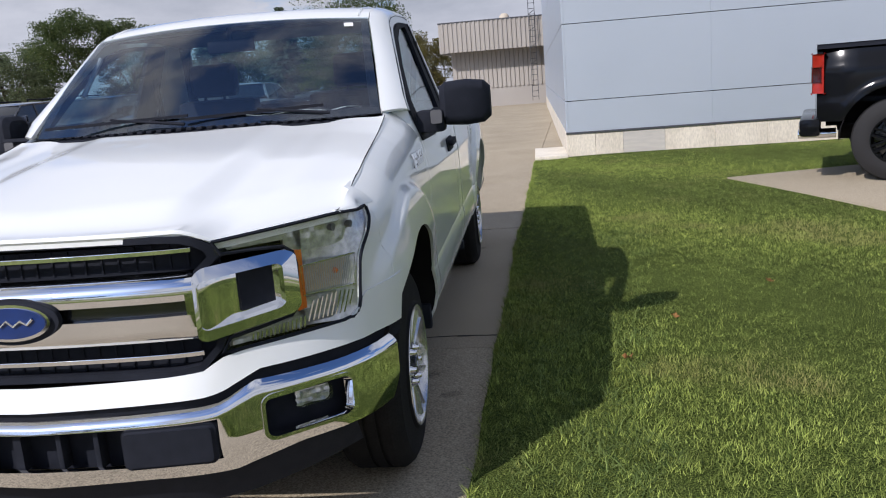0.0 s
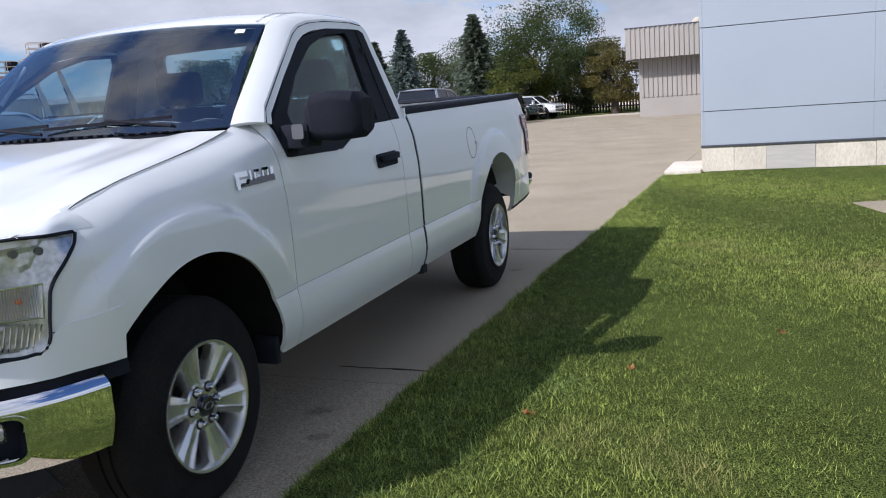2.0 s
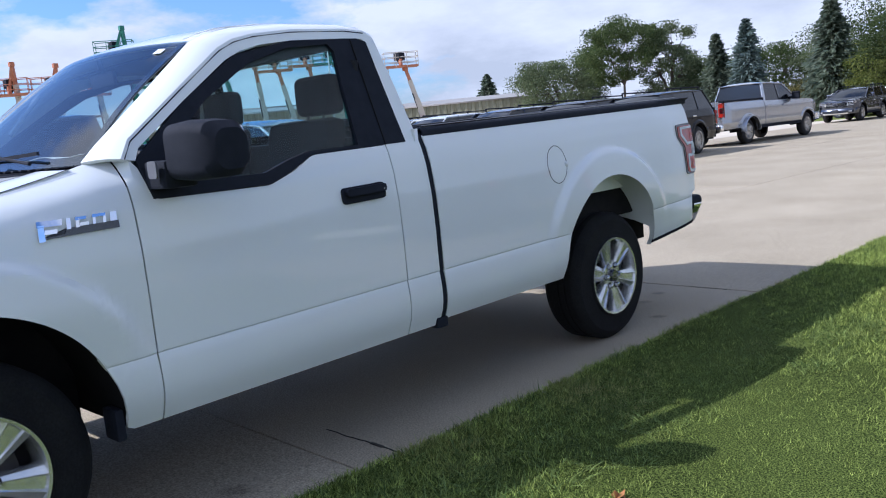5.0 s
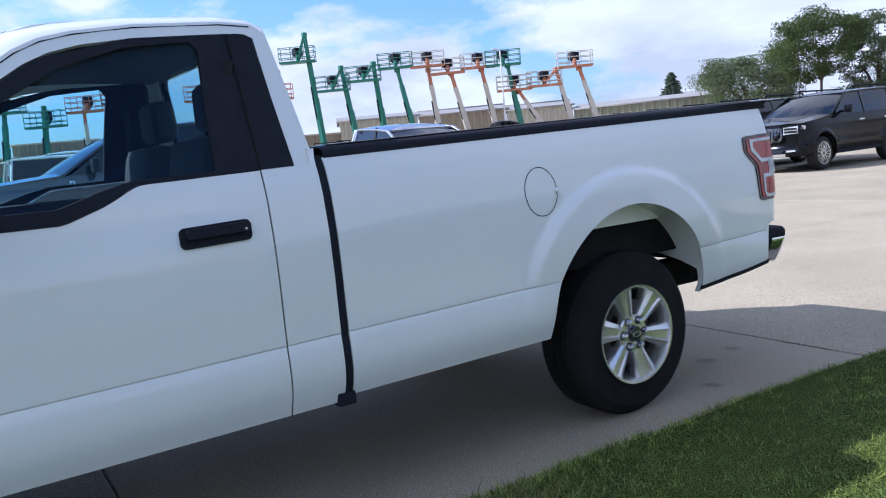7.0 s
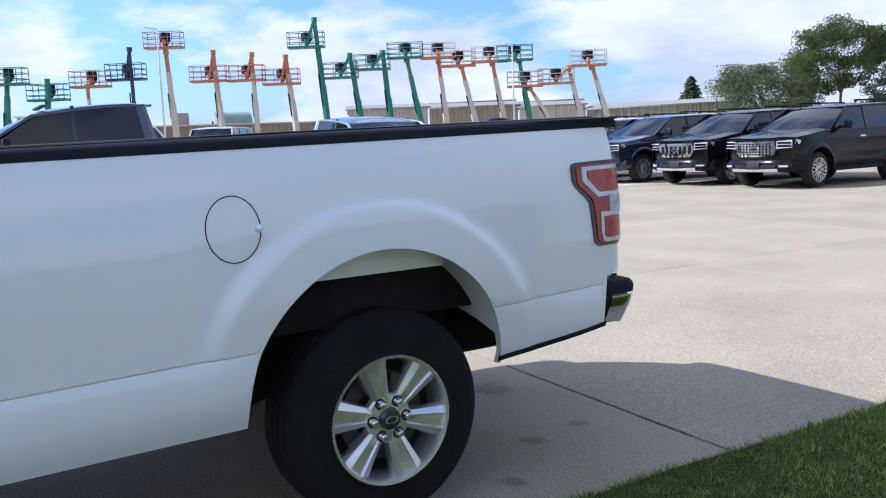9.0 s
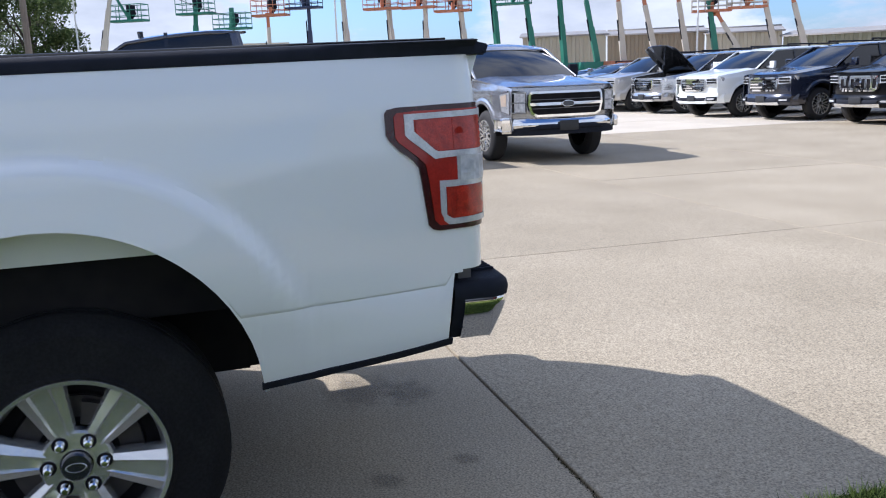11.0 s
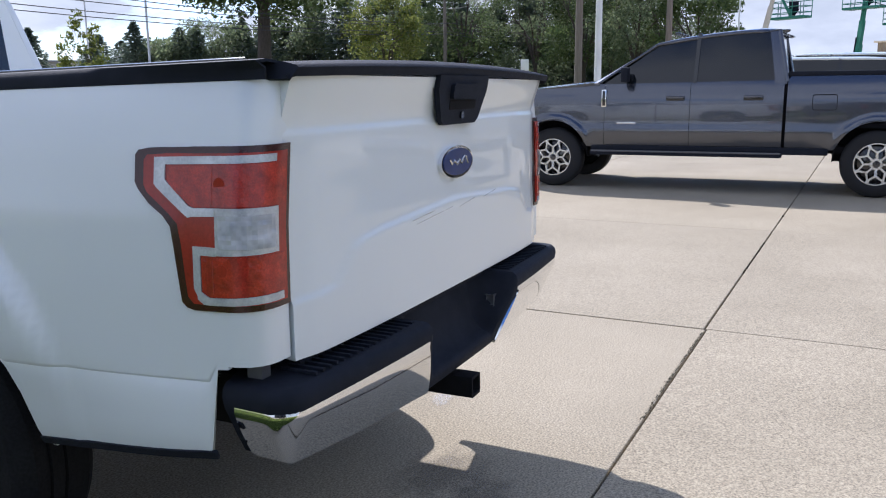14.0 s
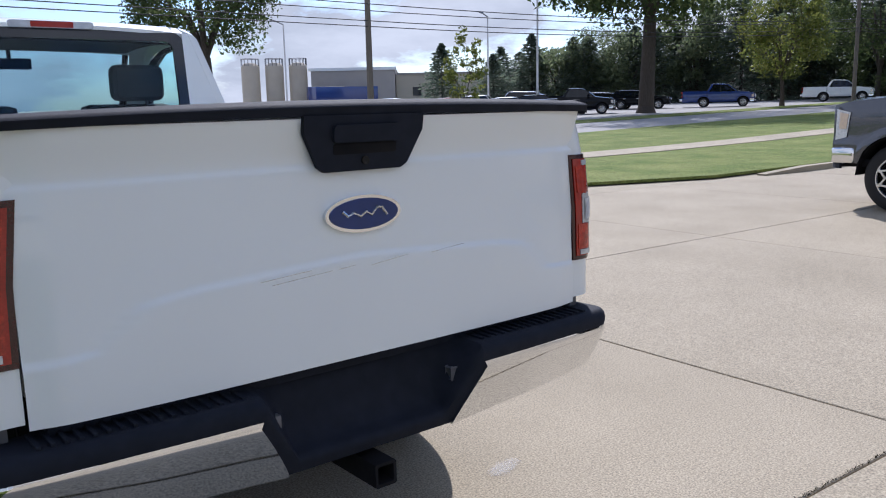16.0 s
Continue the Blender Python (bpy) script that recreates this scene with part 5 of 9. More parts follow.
    def plan(q):
        """Outline of the bumper from above and its outward direction; q metres from the middle."""
        s, a = (1, q) if q >= 0 else (-1, -q)
        if a <= QC:
            return Vector((q, face_y(q), 0)), Vector((0, 1, 0))
        w = min((a - QC) / RC, math.pi / 2)
        n = Vector((s * math.sin(w), math.cos(w), 0))
        p = Vector((s * (QC + RC * math.sin(w)), face_y(QC) - RC + RC * math.cos(w), 0))
        rest = max(0, a - QC - RC * math.pi / 2)
        return p + Vector((-s * 0.06 * rest, -rest, 0)), n

    us = sorted(set(lin(-QE, QE, 91) + lin(QC, QC + RC * math.pi / 2, 9) + lin(-QC - RC * math.pi / 2, -QC, 9)))

    def ztop(a):
        return interp(((0, 0.742), (0.955, 0.738)), a)
    bm = bmesh.new()
    us = sorted(set(us + [s * x for x in lin(0.20, 0.36, 17) for s in (1, -1)]))
    SCOOP = ((-0.165, 0.760), (-0.155, 0.746), (-0.140, 0.708), (-0.130, 0.655), (-0.118, 0.606), (-0.100, 0.580), (-0.082, 0.566), (-0.066, 0.562), (-0.054, 0.550))

    def pad_point(q, v):
        p, n = plan(q)
        a = abs(p.x)
        if v > 0.55:
            off, dz = interp(((0.55, -0.022), (0.68, -0.010), (0.80, 0.0), (0.9, 0.004), (1.0, 0.0)), v), interp(((0.55, 0.006), (0.68, 0.003), (0.80, -0.008), (0.9, -0.026), (1.0, -0.048)), v)
            return p + n * off + Vector((0, 0, ztop(a) + dz))
        o = p - n * 0.022
        inner = Vector((max(-0.86, min(0.86, o.x)), min(5.64, o.y - 0.02), 0))
        k = v / 0.55
        return inner.lerp(o, k) + Vector((0, 0, ztop(a) + 0.006 + 0.026 * (1 - smooth(0, 0.35, k)) * (1 - smooth(0.7, 0.84, a))))

    PADV = (0, 0.09, 0.25, 0.42, 0.55, 0.68, 0.80, 0.9, 1.0)

    def step(q, j):
        """Section of the bumper: two ridged pads with a deep scoop between them, then the face below the edge."""
        p, n = plan(q)
        a = abs(p.x)
        w = max(0.0, min(1.0, (0.338 - a) / 0.105))
        i = min(int(j), 8)
        edge = pad_point(q, PADV[i]).lerp(Vector((p.x, p.y + SCOOP[i][0], SCOOP[i][1])), w)
        if j <= 8:
            return edge
        hi, lo = ztop(a) - 0.044, zlow(a) - 0.004
        z = edge.z + (lo - edge.z) * (j - 8) / 3
        k = max(0.0, min(1.0, (z - lo) / (hi - lo)))
        return Vector((p.x, p.y, z)) + n * (-0.004 - 0.060 * (1 - k) ** 1.25)
    grid(bm, step, us, list(range(12)))
    bp = part("rear_bumper", bm, M_BLACK, t, "black and chrome rear step bumper", thick=0.012, angle=50)
    for s in (1, -1):
        bm = bmesh.new()

        def chrome(k, v):
            x0 = 0.262 + 0.105 * v ** 1.1 - 0.02 * max(0, v - 0.9) * 10
            q = x0 + (QE - 0.03 - x0) * k
            p, n = plan(q)
            hi, lo = ztop(abs(p.x)) - 0.044, zlow(abs(p.x)) - 0.006
            p = p + n * (0.006 - 0.060 * (1 - v) ** 1.25 - 0.006 * max(0, v - 0.9) * 10)
            return Vector((s * p.x, p.y, lo + (hi - lo) * v))
        grid(bm, chrome, lin(0, 1, 61), [0, 0.05, 0.12, 0.2, 0.3, 0.4, 0.5, 0.6, 0.7, 0.8, 0.9, 0.95, 1.0])
        part("chrome_end", bm, M_CHROME, bp, "chrome bumper end", thick=0.012)
        bm = bmesh.new()
        grid(bm, lambda k, v: Vector((s * (0.90 - 0.02 * k), 5.63 - 0.03 * k, 0.60 + 0.13 * v)), [0, 1], [0, 1])
        part("bumper_end_cap", bm, M_BLACK, bp, thick=0.014)
        bm = bmesh.new()
        for k in range(17):
            x = 0.375 + 0.028 * k
            y = 5.675 - 0.02 * x * x
            beam(bm, (s * x, y, 0.748 + 0.004 * (x - 0.3)), (s * x, y + 0.095, 0.748 + 0.004 * (x - 0.3)), 0.009, 0.007)
        part("step_rib", bm, M_BLACK, bp)
        bm = bmesh.new()
        box(bm, s * 0.86, s * 0.89, 5.62, 5.66, 0.74, 0.80)
        part("bumper_bracket", bm, M_ALLOY_DARK, bp)
        bm = bmesh.new()
        box(bm, s * 0.272, s * 0.290, 5.722, 5.748, 0.642, 0.676, 0.004)
        part("plate_lamp", bm, M_ALLOY_DARK, bp)
    # hitch
    bm = bmesh.new()
    o, i = rounded(-0.034, 0.034, 0.420, 0.488, 0.006, 2), rounded(-0.025, 0.025, 0.429, 0.479, 0.004, 2)
    frame_plate(bm, o, i, lambda x, z, d: Vector((x, 5.50 + d, z)), 0.295)
    box(bm, -0.5, 0.5, 5.46, 5.54, 0.45, 0.53, 0.01)
    part("hitch_receiver", bm, M_DARK, t, "black square hitch receiver")


def truck_inside(t):
    bm = bmesh.new()
    grid(bm, lambda u, v: Vector((u * 0.80, 1.42 + 0.12 * u * u + 0.42 * v, 1.368 - 0.03 * v - 0.05 * max(0, v - 0.8) * 5)), lin(-1, 1, 17), lin(0, 1, 8))
    box(bm, -0.80, 0.80, 1.80, 1.90, 0.70, 1.31, 0.03)
    part("dashboard", bm, M_DASH, t, "dark grey dashboard", thick=0.01)
    for x, w in ((0.40, 0.26), (-0.40, 0.26)):
        bm = bmesh.new()
        box(bm, x - w, x + w, 2.16, 2.74, 0.78, 0.98, 0.05)
        vs = set(bm.verts)
        box(bm, x - w * 0.95, x + w * 0.95, 2.64, 2.77, 0.95, 1.46, 0.05)
        for v in bm.verts:
            if v not in vs:
                v.co.y += (v.co.z - 0.95) * 0.18
        seat = part("seat", bm, M_CLOTH, t, "dark cloth seat")
        bm = bmesh.new()
        hx = x + math.copysign(0.04, x)
        box(bm, hx - 0.14, hx + 0.14, 2.800, 2.915, 1.475, 1.670, 0.05, 3)
        rod(bm, (hx - 0.06, 2.80, 1.40), (hx - 0.06, 2.85, 1.53), 0.008)
        rod(bm, (hx + 0.06, 2.80, 1.40), (hx + 0.06, 2.85, 1.53), 0.008)
        part("headrest", bm, M_CLOTH, seat)
    bm = bmesh.new()
    box(bm, -0.14, 0.14, 2.15, 2.62, 0.78, 1.0, 0.04)
    part("centre_seat", bm, M_CLOTH, t)
    bm = bmesh.new()
    m = Matrix.Translation((0.40, 1.98, 1.20)) @ Matrix.Rotation(radians(-65), 4, "X")
    seg = 32
    ring = []
    for k in range(seg):
        a = 2 * math.pi * k / seg
        ring.append([bm.verts.new(m @ Vector(((0.19 + 0.014 * math.cos(b)) * math.cos(a), (0.19 + 0.014 * math.cos(b)) * math.sin(a), 0.014 * math.sin(b)))) for b in lin(0, 2 * math.pi * 7 / 8, 8)])
    for k in range(seg):
        for j in range(8):
            bm.faces.new((ring[k][j], ring[(k + 1) % seg][j], ring[(k + 1) % seg][(j + 1) % 8], ring[k][(j + 1) % 8]))
    for a in (0.2, math.pi - 0.2, -math.pi / 2):
        beam(bm, m @ Vector((0, 0, -0.01)), m @ Vector((0.185 * math.cos(a), 0.185 * math.sin(a), 0)), 0.035, 0.015)
    rod(bm, m @ Vector((0, 0, -0.2)), m @ Vector((0, 0, 0.01)), 0.05, 0.06, 16)
    part("steering_wheel", bm, M_DASH, t, "dark steering wheel")
    bm = bmesh.new()
    box(bm, -0.12, 0.12, 1.985, 2.01, 1.68, 1.745, 0.014)
    rod(bm, (0, 1.995, 1.74), (0, 1.99, 1.80), 0.012)
    part("inside_mirror", bm, M_BLACK, t)
    # grab handle bar on the far pillar
    bm = bmesh.new()
    rod(bm, (-0.70, 1.80, 1.52), (-0.66, 1.95, 1.70), 0.012)
    part("grab_handle", bm, M_LAMPGREY, t)
    bm = bmesh.new()
    box(bm, -0.82, 0.82, 1.55, 3.0, 0.55, 0.60)
    box(bm, -0.86, 0.86, 2.84, 3.02, 0.60, 1.36, 0.02)
    part("cab_floor", bm, M_DASH, t)
    bm = bmesh.new()
    grid(bm, lambda u, v: Vector((u * 0.64, 2.12 + 0.78 * v, 1.805 + 0.01 * (1 - u * u) - 0.02 * (2 * v - 1) ** 2)), lin(-1, 1, 9), lin(0, 1, 6))
    part("headliner", bm, M_CLOTH, t, thick=0.01)
    for s in (1, -1):
        bm = bmesh.new()
        grid(bm, lambda y, z: Vector((s * (0.87 if z < 1.2 else up_x(z) - 0.05), y, z)), lin(1.7, 2.95, 4), [0.55, 1.0, 1.2, 1.245])
        part("door_card", bm, M_DASH, t, thick=0.02)
        bm = bmesh.new()
        rod(bm, (s * 0.80, 2.80, 1.70), (s * 0.72, 2.78, 0.95), 0.018, seg=6)
        part("seat_belt", bm, M_CLOTH, t)


white_pickup()
for x, y, w, h, rz in ((0.37, 1.60, 0.33, 0.20, 4), (0.60, 1.59, 0.20, 0.08, 32)):
    bm = bmesh.new()
    bmesh.ops.create_grid(bm, x_segments=6, y_segments=4, size=0.5)
    for v in bm.verts:
        v.co = Vector((v.co.x * w, v.co.y * h, 0.006 * math.sin(v.co.x * 7) + 0.004 * v.co.y))
    p = part("paper_sheet", bm, M_PAPER, None, thick=0.002)
    p.matrix_basis = pose(x, y, 1.374 + 0.004 * (x > 0.5), -5, 0, rz)
    tagged(p, "loose white paper lying on the dashboard", "paper", "papers on the dashboard")
# ---- ground, slabs, lawns ----
# turf_base noise paints bright blades and the shade in the gaps between them
M_SOIL = surface("turf_base", (0.022, 0.036, 0.008), (0.16, 0.205, 0.046), scale=150, rough=1.0, fine=1.3, fine_amount=0.14, bump=0.02, bump_scale=160, spec=0.05, detail=3, sharp=(0.42, 0.60))
M_TURF = surface("far_turf", (0.105, 0.150, 0.030), (0.205, 0.225, 0.065), scale=0.9, rough=0.95, fine=30, fine_amount=0.6, bump=0.03, bump_scale=25, spec=0.15)
M_ASPHALT = surface("asphalt", (0.30, 0.29, 0.275), (0.25, 0.24, 0.225), scale=0.3, rough=0.9, fine=40, fine_amount=0.15)
M_PANEL = surface("wall_panel", (0.43, 0.48, 0.535), (0.405, 0.455, 0.51), scale=0.6, rough=0.42, metal=0.15, fine=500, fine_amount=0.03)
M_BASE = surface("base_concrete", (0.74, 0.68, 0.56), (0.62, 0.565, 0.46), scale=2.2, rough=0.92, fine=45, fine_amount=0.12, stretch=(1, 1, 0.35), bump=0.002)
M_PATCH = surface("patched_concrete", (0.46, 0.44, 0.40), (0.55, 0.52, 0.46), scale=9, rough=0.95, stretch=(0.35, 1, 2.5))
M_FLASH = surface("dark_flashing", (0.06, 0.065, 0.075), scale=4, rough=0.5)
M_SIDING = surface("ribbed_siding", (0.40, 0.375, 0.34), (0.36, 0.335, 0.30), scale=0.5, rough=0.55, metal=0.1)
M_SIDING_DK = surface("ribbed_siding_dark", (0.30, 0.285, 0.265), (0.26, 0.245, 0.225), scale=0.5, rough=0.6)
M_TAN = surface("tan_siding", (0.30, 0.245, 0.17), (0.26, 0.21, 0.145), scale=0.2, rough=0.6)
M_TANLIGHT = surface("cream_siding", (0.46, 0.42, 0.32), (0.40, 0.365, 0.28), scale=0.2, rough=0.6)
M_OLIVE = surface("olive_siding", (0.235, 0.235, 0.165), (0.20, 0.20, 0.14), scale=0.2, rough=0.6)


def rise(x):
    return 0.016 * max(0.0, -x - 20.0)


def sheet(bm, xs, ys, z):
    grid(bm, lambda x, y: Vector((x, y, rise(x) + z)), xs, ys)
    return bm


def structure(ob, label, category):
    return tagged(ob, label, category, kind="structure")


XS = [-900, -500, -300, -200, -140] + lin(-110, -20, 16) + [-10, 0, 20, 60, 150, 400, 900]
YS = [-900, -400, -200, -100, -50, -20, 0, 20, 50, 100, 200, 400, 900]
structure(part("ground", sheet(bmesh.new(), XS, YS, -0.035), M_NEWCON, None), "pale concrete yard that runs far out", "ground")
SLAB = radians(-2.2)
PITCH = 3.72


def slab_point(i, j):
    """Corner of the joint grid: i counts across, j along the white truck."""
    a, b = i * PITCH, j * PITCH
    return (-2.53 + a * math.cos(SLAB) - b * math.sin(SLAB), 6.17 + a * math.sin(SLAB) + b * math.cos(SLAB))


EDGE_Y, EDGE_X = (-14, 0, 2.4, 5, 6.5, 12, 13), (1.06, 1.14, 1.186, 1.218, 1.262, 1.380, 1.40)


def edge_of(y):
    return np.interp(y, EDGE_Y, EDGE_X) + 0.006 * np.sin(y * 2.1) + 0.006 * np.sin(y * 7.3 + 1)


def lawn_edge(y):
    return float(edge_of(y))


# lawn beside the white truck
bm = bmesh.new()
grid(bm, lambda v, y: Vector((lawn_edge(y) + 0.005 + (40 - lawn_edge(y)) * v * v, y, 0.012 + 0.022 * smooth(0, 0.012, v) + 0.01 * math.sin(y * 1.3 + v * 20))), lin(0, 1, 30), lin(-14, 12.53, 120))
structure(part("lawn", bm, M_SOIL, None), "green mown lawn beside the drive", "lawn")


def blades(name, n, area, h0, h1, wide, mat, seed, lean=0.6, base=None, near=None):
    """Grass blades: bent two-piece strips, in one mesh."""
    rg = np.random.default_rng(seed)
    px, py, pz = area(rg, n)
    n = len(px)
    ang = rg.uniform(0, 2 * np.pi, n)
    h = rg.uniform(h0, h1, n) * (0.6 + 0.8 * rg.random(n) ** 2)
    w = wide * rg.uniform(0.7, 1.3, n)
    bend = h * rg.uniform(0.15, lean, n)
    ba = rg.uniform(0, 2 * np.pi, n)
    cx, cy = np.cos(ang) * w, np.sin(ang) * w
    bx, by = np.cos(ba) * bend, np.sin(ba) * bend
    v = np.zeros((n, 5, 3))
    v[:, 0] = np.stack((px - cx, py - cy, pz), 1)
    v[:, 1] = np.stack((px + cx, py + cy, pz), 1)
    v[:, 2] = np.stack((px + cx * 0.8 + bx * 0.35, py + cy * 0.8 + by * 0.35, pz + h * 0.6), 1)
    v[:, 3] = np.stack((px - cx * 0.8 + bx * 0.35, py - cy * 0.8 + by * 0.35, pz + h * 0.6), 1)
    v[:, 4] = np.stack((px + bx, py + by, pz + h), 1)
    k = np.arange(n) * 5
    loops = np.stack((k, k + 1, k + 2, k + 3, k + 3, k + 2, k + 4), 1).ravel()
    me = bpy.data.meshes.new(name)
    me.vertices.add(n * 5)
    me.vertices.foreach_set("co", v.ravel())
    me.loops.add(n * 7)
    me.loops.foreach_set("vertex_index", loops)
    me.polygons.add(n * 2)
    starts = np.stack((np.arange(n) * 7, np.arange(n) * 7 + 4), 1).ravel()
    me.polygons.foreach_set("loop_start", starts)
    me.update()
    me.validate()
    me.materials.append(mat)
    ob = new(name, me)
    return ob


def short_blades(name, n, area, h0, h1, wide, mat, seed, lean):
    """Mown grass: one narrow leaning blade each, in one mesh."""
    rg = np.random.default_rng(seed)
    px, py, pz = area(rg, n)
    n = len(px)
    ang, ba = rg.uniform(0, 2 * np.pi, n), rg.uniform(0, 2 * np.pi, n)
    # taller and lower clumps a hand wide
    cell = rg.random((256, 256))
    fx, fy = px / 0.042 + 0.8 * np.sin(py * 31), py / 0.042 + 0.8 * np.sin(px * 33)
    h = rg.uniform(h0, h1, n) * (0.45 + 1.1 * cell[np.floor(fx).astype(int) % 256, np.floor(fy).astype(int) % 256])
    cx, cy = np.cos(ang) * wide, np.sin(ang) * wide
    b = h * rg.uniform(0.1, lean, n)
    v = np.stack((np.stack((px - cx, py - cy, pz), 1), np.stack((px + cx, py + cy, pz), 1), np.stack((px + np.cos(ba) * b, py + np.sin(ba) * b, pz + h), 1)), 1)
    me = bpy.data.meshes.new(name)
    me.vertices.add(n * 3)
    me.vertices.foreach_set("co", v.ravel())
    me.loops.add(n * 3)
    me.loops.foreach_set("vertex_index", np.arange(n * 3))
    me.polygons.add(n)
    me.polygons.foreach_set("loop_start", np.arange(n) * 3)
    me.update()
    me.validate()
    me.materials.append(mat)
    return new(name, me)


def leafy(name, a, b, trans=0.35, rough=0.55, patch=0.5, dry=None, amp=0.28):
    """Leaf or blade: colour by island and by a slow patch, with light through it."""
    m = bpy.data.materials.new(name)
    m.use_nodes = True
    N, L = m.node_tree.nodes, m.node_tree.links
    p = N["Principled BSDF"]
    p.inputs["Roughness"].default_value = rough
    p.inputs["Specular IOR Level"].default_value = 0.15
    g = N.new("ShaderNodeNewGeometry")
    rp = N.new("ShaderNodeValToRGB")
    rp.color_ramp.elements[0].color, rp.color_ramp.elements[1].color = (*a, 1), (*b, 1)
    L.new(g.outputs["Random Per Island"], rp.inputs[0])
    nz = N.new("ShaderNodeTexNoise")
    nz.inputs["Scale"].default_value, nz.inputs["Detail"].default_value = patch, 5
    L.new(g.outputs["Position"], nz.inputs["Vector"])
    mr = N.new("ShaderNodeMapRange")
    mr.inputs[1].default_value, mr.inputs[2].default_value, mr.inputs[3].default_value, mr.inputs[4].default_value = 0.3, 0.7, 1 - amp, 1 + amp
    L.new(nz.outputs[0], mr.inputs[0])
    mx = N.new("ShaderNodeMix")
    mx.data_type, mx.blend_type = "RGBA", "MULTIPLY"
    mx.inputs[0].default_value = 1
    L.new(rp.outputs[0], mx.inputs[6])
    L.new(mr.outputs[0], mx.inputs[7])
    out = mx.outputs[2]
    if dry:
        n2 = N.new("ShaderNodeTexNoise")
        n2.inputs["Scale"].default_value, n2.inputs["Detail"].default_value = 0.9, 4
        L.new(g.outputs["Position"], n2.inputs["Vector"])
        r2 = N.new("ShaderNodeValToRGB")
        r2.color_ramp.elements[0].position, r2.color_ramp.elements[1].position = 0.54, 0.70
        r2.color_ramp.elements[1].color = (0.75, 0.75, 0.75, 1)
        L.new(n2.outputs[0], r2.inputs[0])
        m2 = N.new("ShaderNodeMix")
        m2.data_type = "RGBA"
        L.new(r2.outputs[0], m2.inputs[0])
        L.new(out, m2.inputs[6])
        m2.inputs[7].default_value = (*dry, 1)
        out = m2.outputs[2]
    L.new(out, p.inputs["Base Color"])
    tl = N.new("ShaderNodeBsdfTranslucent")
    L.new(out, tl.inputs[0])
    mix = N.new("ShaderNodeMixShader")
    mix.inputs[0].default_value = trans
    L.new(p.outputs[0], mix.inputs[1])
    L.new(tl.outputs[0], mix.inputs[2])
    L.new(mix.outputs[0], N["Material Output"].inputs[0])
    return m


M_GRASS = leafy("grass_blade", (0.026, 0.056, 0.008), (0.45, 0.54, 0.125), trans=0.12, rough=0.7, patch=11.0, dry=(0.36, 0.32, 0.13), amp=0.42)
# long grass darker than the lawn's: shade beside the truck is in its colour
M_GRASS_LONG = leafy("edge_grass", (0.022, 0.05, 0.008), (0.23, 0.30, 0.085), trans=0.12, rough=0.7, patch=2.5)


def in_pad(x, y):
    u = (x - 3.74) * math.cos(radians(14.5)) + (y - 8.4) * math.sin(radians(14.5))
    v = -(x - 3.74) * math.sin(radians(14.5)) + (y - 8.4) * math.cos(radians(14.5))
    return (u > 0) & (v < 0) & (v > -3.6)


def area_near(rg, n):
    # denser towards the walk
    y = -2.6 + 14.9 * rg.random(n) ** 1.5
    x = edge_of(y) + 0.012 + 5.6 * rg.random(n) ** 1.35
    k = ~in_pad(x, y) & (y < 12.5)
    return x[k], y[k], np.full(k.sum(), 0.02)


def area_edge(rg, n):
    y = -2.6 + 14.6 * rg.random(n) ** 1.2
    x = edge_of(y) + 0.02 + np.abs(rg.normal(0, 0.10, n)) * (0.5 + np.sin(y * 3.1) ** 2)
    return x, y, np.full(n, 0.01)


def area_tuft(rg, n):
    # the unmown band along the drive
    y = 0.2 + 5.2 * rg.random(n)
    u = rg.random(n) ** 0.8
    x = edge_of(y) + 0.08 + (1.70 + 0.112 * y - edge_of(y)) * u + 0.06 * np.sin(y * 9)
    k = (np.sin(x * 13 + 2.0 * np.sin(y * 5)) * np.sin(y * 8 + 1.5 * np.sin(x * 9)) + rg.normal(0, 0.4, n)) > 0
    return x[k], y[k], np.full(k.sum(), 0.02)


tagged(short_blades("grass", 700000, area_near, 0.016, 0.036, 0.0021, M_GRASS, 3, 1.2), "short green lawn grass with dry patches", "grass", kind="stuff")
tagged(blades("edge_grass", 26000, area_edge, 0.02, 0.045, 0.0021, M_GRASS_LONG, 4, lean=0.9), "longer uneven grass along the concrete edge", "grass", kind="stuff")
tagged(blades("tuft_grass", 16000, area_tuft, 0.028, 0.050, 0.0022, M_GRASS_LONG, 5, lean=3.4), "long tufts of flattened grass", "grass", kind="stuff")

# fallen leaves on the lawn
M_LEAF = surface("dry_leaf", (0.32, 0.13, 0.035), (0.22, 0.10, 0.03), scale=20, rough=0.8, rand=0.25)
bm = bmesh.new()
for k in range(10):
    a = 2 * math.pi * k / 10
    r = 0.030 if k % 2 else 0.018
    bm.verts.new((r * math.cos(a), r * math.sin(a), 0.012 * math.sin(3 * a)))
bm.faces.new(list(bm.verts))
leaf_mesh = finish(bm)
leaf_mesh.materials.append(M_LEAF)
for k, (x, y) in enumerate(((1.86, 1.93), (2.2, 2.6), (2.9, 3.3))):
    lf = part("fallen_leaf", leaf_mesh, M_LEAF, None)
    lf.matrix_basis = pose(x, y, 0.05, 12 * (k % 3), 9, 50 * k)
    tagged(lf, "dry brown leaf lying on the grass", "leaf", "fallen leaves on the lawn")

# parking pad by the black truck
pad = thing("parking_pad", "pale concrete parking pad set in the lawn", "pavement", kind="structure")
bm = bmesh.new()
box(bm, 0, 9, -3.55, 0, -0.05, 0.05, 0.008)
part("pad_slab", bm, M_CONCRETE, pad)
pad.matrix_basis = pose(3.74, 8.40, 0, 0, 0, 14.5)

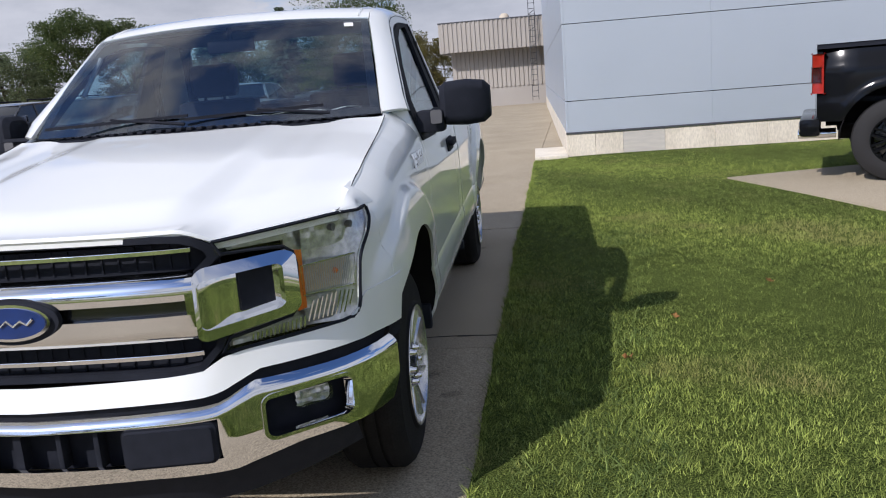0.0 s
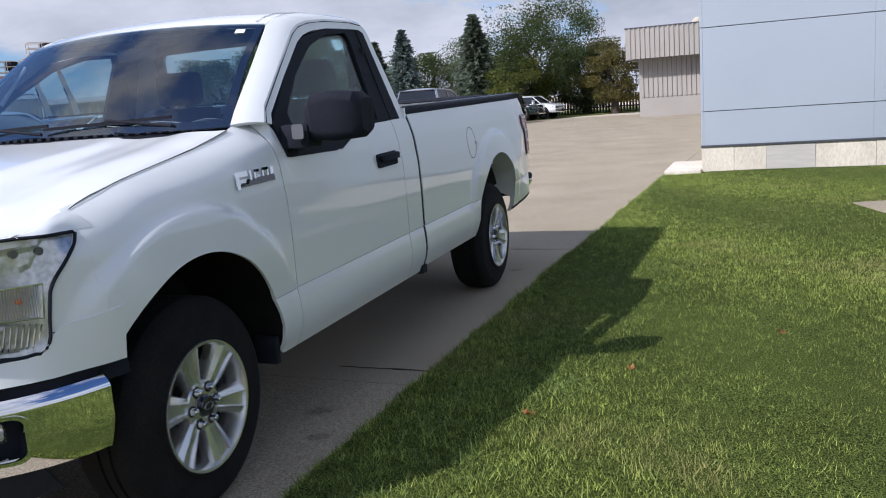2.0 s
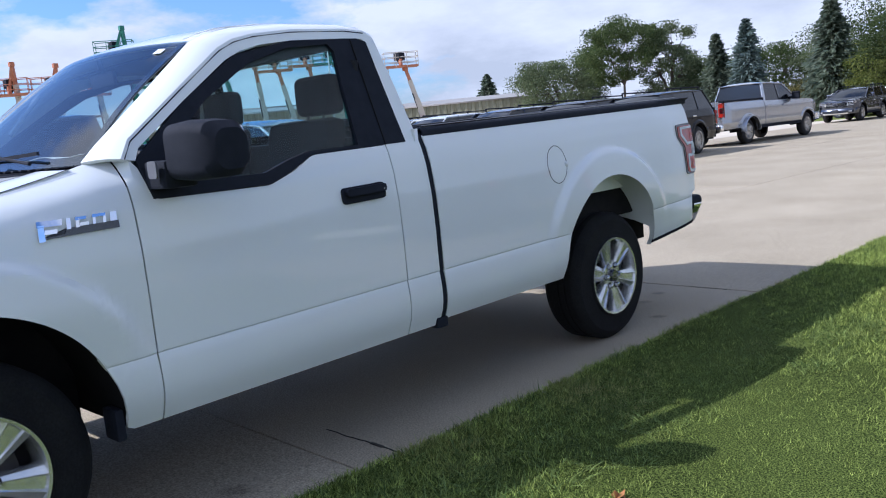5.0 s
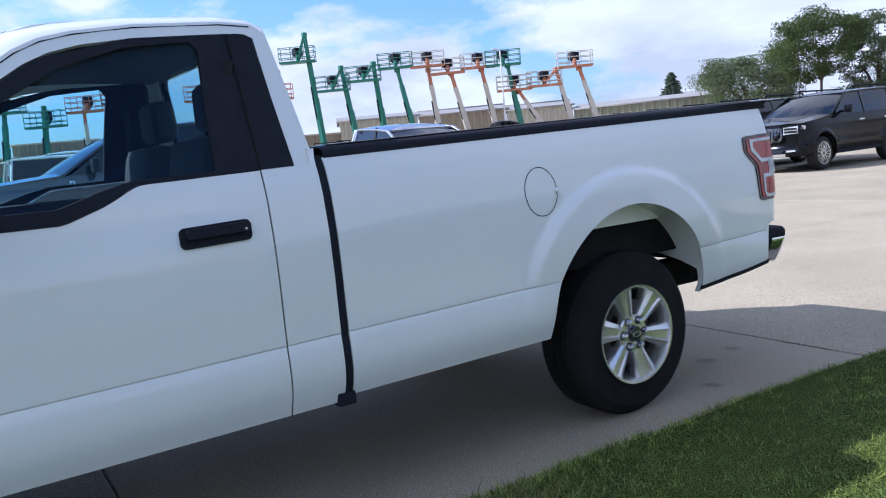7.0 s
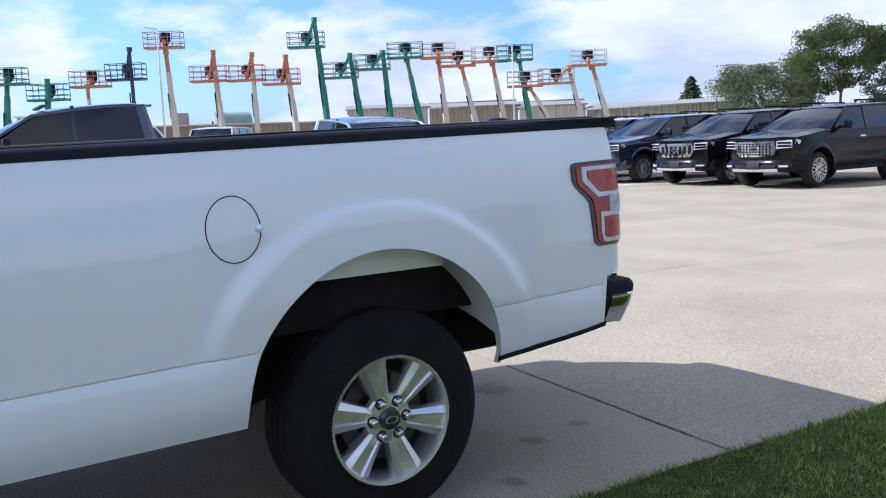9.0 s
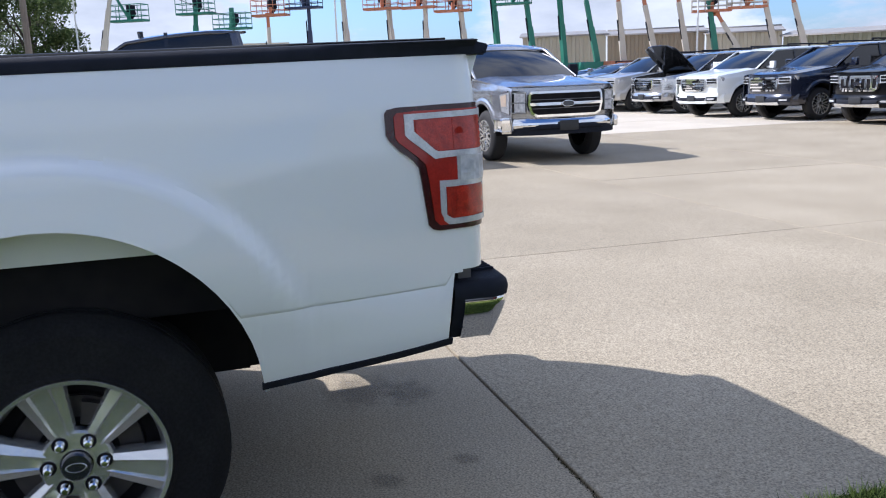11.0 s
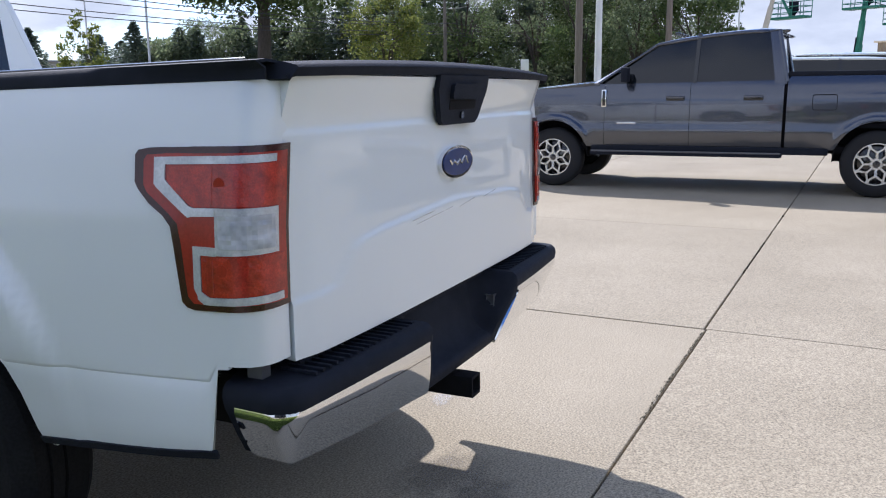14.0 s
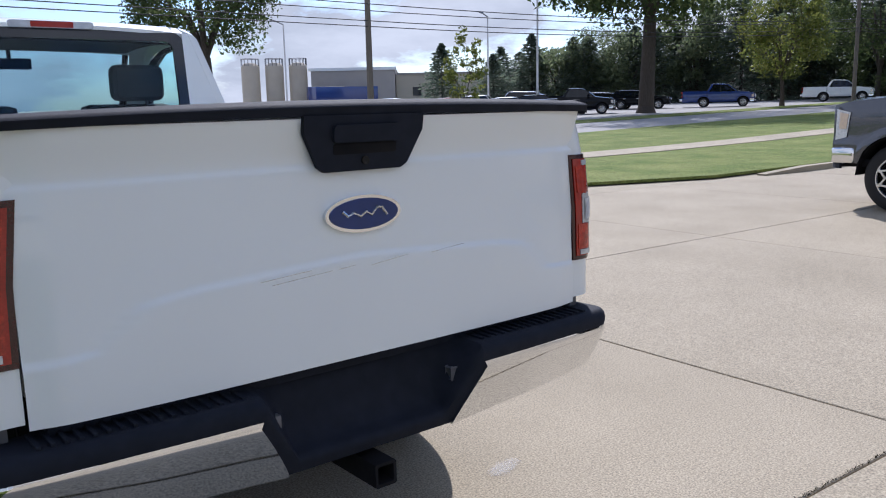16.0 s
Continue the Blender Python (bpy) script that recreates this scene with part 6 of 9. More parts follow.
# ---- the grey hall and the ribbed building behind ----


def hall():
    w = thing("wall_north", "grey metal panel wall on a pale concrete base", "wall", kind="structure")
    x0, y0 = 1.975, 12.57
    bm = bmesh.new()
    box(bm, x0 + 0.03, 34, y0 + 0.05, 40, 0.0, 7.0)
    part("wall_core", bm, M_FLASH, w)
    # panels, told apart by their seams
    zs = [0.44, 0.975, 2.26, 3.55, 4.84, 6.13, 7.05]
    xs = [x0, 4.41, 7.25, 10.1, 12.95, 15.8, 18.65, 21.5, 24.4, 34]
    for z0, z1 in zip(zs, zs[1:]):
        for xa, xb in zip(xs, xs[1:]):
            bm = bmesh.new()
            box(bm, xa + 0.0008, xb - 0.0008, y0, y0 + 0.06, z0 + 0.006, z1 - 0.006, 0.0015, 1)
            part("panel", bm, M_PANEL, w)
        for ya, yb in ((y0, 18.5), (18.5, 24.5), (24.5, 40)):
            bm = bmesh.new()
            box(bm, x0 - 0.012, x0 + 0.03, ya + (0.002 if ya > y0 else -0.004), yb - 0.004, z0 + 0.006, z1 - 0.006, 0.004, 1)
            part("panel", bm, M_PANEL, w)
    bm = bmesh.new()
    box(bm, x0 - 0.02, 34, y0 - 0.03, y0 + 0.05, 0.415, 0.445, 0.004)
    part("flashing", bm, M_FLASH, w)
    # concrete base in pours with slightly different faces
    bx = [x0 - 0.012, 2.45, 2.92, 3.62, 4.45, 5.3, 6.4, 8.0, 11, 15, 20, 34]
    for k, (xa, xb) in enumerate(zip(bx, bx[1:])):
        bm = bmesh.new()
        box(bm, xa + 0.002, xb - 0.002, y0 - 0.012 + 0.004 * (k % 2), y0 + 0.06, -0.05, 0.418, 0.003, 1)
        part("base_block", bm, M_PATCH if k == 2 else M_BASE, w)
    bm = bmesh.new()
    box(bm, x0 - 0.014, x0 + 0.03, y0 + 0.05, 40, -0.05, 0.42)
    part("base_side", bm, M_BASE, w)
    structure(part("doorstep", box(bmesh.new(), 1.40, 1.96, 12.30, 14.1, -0.02, 0.085, 0.012), M_BASE, None), "low pale concrete step at the wall corner", "step")


hall()


def ribbed(name, x0, x1, y, z0, z1, mat, parent, pitch=0.3, depth=0.05, face=-1, along="x"):
    """Ribbed sheet metal facing -y (or +x when along y)."""
    bm = bmesh.new()
    n = int((x1 - x0) / pitch)
    prof = []
    for k in range(n):
        a = x0 + k * pitch
        prof += [(a, 0), (a + pitch * 0.55, 0), (a + pitch * 0.65, depth), (a + pitch * 0.9, depth)]
    prof.append((x1, 0))
    rows = [[bm.verts.new((a, y + face * d, z) if along == "x" else (y - face * d, a, z)) for a, d in prof] for z in (z0, z1)]
    for k in range(len(prof) - 1):
        bm.faces.new((rows[0][k], rows[0][k + 1], rows[1][k + 1], rows[1][k]))
    return part(name, bm, mat, parent, angle=10, thick=0.02)


def far_hall():
    b = thing("ribbed_building", "low beige building with ribbed metal siding and overhanging fascia", "building")
    y = 44.1
    bm = bmesh.new()
    box(bm, -2.9, 30, y + 0.06, 60, 0, 4.45)
    part("core", bm, M_SIDING_DK, b)
    bm = bmesh.new()
    box(bm, -2.95, 30, y, y + 0.1, 0, 1.02)
    part("base_wall", bm, M_SIDING, b)
    ribbed("lower_siding", -2.95, 12, y, 1.02, 3.0, M_SIDING, b, 0.24, 0.045)
    bm = bmesh.new()
    box(bm, -3.45, 30, y - 0.9, 60, 3.0, 3.06)
    part("soffit", bm, M_FLASH, b)
    ribbed("fascia", -3.45, 12, y - 0.9, 2.98, 4.5, M_SIDING, b, 0.24, 0.045)
    ribbed("fascia_side", y - 0.9, 60, -3.45, 2.98, 4.5, M_SIDING, b, 0.24, 0.045, face=1, along="y")
    bm = bmesh.new()
    box(bm, -3.5, 30, y - 0.96, 60, 4.5, 4.56, 0.01)
    part("coping", bm, M_FLASH, b)
    lad = part("roof_ladder", box(bmesh.new(), 1.28, 1.31, y - 1.15, y - 1.12, 0.2, 7.0), M_FLASH, b)
    bm = bmesh.new()
    box(bm, 1.60, 1.63, y - 1.15, y - 1.12, 0.2, 7.0)
    for k in range(24):
        rod(bm, (1.29, y - 1.135, 0.4 + 0.28 * k), (1.62, y - 1.135, 0.4 + 0.28 * k), 0.014, seg=6)
        if k % 3 == 0 and k > 5:
            beam(bm, (1.3, y - 1.3, 0.4 + 0.28 * k), (1.62, y - 1.3, 0.6 + 0.28 * k), 0.03, 0.03)
    part("rungs", bm, M_FLASH, lad)
    bm = bmesh.new()
    bmesh.ops.create_uvsphere(bm, u_segments=14, v_segments=8, radius=0.3, matrix=Matrix.Translation((0.0, y + 0.5, 4.6)))
    part("roof_vent", bm, M_NEWCON, b)


far_hall()

# ---- other vehicles ----
M_GREYPAINT = paint("grey_paint", (0.085, 0.092, 0.112), flake=0.15, rough=0.22, metal=0.75)
M_SILVER = paint("silver_paint", (0.40, 0.41, 0.43), flake=0.10, rough=0.26, metal=0.75)
M_BLACKPAINT = paint("black_paint", (0.006, 0.0065, 0.008), rough=0.12, coat=0.0, spec=0.22)
M_NAVY = paint("navy_paint", (0.012, 0.016, 0.032), rough=0.2)
M_BEIGE = paint("beige_paint", (0.50, 0.49, 0.46), flake=0.1, rough=0.3, metal=0.4)
M_GREENPAINT = paint("green_paint", (0.010, 0.022, 0.018), rough=0.2)
M_BLUEPAINT = paint("blue_paint", (0.02, 0.05, 0.22), rough=0.25)
M_TYRE2 = surface("tyre_far", (0.014, 0.014, 0.015), scale=9, rough=0.8)
M_PLATE = surface("plate_dark", (0.02, 0.022, 0.025), scale=9, rough=0.5)


def simple_wheel(parent, x, y, r, s, rim_mat, rim=None, style="v"):
    """Wheel of a parked vehicle: tyre, dark barrel, rim ring with forked or paired spokes, hub cap."""
    rim = rim or r * 0.62
    bm = bmesh.new()
    lathe(bm, [(-0.07, 0.001), (-0.07, rim * 0.35), (-0.10, rim * 0.9), (-0.02, rim * 0.96), (0.0, rim)], (0, 0, 0), seg=28)
    w = part("wheel", bm, M_GLOSSBLACK, parent)
    w.matrix_basis = pose(x, y, r) @ Matrix.Diagonal((s, 1, 1, 1))
    bm = bmesh.new()
    lathe(bm, [(0.0, rim), (0.006, rim + 0.02), (0.004, rim + (r - rim) * 0.45), (-0.012, rim + (r - rim) * 0.75), (-0.03, r - 0.01), (-0.05, r), (-0.2, r), (-0.24, r - 0.03), (-0.25, rim)], (0, 0, 0), seg=40)
    part("tyre", bm, M_TYRE2, w)
    bm = bmesh.new()
    lathe(bm, [(-0.015, rim * 0.93), (0.004, rim * 0.95), (0.004, rim), (-0.01, rim * 1.01)], (0, 0, 0), seg=40)
    for k in range(8):
        rot = Matrix.Rotation(2 * math.pi * k / 8, 4, "X")
        at = lambda d, q, h: rot @ Vector((h, math.sin(d) * rim * q, math.cos(d) * rim * q))
        if style == "fork":
            beam(bm, at(0, 0.26, -0.012), at(0, 0.58, -0.006), 0.030, 0.024)
            for d in (-0.36, 0.36):
                beam(bm, at(0, 0.55, -0.006), at(d, 0.80, -0.002), 0.030, 0.022)
                beam(bm, at(d, 0.78, -0.002), at(d, 0.96, 0.0), 0.034, 0.022)
        else:
            for d in (-0.30, 0.30):
                beam(bm, at(0, 0.25, -0.015), at(d * 0.62, 0.62, -0.006), 0.024, 0.020)
                beam(bm, at(d * 0.62, 0.60, -0.006), at(d * 0.8, 0.96, 0.0), 0.024, 0.022)
    rod(bm, (-0.03, 0, 0), (-0.004, 0, 0), rim * 0.32, rim * 0.27, 20)
    part("rim", bm, rim_mat, w)
    bm = bmesh.new()
    lathe(bm, [(-0.006, rim * 0.17), (0.004, rim * 0.16), (0.006, 0.001)], (0, 0, 0), seg=16)
    part("hub_cap", bm, M_BADGEDARK, w)
    return w


def vehicle(name, label, kind, mat, L=5.3, W=2.0, H=1.9, belt=1.25, hood=1.15, y1=0.95, y2=4.05, r=0.39, cowl=1.5, roof0=2.15, roof1=4.6, tail=5.15, sill=0.42, rim=None, grille="bars", bars=4,
            trim=None, bed=None, hood_open=False, category="car", group="", rail=None, plate=True, nose_z=0.55, rim_mat=None, handles=True, fender_r=0.09, fill=0.38, bar_mat=None, rim_w=0.045, spokes="v", drop=0.05):
    """A parked road vehicle that faces -y, its nose at y = 0."""
    t = thing(name, label, category, group)
    trim = trim or M_CHROME
    rim_mat = rim_mat or M_ALLOY
    w = W / 2
    ar = r + fender_r

    def arch(y):
        z = sill
        for c in (y1, y2):
            if abs(y - c) < ar:
                z = max(z, r + 0.02 + math.sqrt(max(0, ar * ar - (y - c) ** 2)))
        return z

    def fall(y):
        """How far the roof line drops towards the windshield."""
        return drop * max(0.0, 1 - (y - roof0) / (roof1 - roof0)) ** 2

    hoodline = lambda y: interp(((0, hood - 0.06), (0.25, hood), (cowl, belt + 0.02)), y)
    top = lambda y: min(belt + 0.01 * (y - cowl), 9) if y >= cowl else hoodline(y)

    def sx(y, z):
        x = w * interp(((-0.1, 0.93), (0.0, 0.955), (0.14, 0.985), (0.26, 1.0), (0.30, 0.996), (0.36, 0.985), (0.55, 0.987), (0.70, 0.986), (0.78, 0.982), (0.84, 0.966), (0.92, 0.950), (1.0, 0.932), (1.15, 0.89)), (z - sill) / (belt - sill))
        x -= 0.16 * w * max(0, (0.7 - y) / 0.7) ** 2.2
        x -= 0.10 * w * max(0, (y - (L - 0.5)) / 0.5) ** 2.2
        for c in (y1, y2):
            d = math.hypot(y - c, z - r)
            if d < ar + 0.12:
                x += 0.025 * (1 - smooth(ar + 0.06, ar + 0.12, d))
        return x
    ys = set(lin(0.10, L - 0.06, 40))
    for c in (y1, y2):
        ys |= {c - ar * math.cos(math.pi * k / 16) for k in range(17)}
    ys = sorted(ys)
    for s in (1, -1):
        spans = [("front_flank", 0.10, cowl + 0.12)]
        if kind == "pickup":
            mid = (cowl + 0.12 + bed - 0.05) / 2
            spans += [("door", cowl + 0.125, mid), ("door", mid + 0.006, bed - 0.04), ("bedside", bed + 0.0, L - 0.06)]
        else:
            m1, m2 = cowl + 0.12 + (y2 - cowl - 0.2) * 0.52, y2 - 0.10
            spans += [("door", cowl + 0.125, m1), ("door", m1 + 0.006, m2), ("rear_flank", m2 + 0.006, L - 0.06)]
        for nm, a, b in spans:
            cols = [a] + [y for y in ys if a + 0.004 < y < b - 0.004] + [b]
            tp = (lambda y: top(y) + (0.06 if bed and y > bed else 0)) 
            bm = bmesh.new()
            grid(bm, lambda y, v: Vector((s * sx(y, arch(y) + (tp(y) - arch(y)) * v), y, arch(y) + (tp(y) - arch(y)) * v)), cols, lin(0, 1, 20))
            part(nm, bm, mat, t, thick=0.02)
        for c in (y1, y2):
            bm = bmesh.new()
            grid(bm, lambda a, v: Vector((s * (w * 0.97 - 0.35 * v), c + (ar + 0.003) * math.cos(a), r + 0.02 + (ar + 0.003) * math.sin(a))), lin(0, math.pi, 14), [0, 1])
            part("wheel_housing", bm, M_DARK, t, thick=0.01)
            bm = bmesh.new()
            box(bm, s * w * 0.55, s * w * 0.60, c - ar, c + ar, r, r + ar + 0.03)
            part("inner_wing", bm, M_DARK, t)
        for c in (y1, y2):
            simple_wheel(t, s * (w * 0.965), c, r, s, rim_mat, rim, spokes)
        bm = bmesh.new()
        box(bm, s * (w * 0.90), s * (w * 0.985), y1 + ar + 0.05, y2 - ar - 0.05, sill - 0.07, sill + 0.02, 0.015)
        part("sill_trim", bm, M_BLACK, t)
        # mirror
        bm = bmesh.new()
        my = cowl + 0.38
        box(bm, s * (w + 0.02), s * (w + 0.20), my, my + 0.10, belt + 0.02, belt + 0.22, 0.035)
        box(bm, s * (w - 0.1), s * (w + 0.05), my + 0.02, my + 0.07, belt + 0.03, belt + 0.09, 0.01)
        part("door_mirror", bm, M_BLACK if kind == "pickup" else mat, t)
        if handles:
            for nm, a, b in spans:
                if nm == "door":
                    bm = bmesh.new()
                    hx = sx(b - 0.17, belt - 0.17)
                    box(bm, s * (hx - 0.01), s * (hx + 0.03), b - 0.29, b - 0.07, belt - 0.185, belt - 0.145, 0.01)
                    part("door_handle", bm, trim if kind != "pickup" else mat, t)
        # greenhouse side
        wr = w * 0.74
        gx = lambda z: w * 0.925 + (wr - w * 0.925) * (z - belt) / (H - belt)
        zt = H - 0.07
        ge = tail if not bed else bed - 0.05
        back = 0.10 if bed else 0.0
        A = [(cowl + 0.10, belt)] + [(y, zt - fall(y)) for y in lin(roof0 - 0.02, roof1 - back, 7)] + [(ge - back, belt)]
        bm = bmesh.new()
        prism(bm, A, lambda y, z, d: Vector((s * (gx(z) - d), y, z)), 0.02)
        part("side_glass", bm, M_DARKGLASS, t, "dark tinted side windows")
        bm = bmesh.new()
        pts = [(cowl - 0.02, belt)] + [(y, zt - fall(y)) for y in lin(roof0 - 0.06, roof1 + 0.02, 8)] + [(ge + 0.04, belt)]
        tube(bm, [(s * (gx(z) - 0.006), y, z) for y, z in pts], 0.030, 8)
        part("window_frame", bm, mat, t, angle=50)
        if bed:
            bm = bmesh.new()
            prism(bm, [(ge - 0.10, belt - 0.02), (roof1 - 0.10, zt + 0.01), (roof1 + 0.02, zt + 0.01), (ge + 0.04, belt - 0.02)], lambda y, z, d: Vector((s * (gx(z) + 0.010 - d), y, z)), 0.04)
            part("rear_pillar", bm, mat, t)
        mids = [(cowl + 0.12 + ge) / 2 + 0.05] if kind == "pickup" else [cowl + 0.12 + (y2 - cowl - 0.2) * 0.52 + 0.08, y2 + 0.12]
        for my in mids:
            bm = bmesh.new()
            beam(bm, (s * (gx(belt) + 0.004), my, belt), (s * (gx(zt) + 0.004), my + 0.02, zt), 0.05, 0.03)
            part("door_pillar", bm, M_GLOSSBLACK, t)
        if rail:
            bm = bmesh.new()
            rod(bm, (s * wr * 0.97, roof0 + 0.4, H + 0.035), (s * wr * 0.97, roof1 - 0.1, H + 0.035), 0.02, seg=8)
            for q in (roof0 + 0.42, (roof0 + roof1) / 2, roof1 - 0.12):
                beam(bm, (s * wr * 0.97, q, H - 0.03), (s * wr * 0.97, q, H + 0.03), 0.03, 0.05)
            part("roof_rail", bm, rail, t)
    wr = w * 0.74
    # hood
    bm = bmesh.new()

    def hd(u, v):
        a = abs(u)
        y = 0.06 + 0.16 * a ** 2.5 + (cowl + 0.04 * a - 0.06 - 0.16 * a ** 2.5) * v
        z = hoodline(max(y, 0)) + 0.035 * (1 - a ** 3) + 0.012 * smooth(0.5, 0.62, a) * (1 - smooth(0.7, 0.85, a))
        p = Vector((u * sx(y, hood - 0.02) * 0.985, y, z))
        if hood_open:
            d = p - Vector((0, cowl, p.z))
            ang = radians(-48)
            p = Vector((p.x * 0.94, cowl + d.y * math.cos(ang), p.z - d.y * math.sin(-ang)))
        return p
    part("hood", grid(bm, hd, lin(-1, 1, 21), lin(0, 1, 10)), M_GLOSSBLACK if hood_open else mat, t, thick=0.03)
    # nose
    bm = bmesh.new()
    nz = lambda u, v: Vector((u * (sx(0.12, 0.9)), 0.02 + 0.20 * abs(u) ** 3 - 0.02 * math.sin(v * 3.1), nose_z - 0.1 + (hood - 0.03 - nose_z + 0.1) * v))
    part("nose", grid(bm, nz, lin(-1, 1, 21), lin(0, 1, 8)), mat, t, thick=0.03)
    pick = kind == "pickup"
    gw, gz0, gz1 = (0.64, nose_z + 0.08, hood - 0.085) if pick else (0.52, nose_z + 0.13, hood - 0.085)
    fy = lambda x: 0.0 + 0.20 * abs(x / w) ** 3
    zc = (gz0 + gz1) / 2

    def mouth(k):
        """Eight-sided grille outline, narrower at the foot; k shrinks it evenly."""
        half = [(gw * 0.80 - k * 0.6, gz0 + k), (gw * 0.94 - k, gz0 + 0.05 + k * 0.6), (gw - k, zc), (gw * 0.985 - k, gz1 - 0.045 - k * 0.4), (gw * 0.93 - k * 0.7, gz1 - k)]
        ring = half + [(-x, z) for x, z in half[::-1]]
        return [(p[0] + (q[0] - p[0]) * j / 8, p[1] + (q[1] - p[1]) * j / 8) for p, q in zip(ring, ring[1:] + ring[:1]) for j in range(8)]

    def foot(a):
        return interp(((0, gz0), (gw * 0.80, gz0), (gw * 0.94, gz0 + 0.05), (gw, zc)), a)

    def brow(a):
        return interp(((0, gz1), (gw * 0.93, gz1), (gw * 0.985, gz1 - 0.045), (gw, zc)), a)
    bm = bmesh.new()
    frame_plate(bm, mouth(0.0), mouth(rim_w), lambda x, z, d: Vector((x, fy(x) - 0.035 + d, z)), 0.055)
    g = part("grille", bm, trim, t)
    bm = bmesh.new()
    grid(bm, lambda x, v: Vector((x, fy(x) - 0.018, foot(abs(x)) + 0.01 + (brow(abs(x)) - foot(abs(x)) - 0.02) * v)), lin(-gw * 0.985, gw * 0.985, 25), [0, 1])
    part("grille_back", bm, M_DARK, g, thick=0.006)
    bm = bmesh.new()
    if grille == "bars":
        for k in range(bars):
            z = gz0 + 0.06 + (gz1 - gz0 - 0.12) * (k + 0.5) / bars
            beam(bm, (-gw + 0.05, fy(gw) - 0.035, z), (0, fy(0) - 0.03, z), 0.02, (gz1 - gz0) / bars * fill)
            beam(bm, (gw - 0.05, fy(gw) - 0.035, z), (0, fy(0) - 0.03, z), 0.02, (gz1 - gz0) / bars * fill)
    elif grille == "slots":
        for k in range(7):
            x = -gw + 0.10 + (2 * gw - 0.2) * k / 6
            frame_plate(bm, rounded(x - 0.065, x + 0.065, gz0 + 0.05, gz1 - 0.05, 0.02), rounded(x - 0.045, x + 0.045, gz0 + 0.07, gz1 - 0.07, 0.015), lambda a, z, d: Vector((a, fy(a) - 0.03 + d, z)), 0.03)
    else:
        for k in range(11):
            for j in range(4):
                bmesh.ops.create_cube(bm, size=1, matrix=Matrix.Translation((-gw + 0.09 + (2 * gw - 0.18) * k / 10, fy(gw * (k - 5) / 5) - 0.02, gz0 + 0.08 + (gz1 - gz0 - 0.16) * j / 3)) @ Matrix.Rotation(radians(45), 4, "Y") @ Matrix.Diagonal((0.06, 0.03, 0.06, 1)))
    part("grille_bar", bm, bar_mat or trim, g)
    bm = bmesh.new()
    oval(bm, 0, (gz0 + gz1) / 2, 0.11, 0.05, fy(0) - 0.065, 0.03)
    fb = part("front_badge", bm, M_CHROME, g)
    bm = bmesh.new()
    oval(bm, 0, (gz0 + gz1) / 2, 0.097, 0.040, fy(0) - 0.069, 0.006)
    part("badge_face", bm, M_BADGEDARK, fb)
    if kind == "pickup":
        bm = bmesh.new()
        grid(bm, lambda x, z: Vector((x, fy(x) - 0.045, z)), lin(-gw + 0.03, gw - 0.03, 15), [zc - 0.022, zc + 0.022])
        part("grille_cross_bar", bm, trim, g, thick=0.02)
    for s in (1, -1):
        hy = lambda x, z, d: Vector((s * x, 0.20 * (x / w) ** 3 + 1.6 * max(0, x - w * 0.86) - d, z))
        if pick:
            outline = [(gw + 0.025, gz0 + 0.06), (w * 0.90, gz0 + 0.05), (w * 0.925, gz0 + 0.10), (w * 0.925, gz1 - 0.02), (w * 0.89, gz1 + 0.025), (gw + 0.025, gz1 + 0.0)]
        else:
            outline = [(gw + 0.02, gz1 - 0.17), (w * 0.80, gz1 - 0.15), (w * 0.93, gz1 - 0.07), (w * 0.94, gz1 + 0.01), (w * 0.90, gz1 + 0.03), (gw + 0.02, gz1 + 0.0)]
        bm = bmesh.new()
        prism(bm, outline, hy, 0.03)
        h = part("head_lamp", bm, M_GLOSSBLACK if pick else M_FACET, t, "clear head lamp with dark chambers")
        x0, x1 = gw + 0.045, w * 0.86
        z0, z1 = (gz0 + 0.085, gz1 - 0.025) if pick else (gz1 - 0.135, gz1 - 0.015)
        zm = (z0 + z1) / 2
        for a, b in ((z0, zm - 0.010), (zm + 0.010, z1)):
            bm = bmesh.new()
            prism(bm, [(x0, a), (x1 - 0.03, a), (x1 - 0.03, b), (x0, b)], lambda x, z, d: hy(x, z, d + 0.028), 0.008)
            part("lamp_insert", bm, M_LAMPBACK if pick else M_GLOSSBLACK, h)
        for a in (z0 - 0.014, zm - 0.004, z1 + 0.006):
            bm = bmesh.new()
            prism(bm, [(x0 - 0.01, a), (x1, a), (x1, a + 0.010), (x0 - 0.01, a + 0.010)], lambda x, z, d: hy(x, z, d + 0.028), 0.012)
            part("lamp_bezel", bm, M_REFLECT, h)
        bm = bmesh.new()
        prism(bm, [(w * 0.868, z0), (w * 0.892, z0), (w * 0.898, z1 - 0.01), (w * 0.874, z1 - 0.01)], lambda x, z, d: hy(x, z, d + 0.028), 0.008)
        part("side_marker", bm, M_TURNLAMP, h, "pale amber side marker")
        if not pick:
            bm = bmesh.new()
            prism(bm, rounded(gw + 0.06, w * 0.86, nose_z - 0.13, nose_z - 0.02, 0.02), lambda x, z, d: Vector((s * x, -0.075 + 0.30 * (x / w) ** 4 + d, z)), 0.05)
            fp = part("fog_pocket", bm, M_BLACK, t)
            bm = bmesh.new()
            prism(bm, rounded(gw + 0.10, w * 0.80, nose_z - 0.10, nose_z - 0.06, 0.015), lambda x, z, d: Vector((s * x, -0.082 + 0.30 * (x / w) ** 4 + d, z)), 0.05)
            part("fog_lamp", bm, M_REFLECT, fp)
    # bumper
    bm = bmesh.new()
    low = sill - 0.02
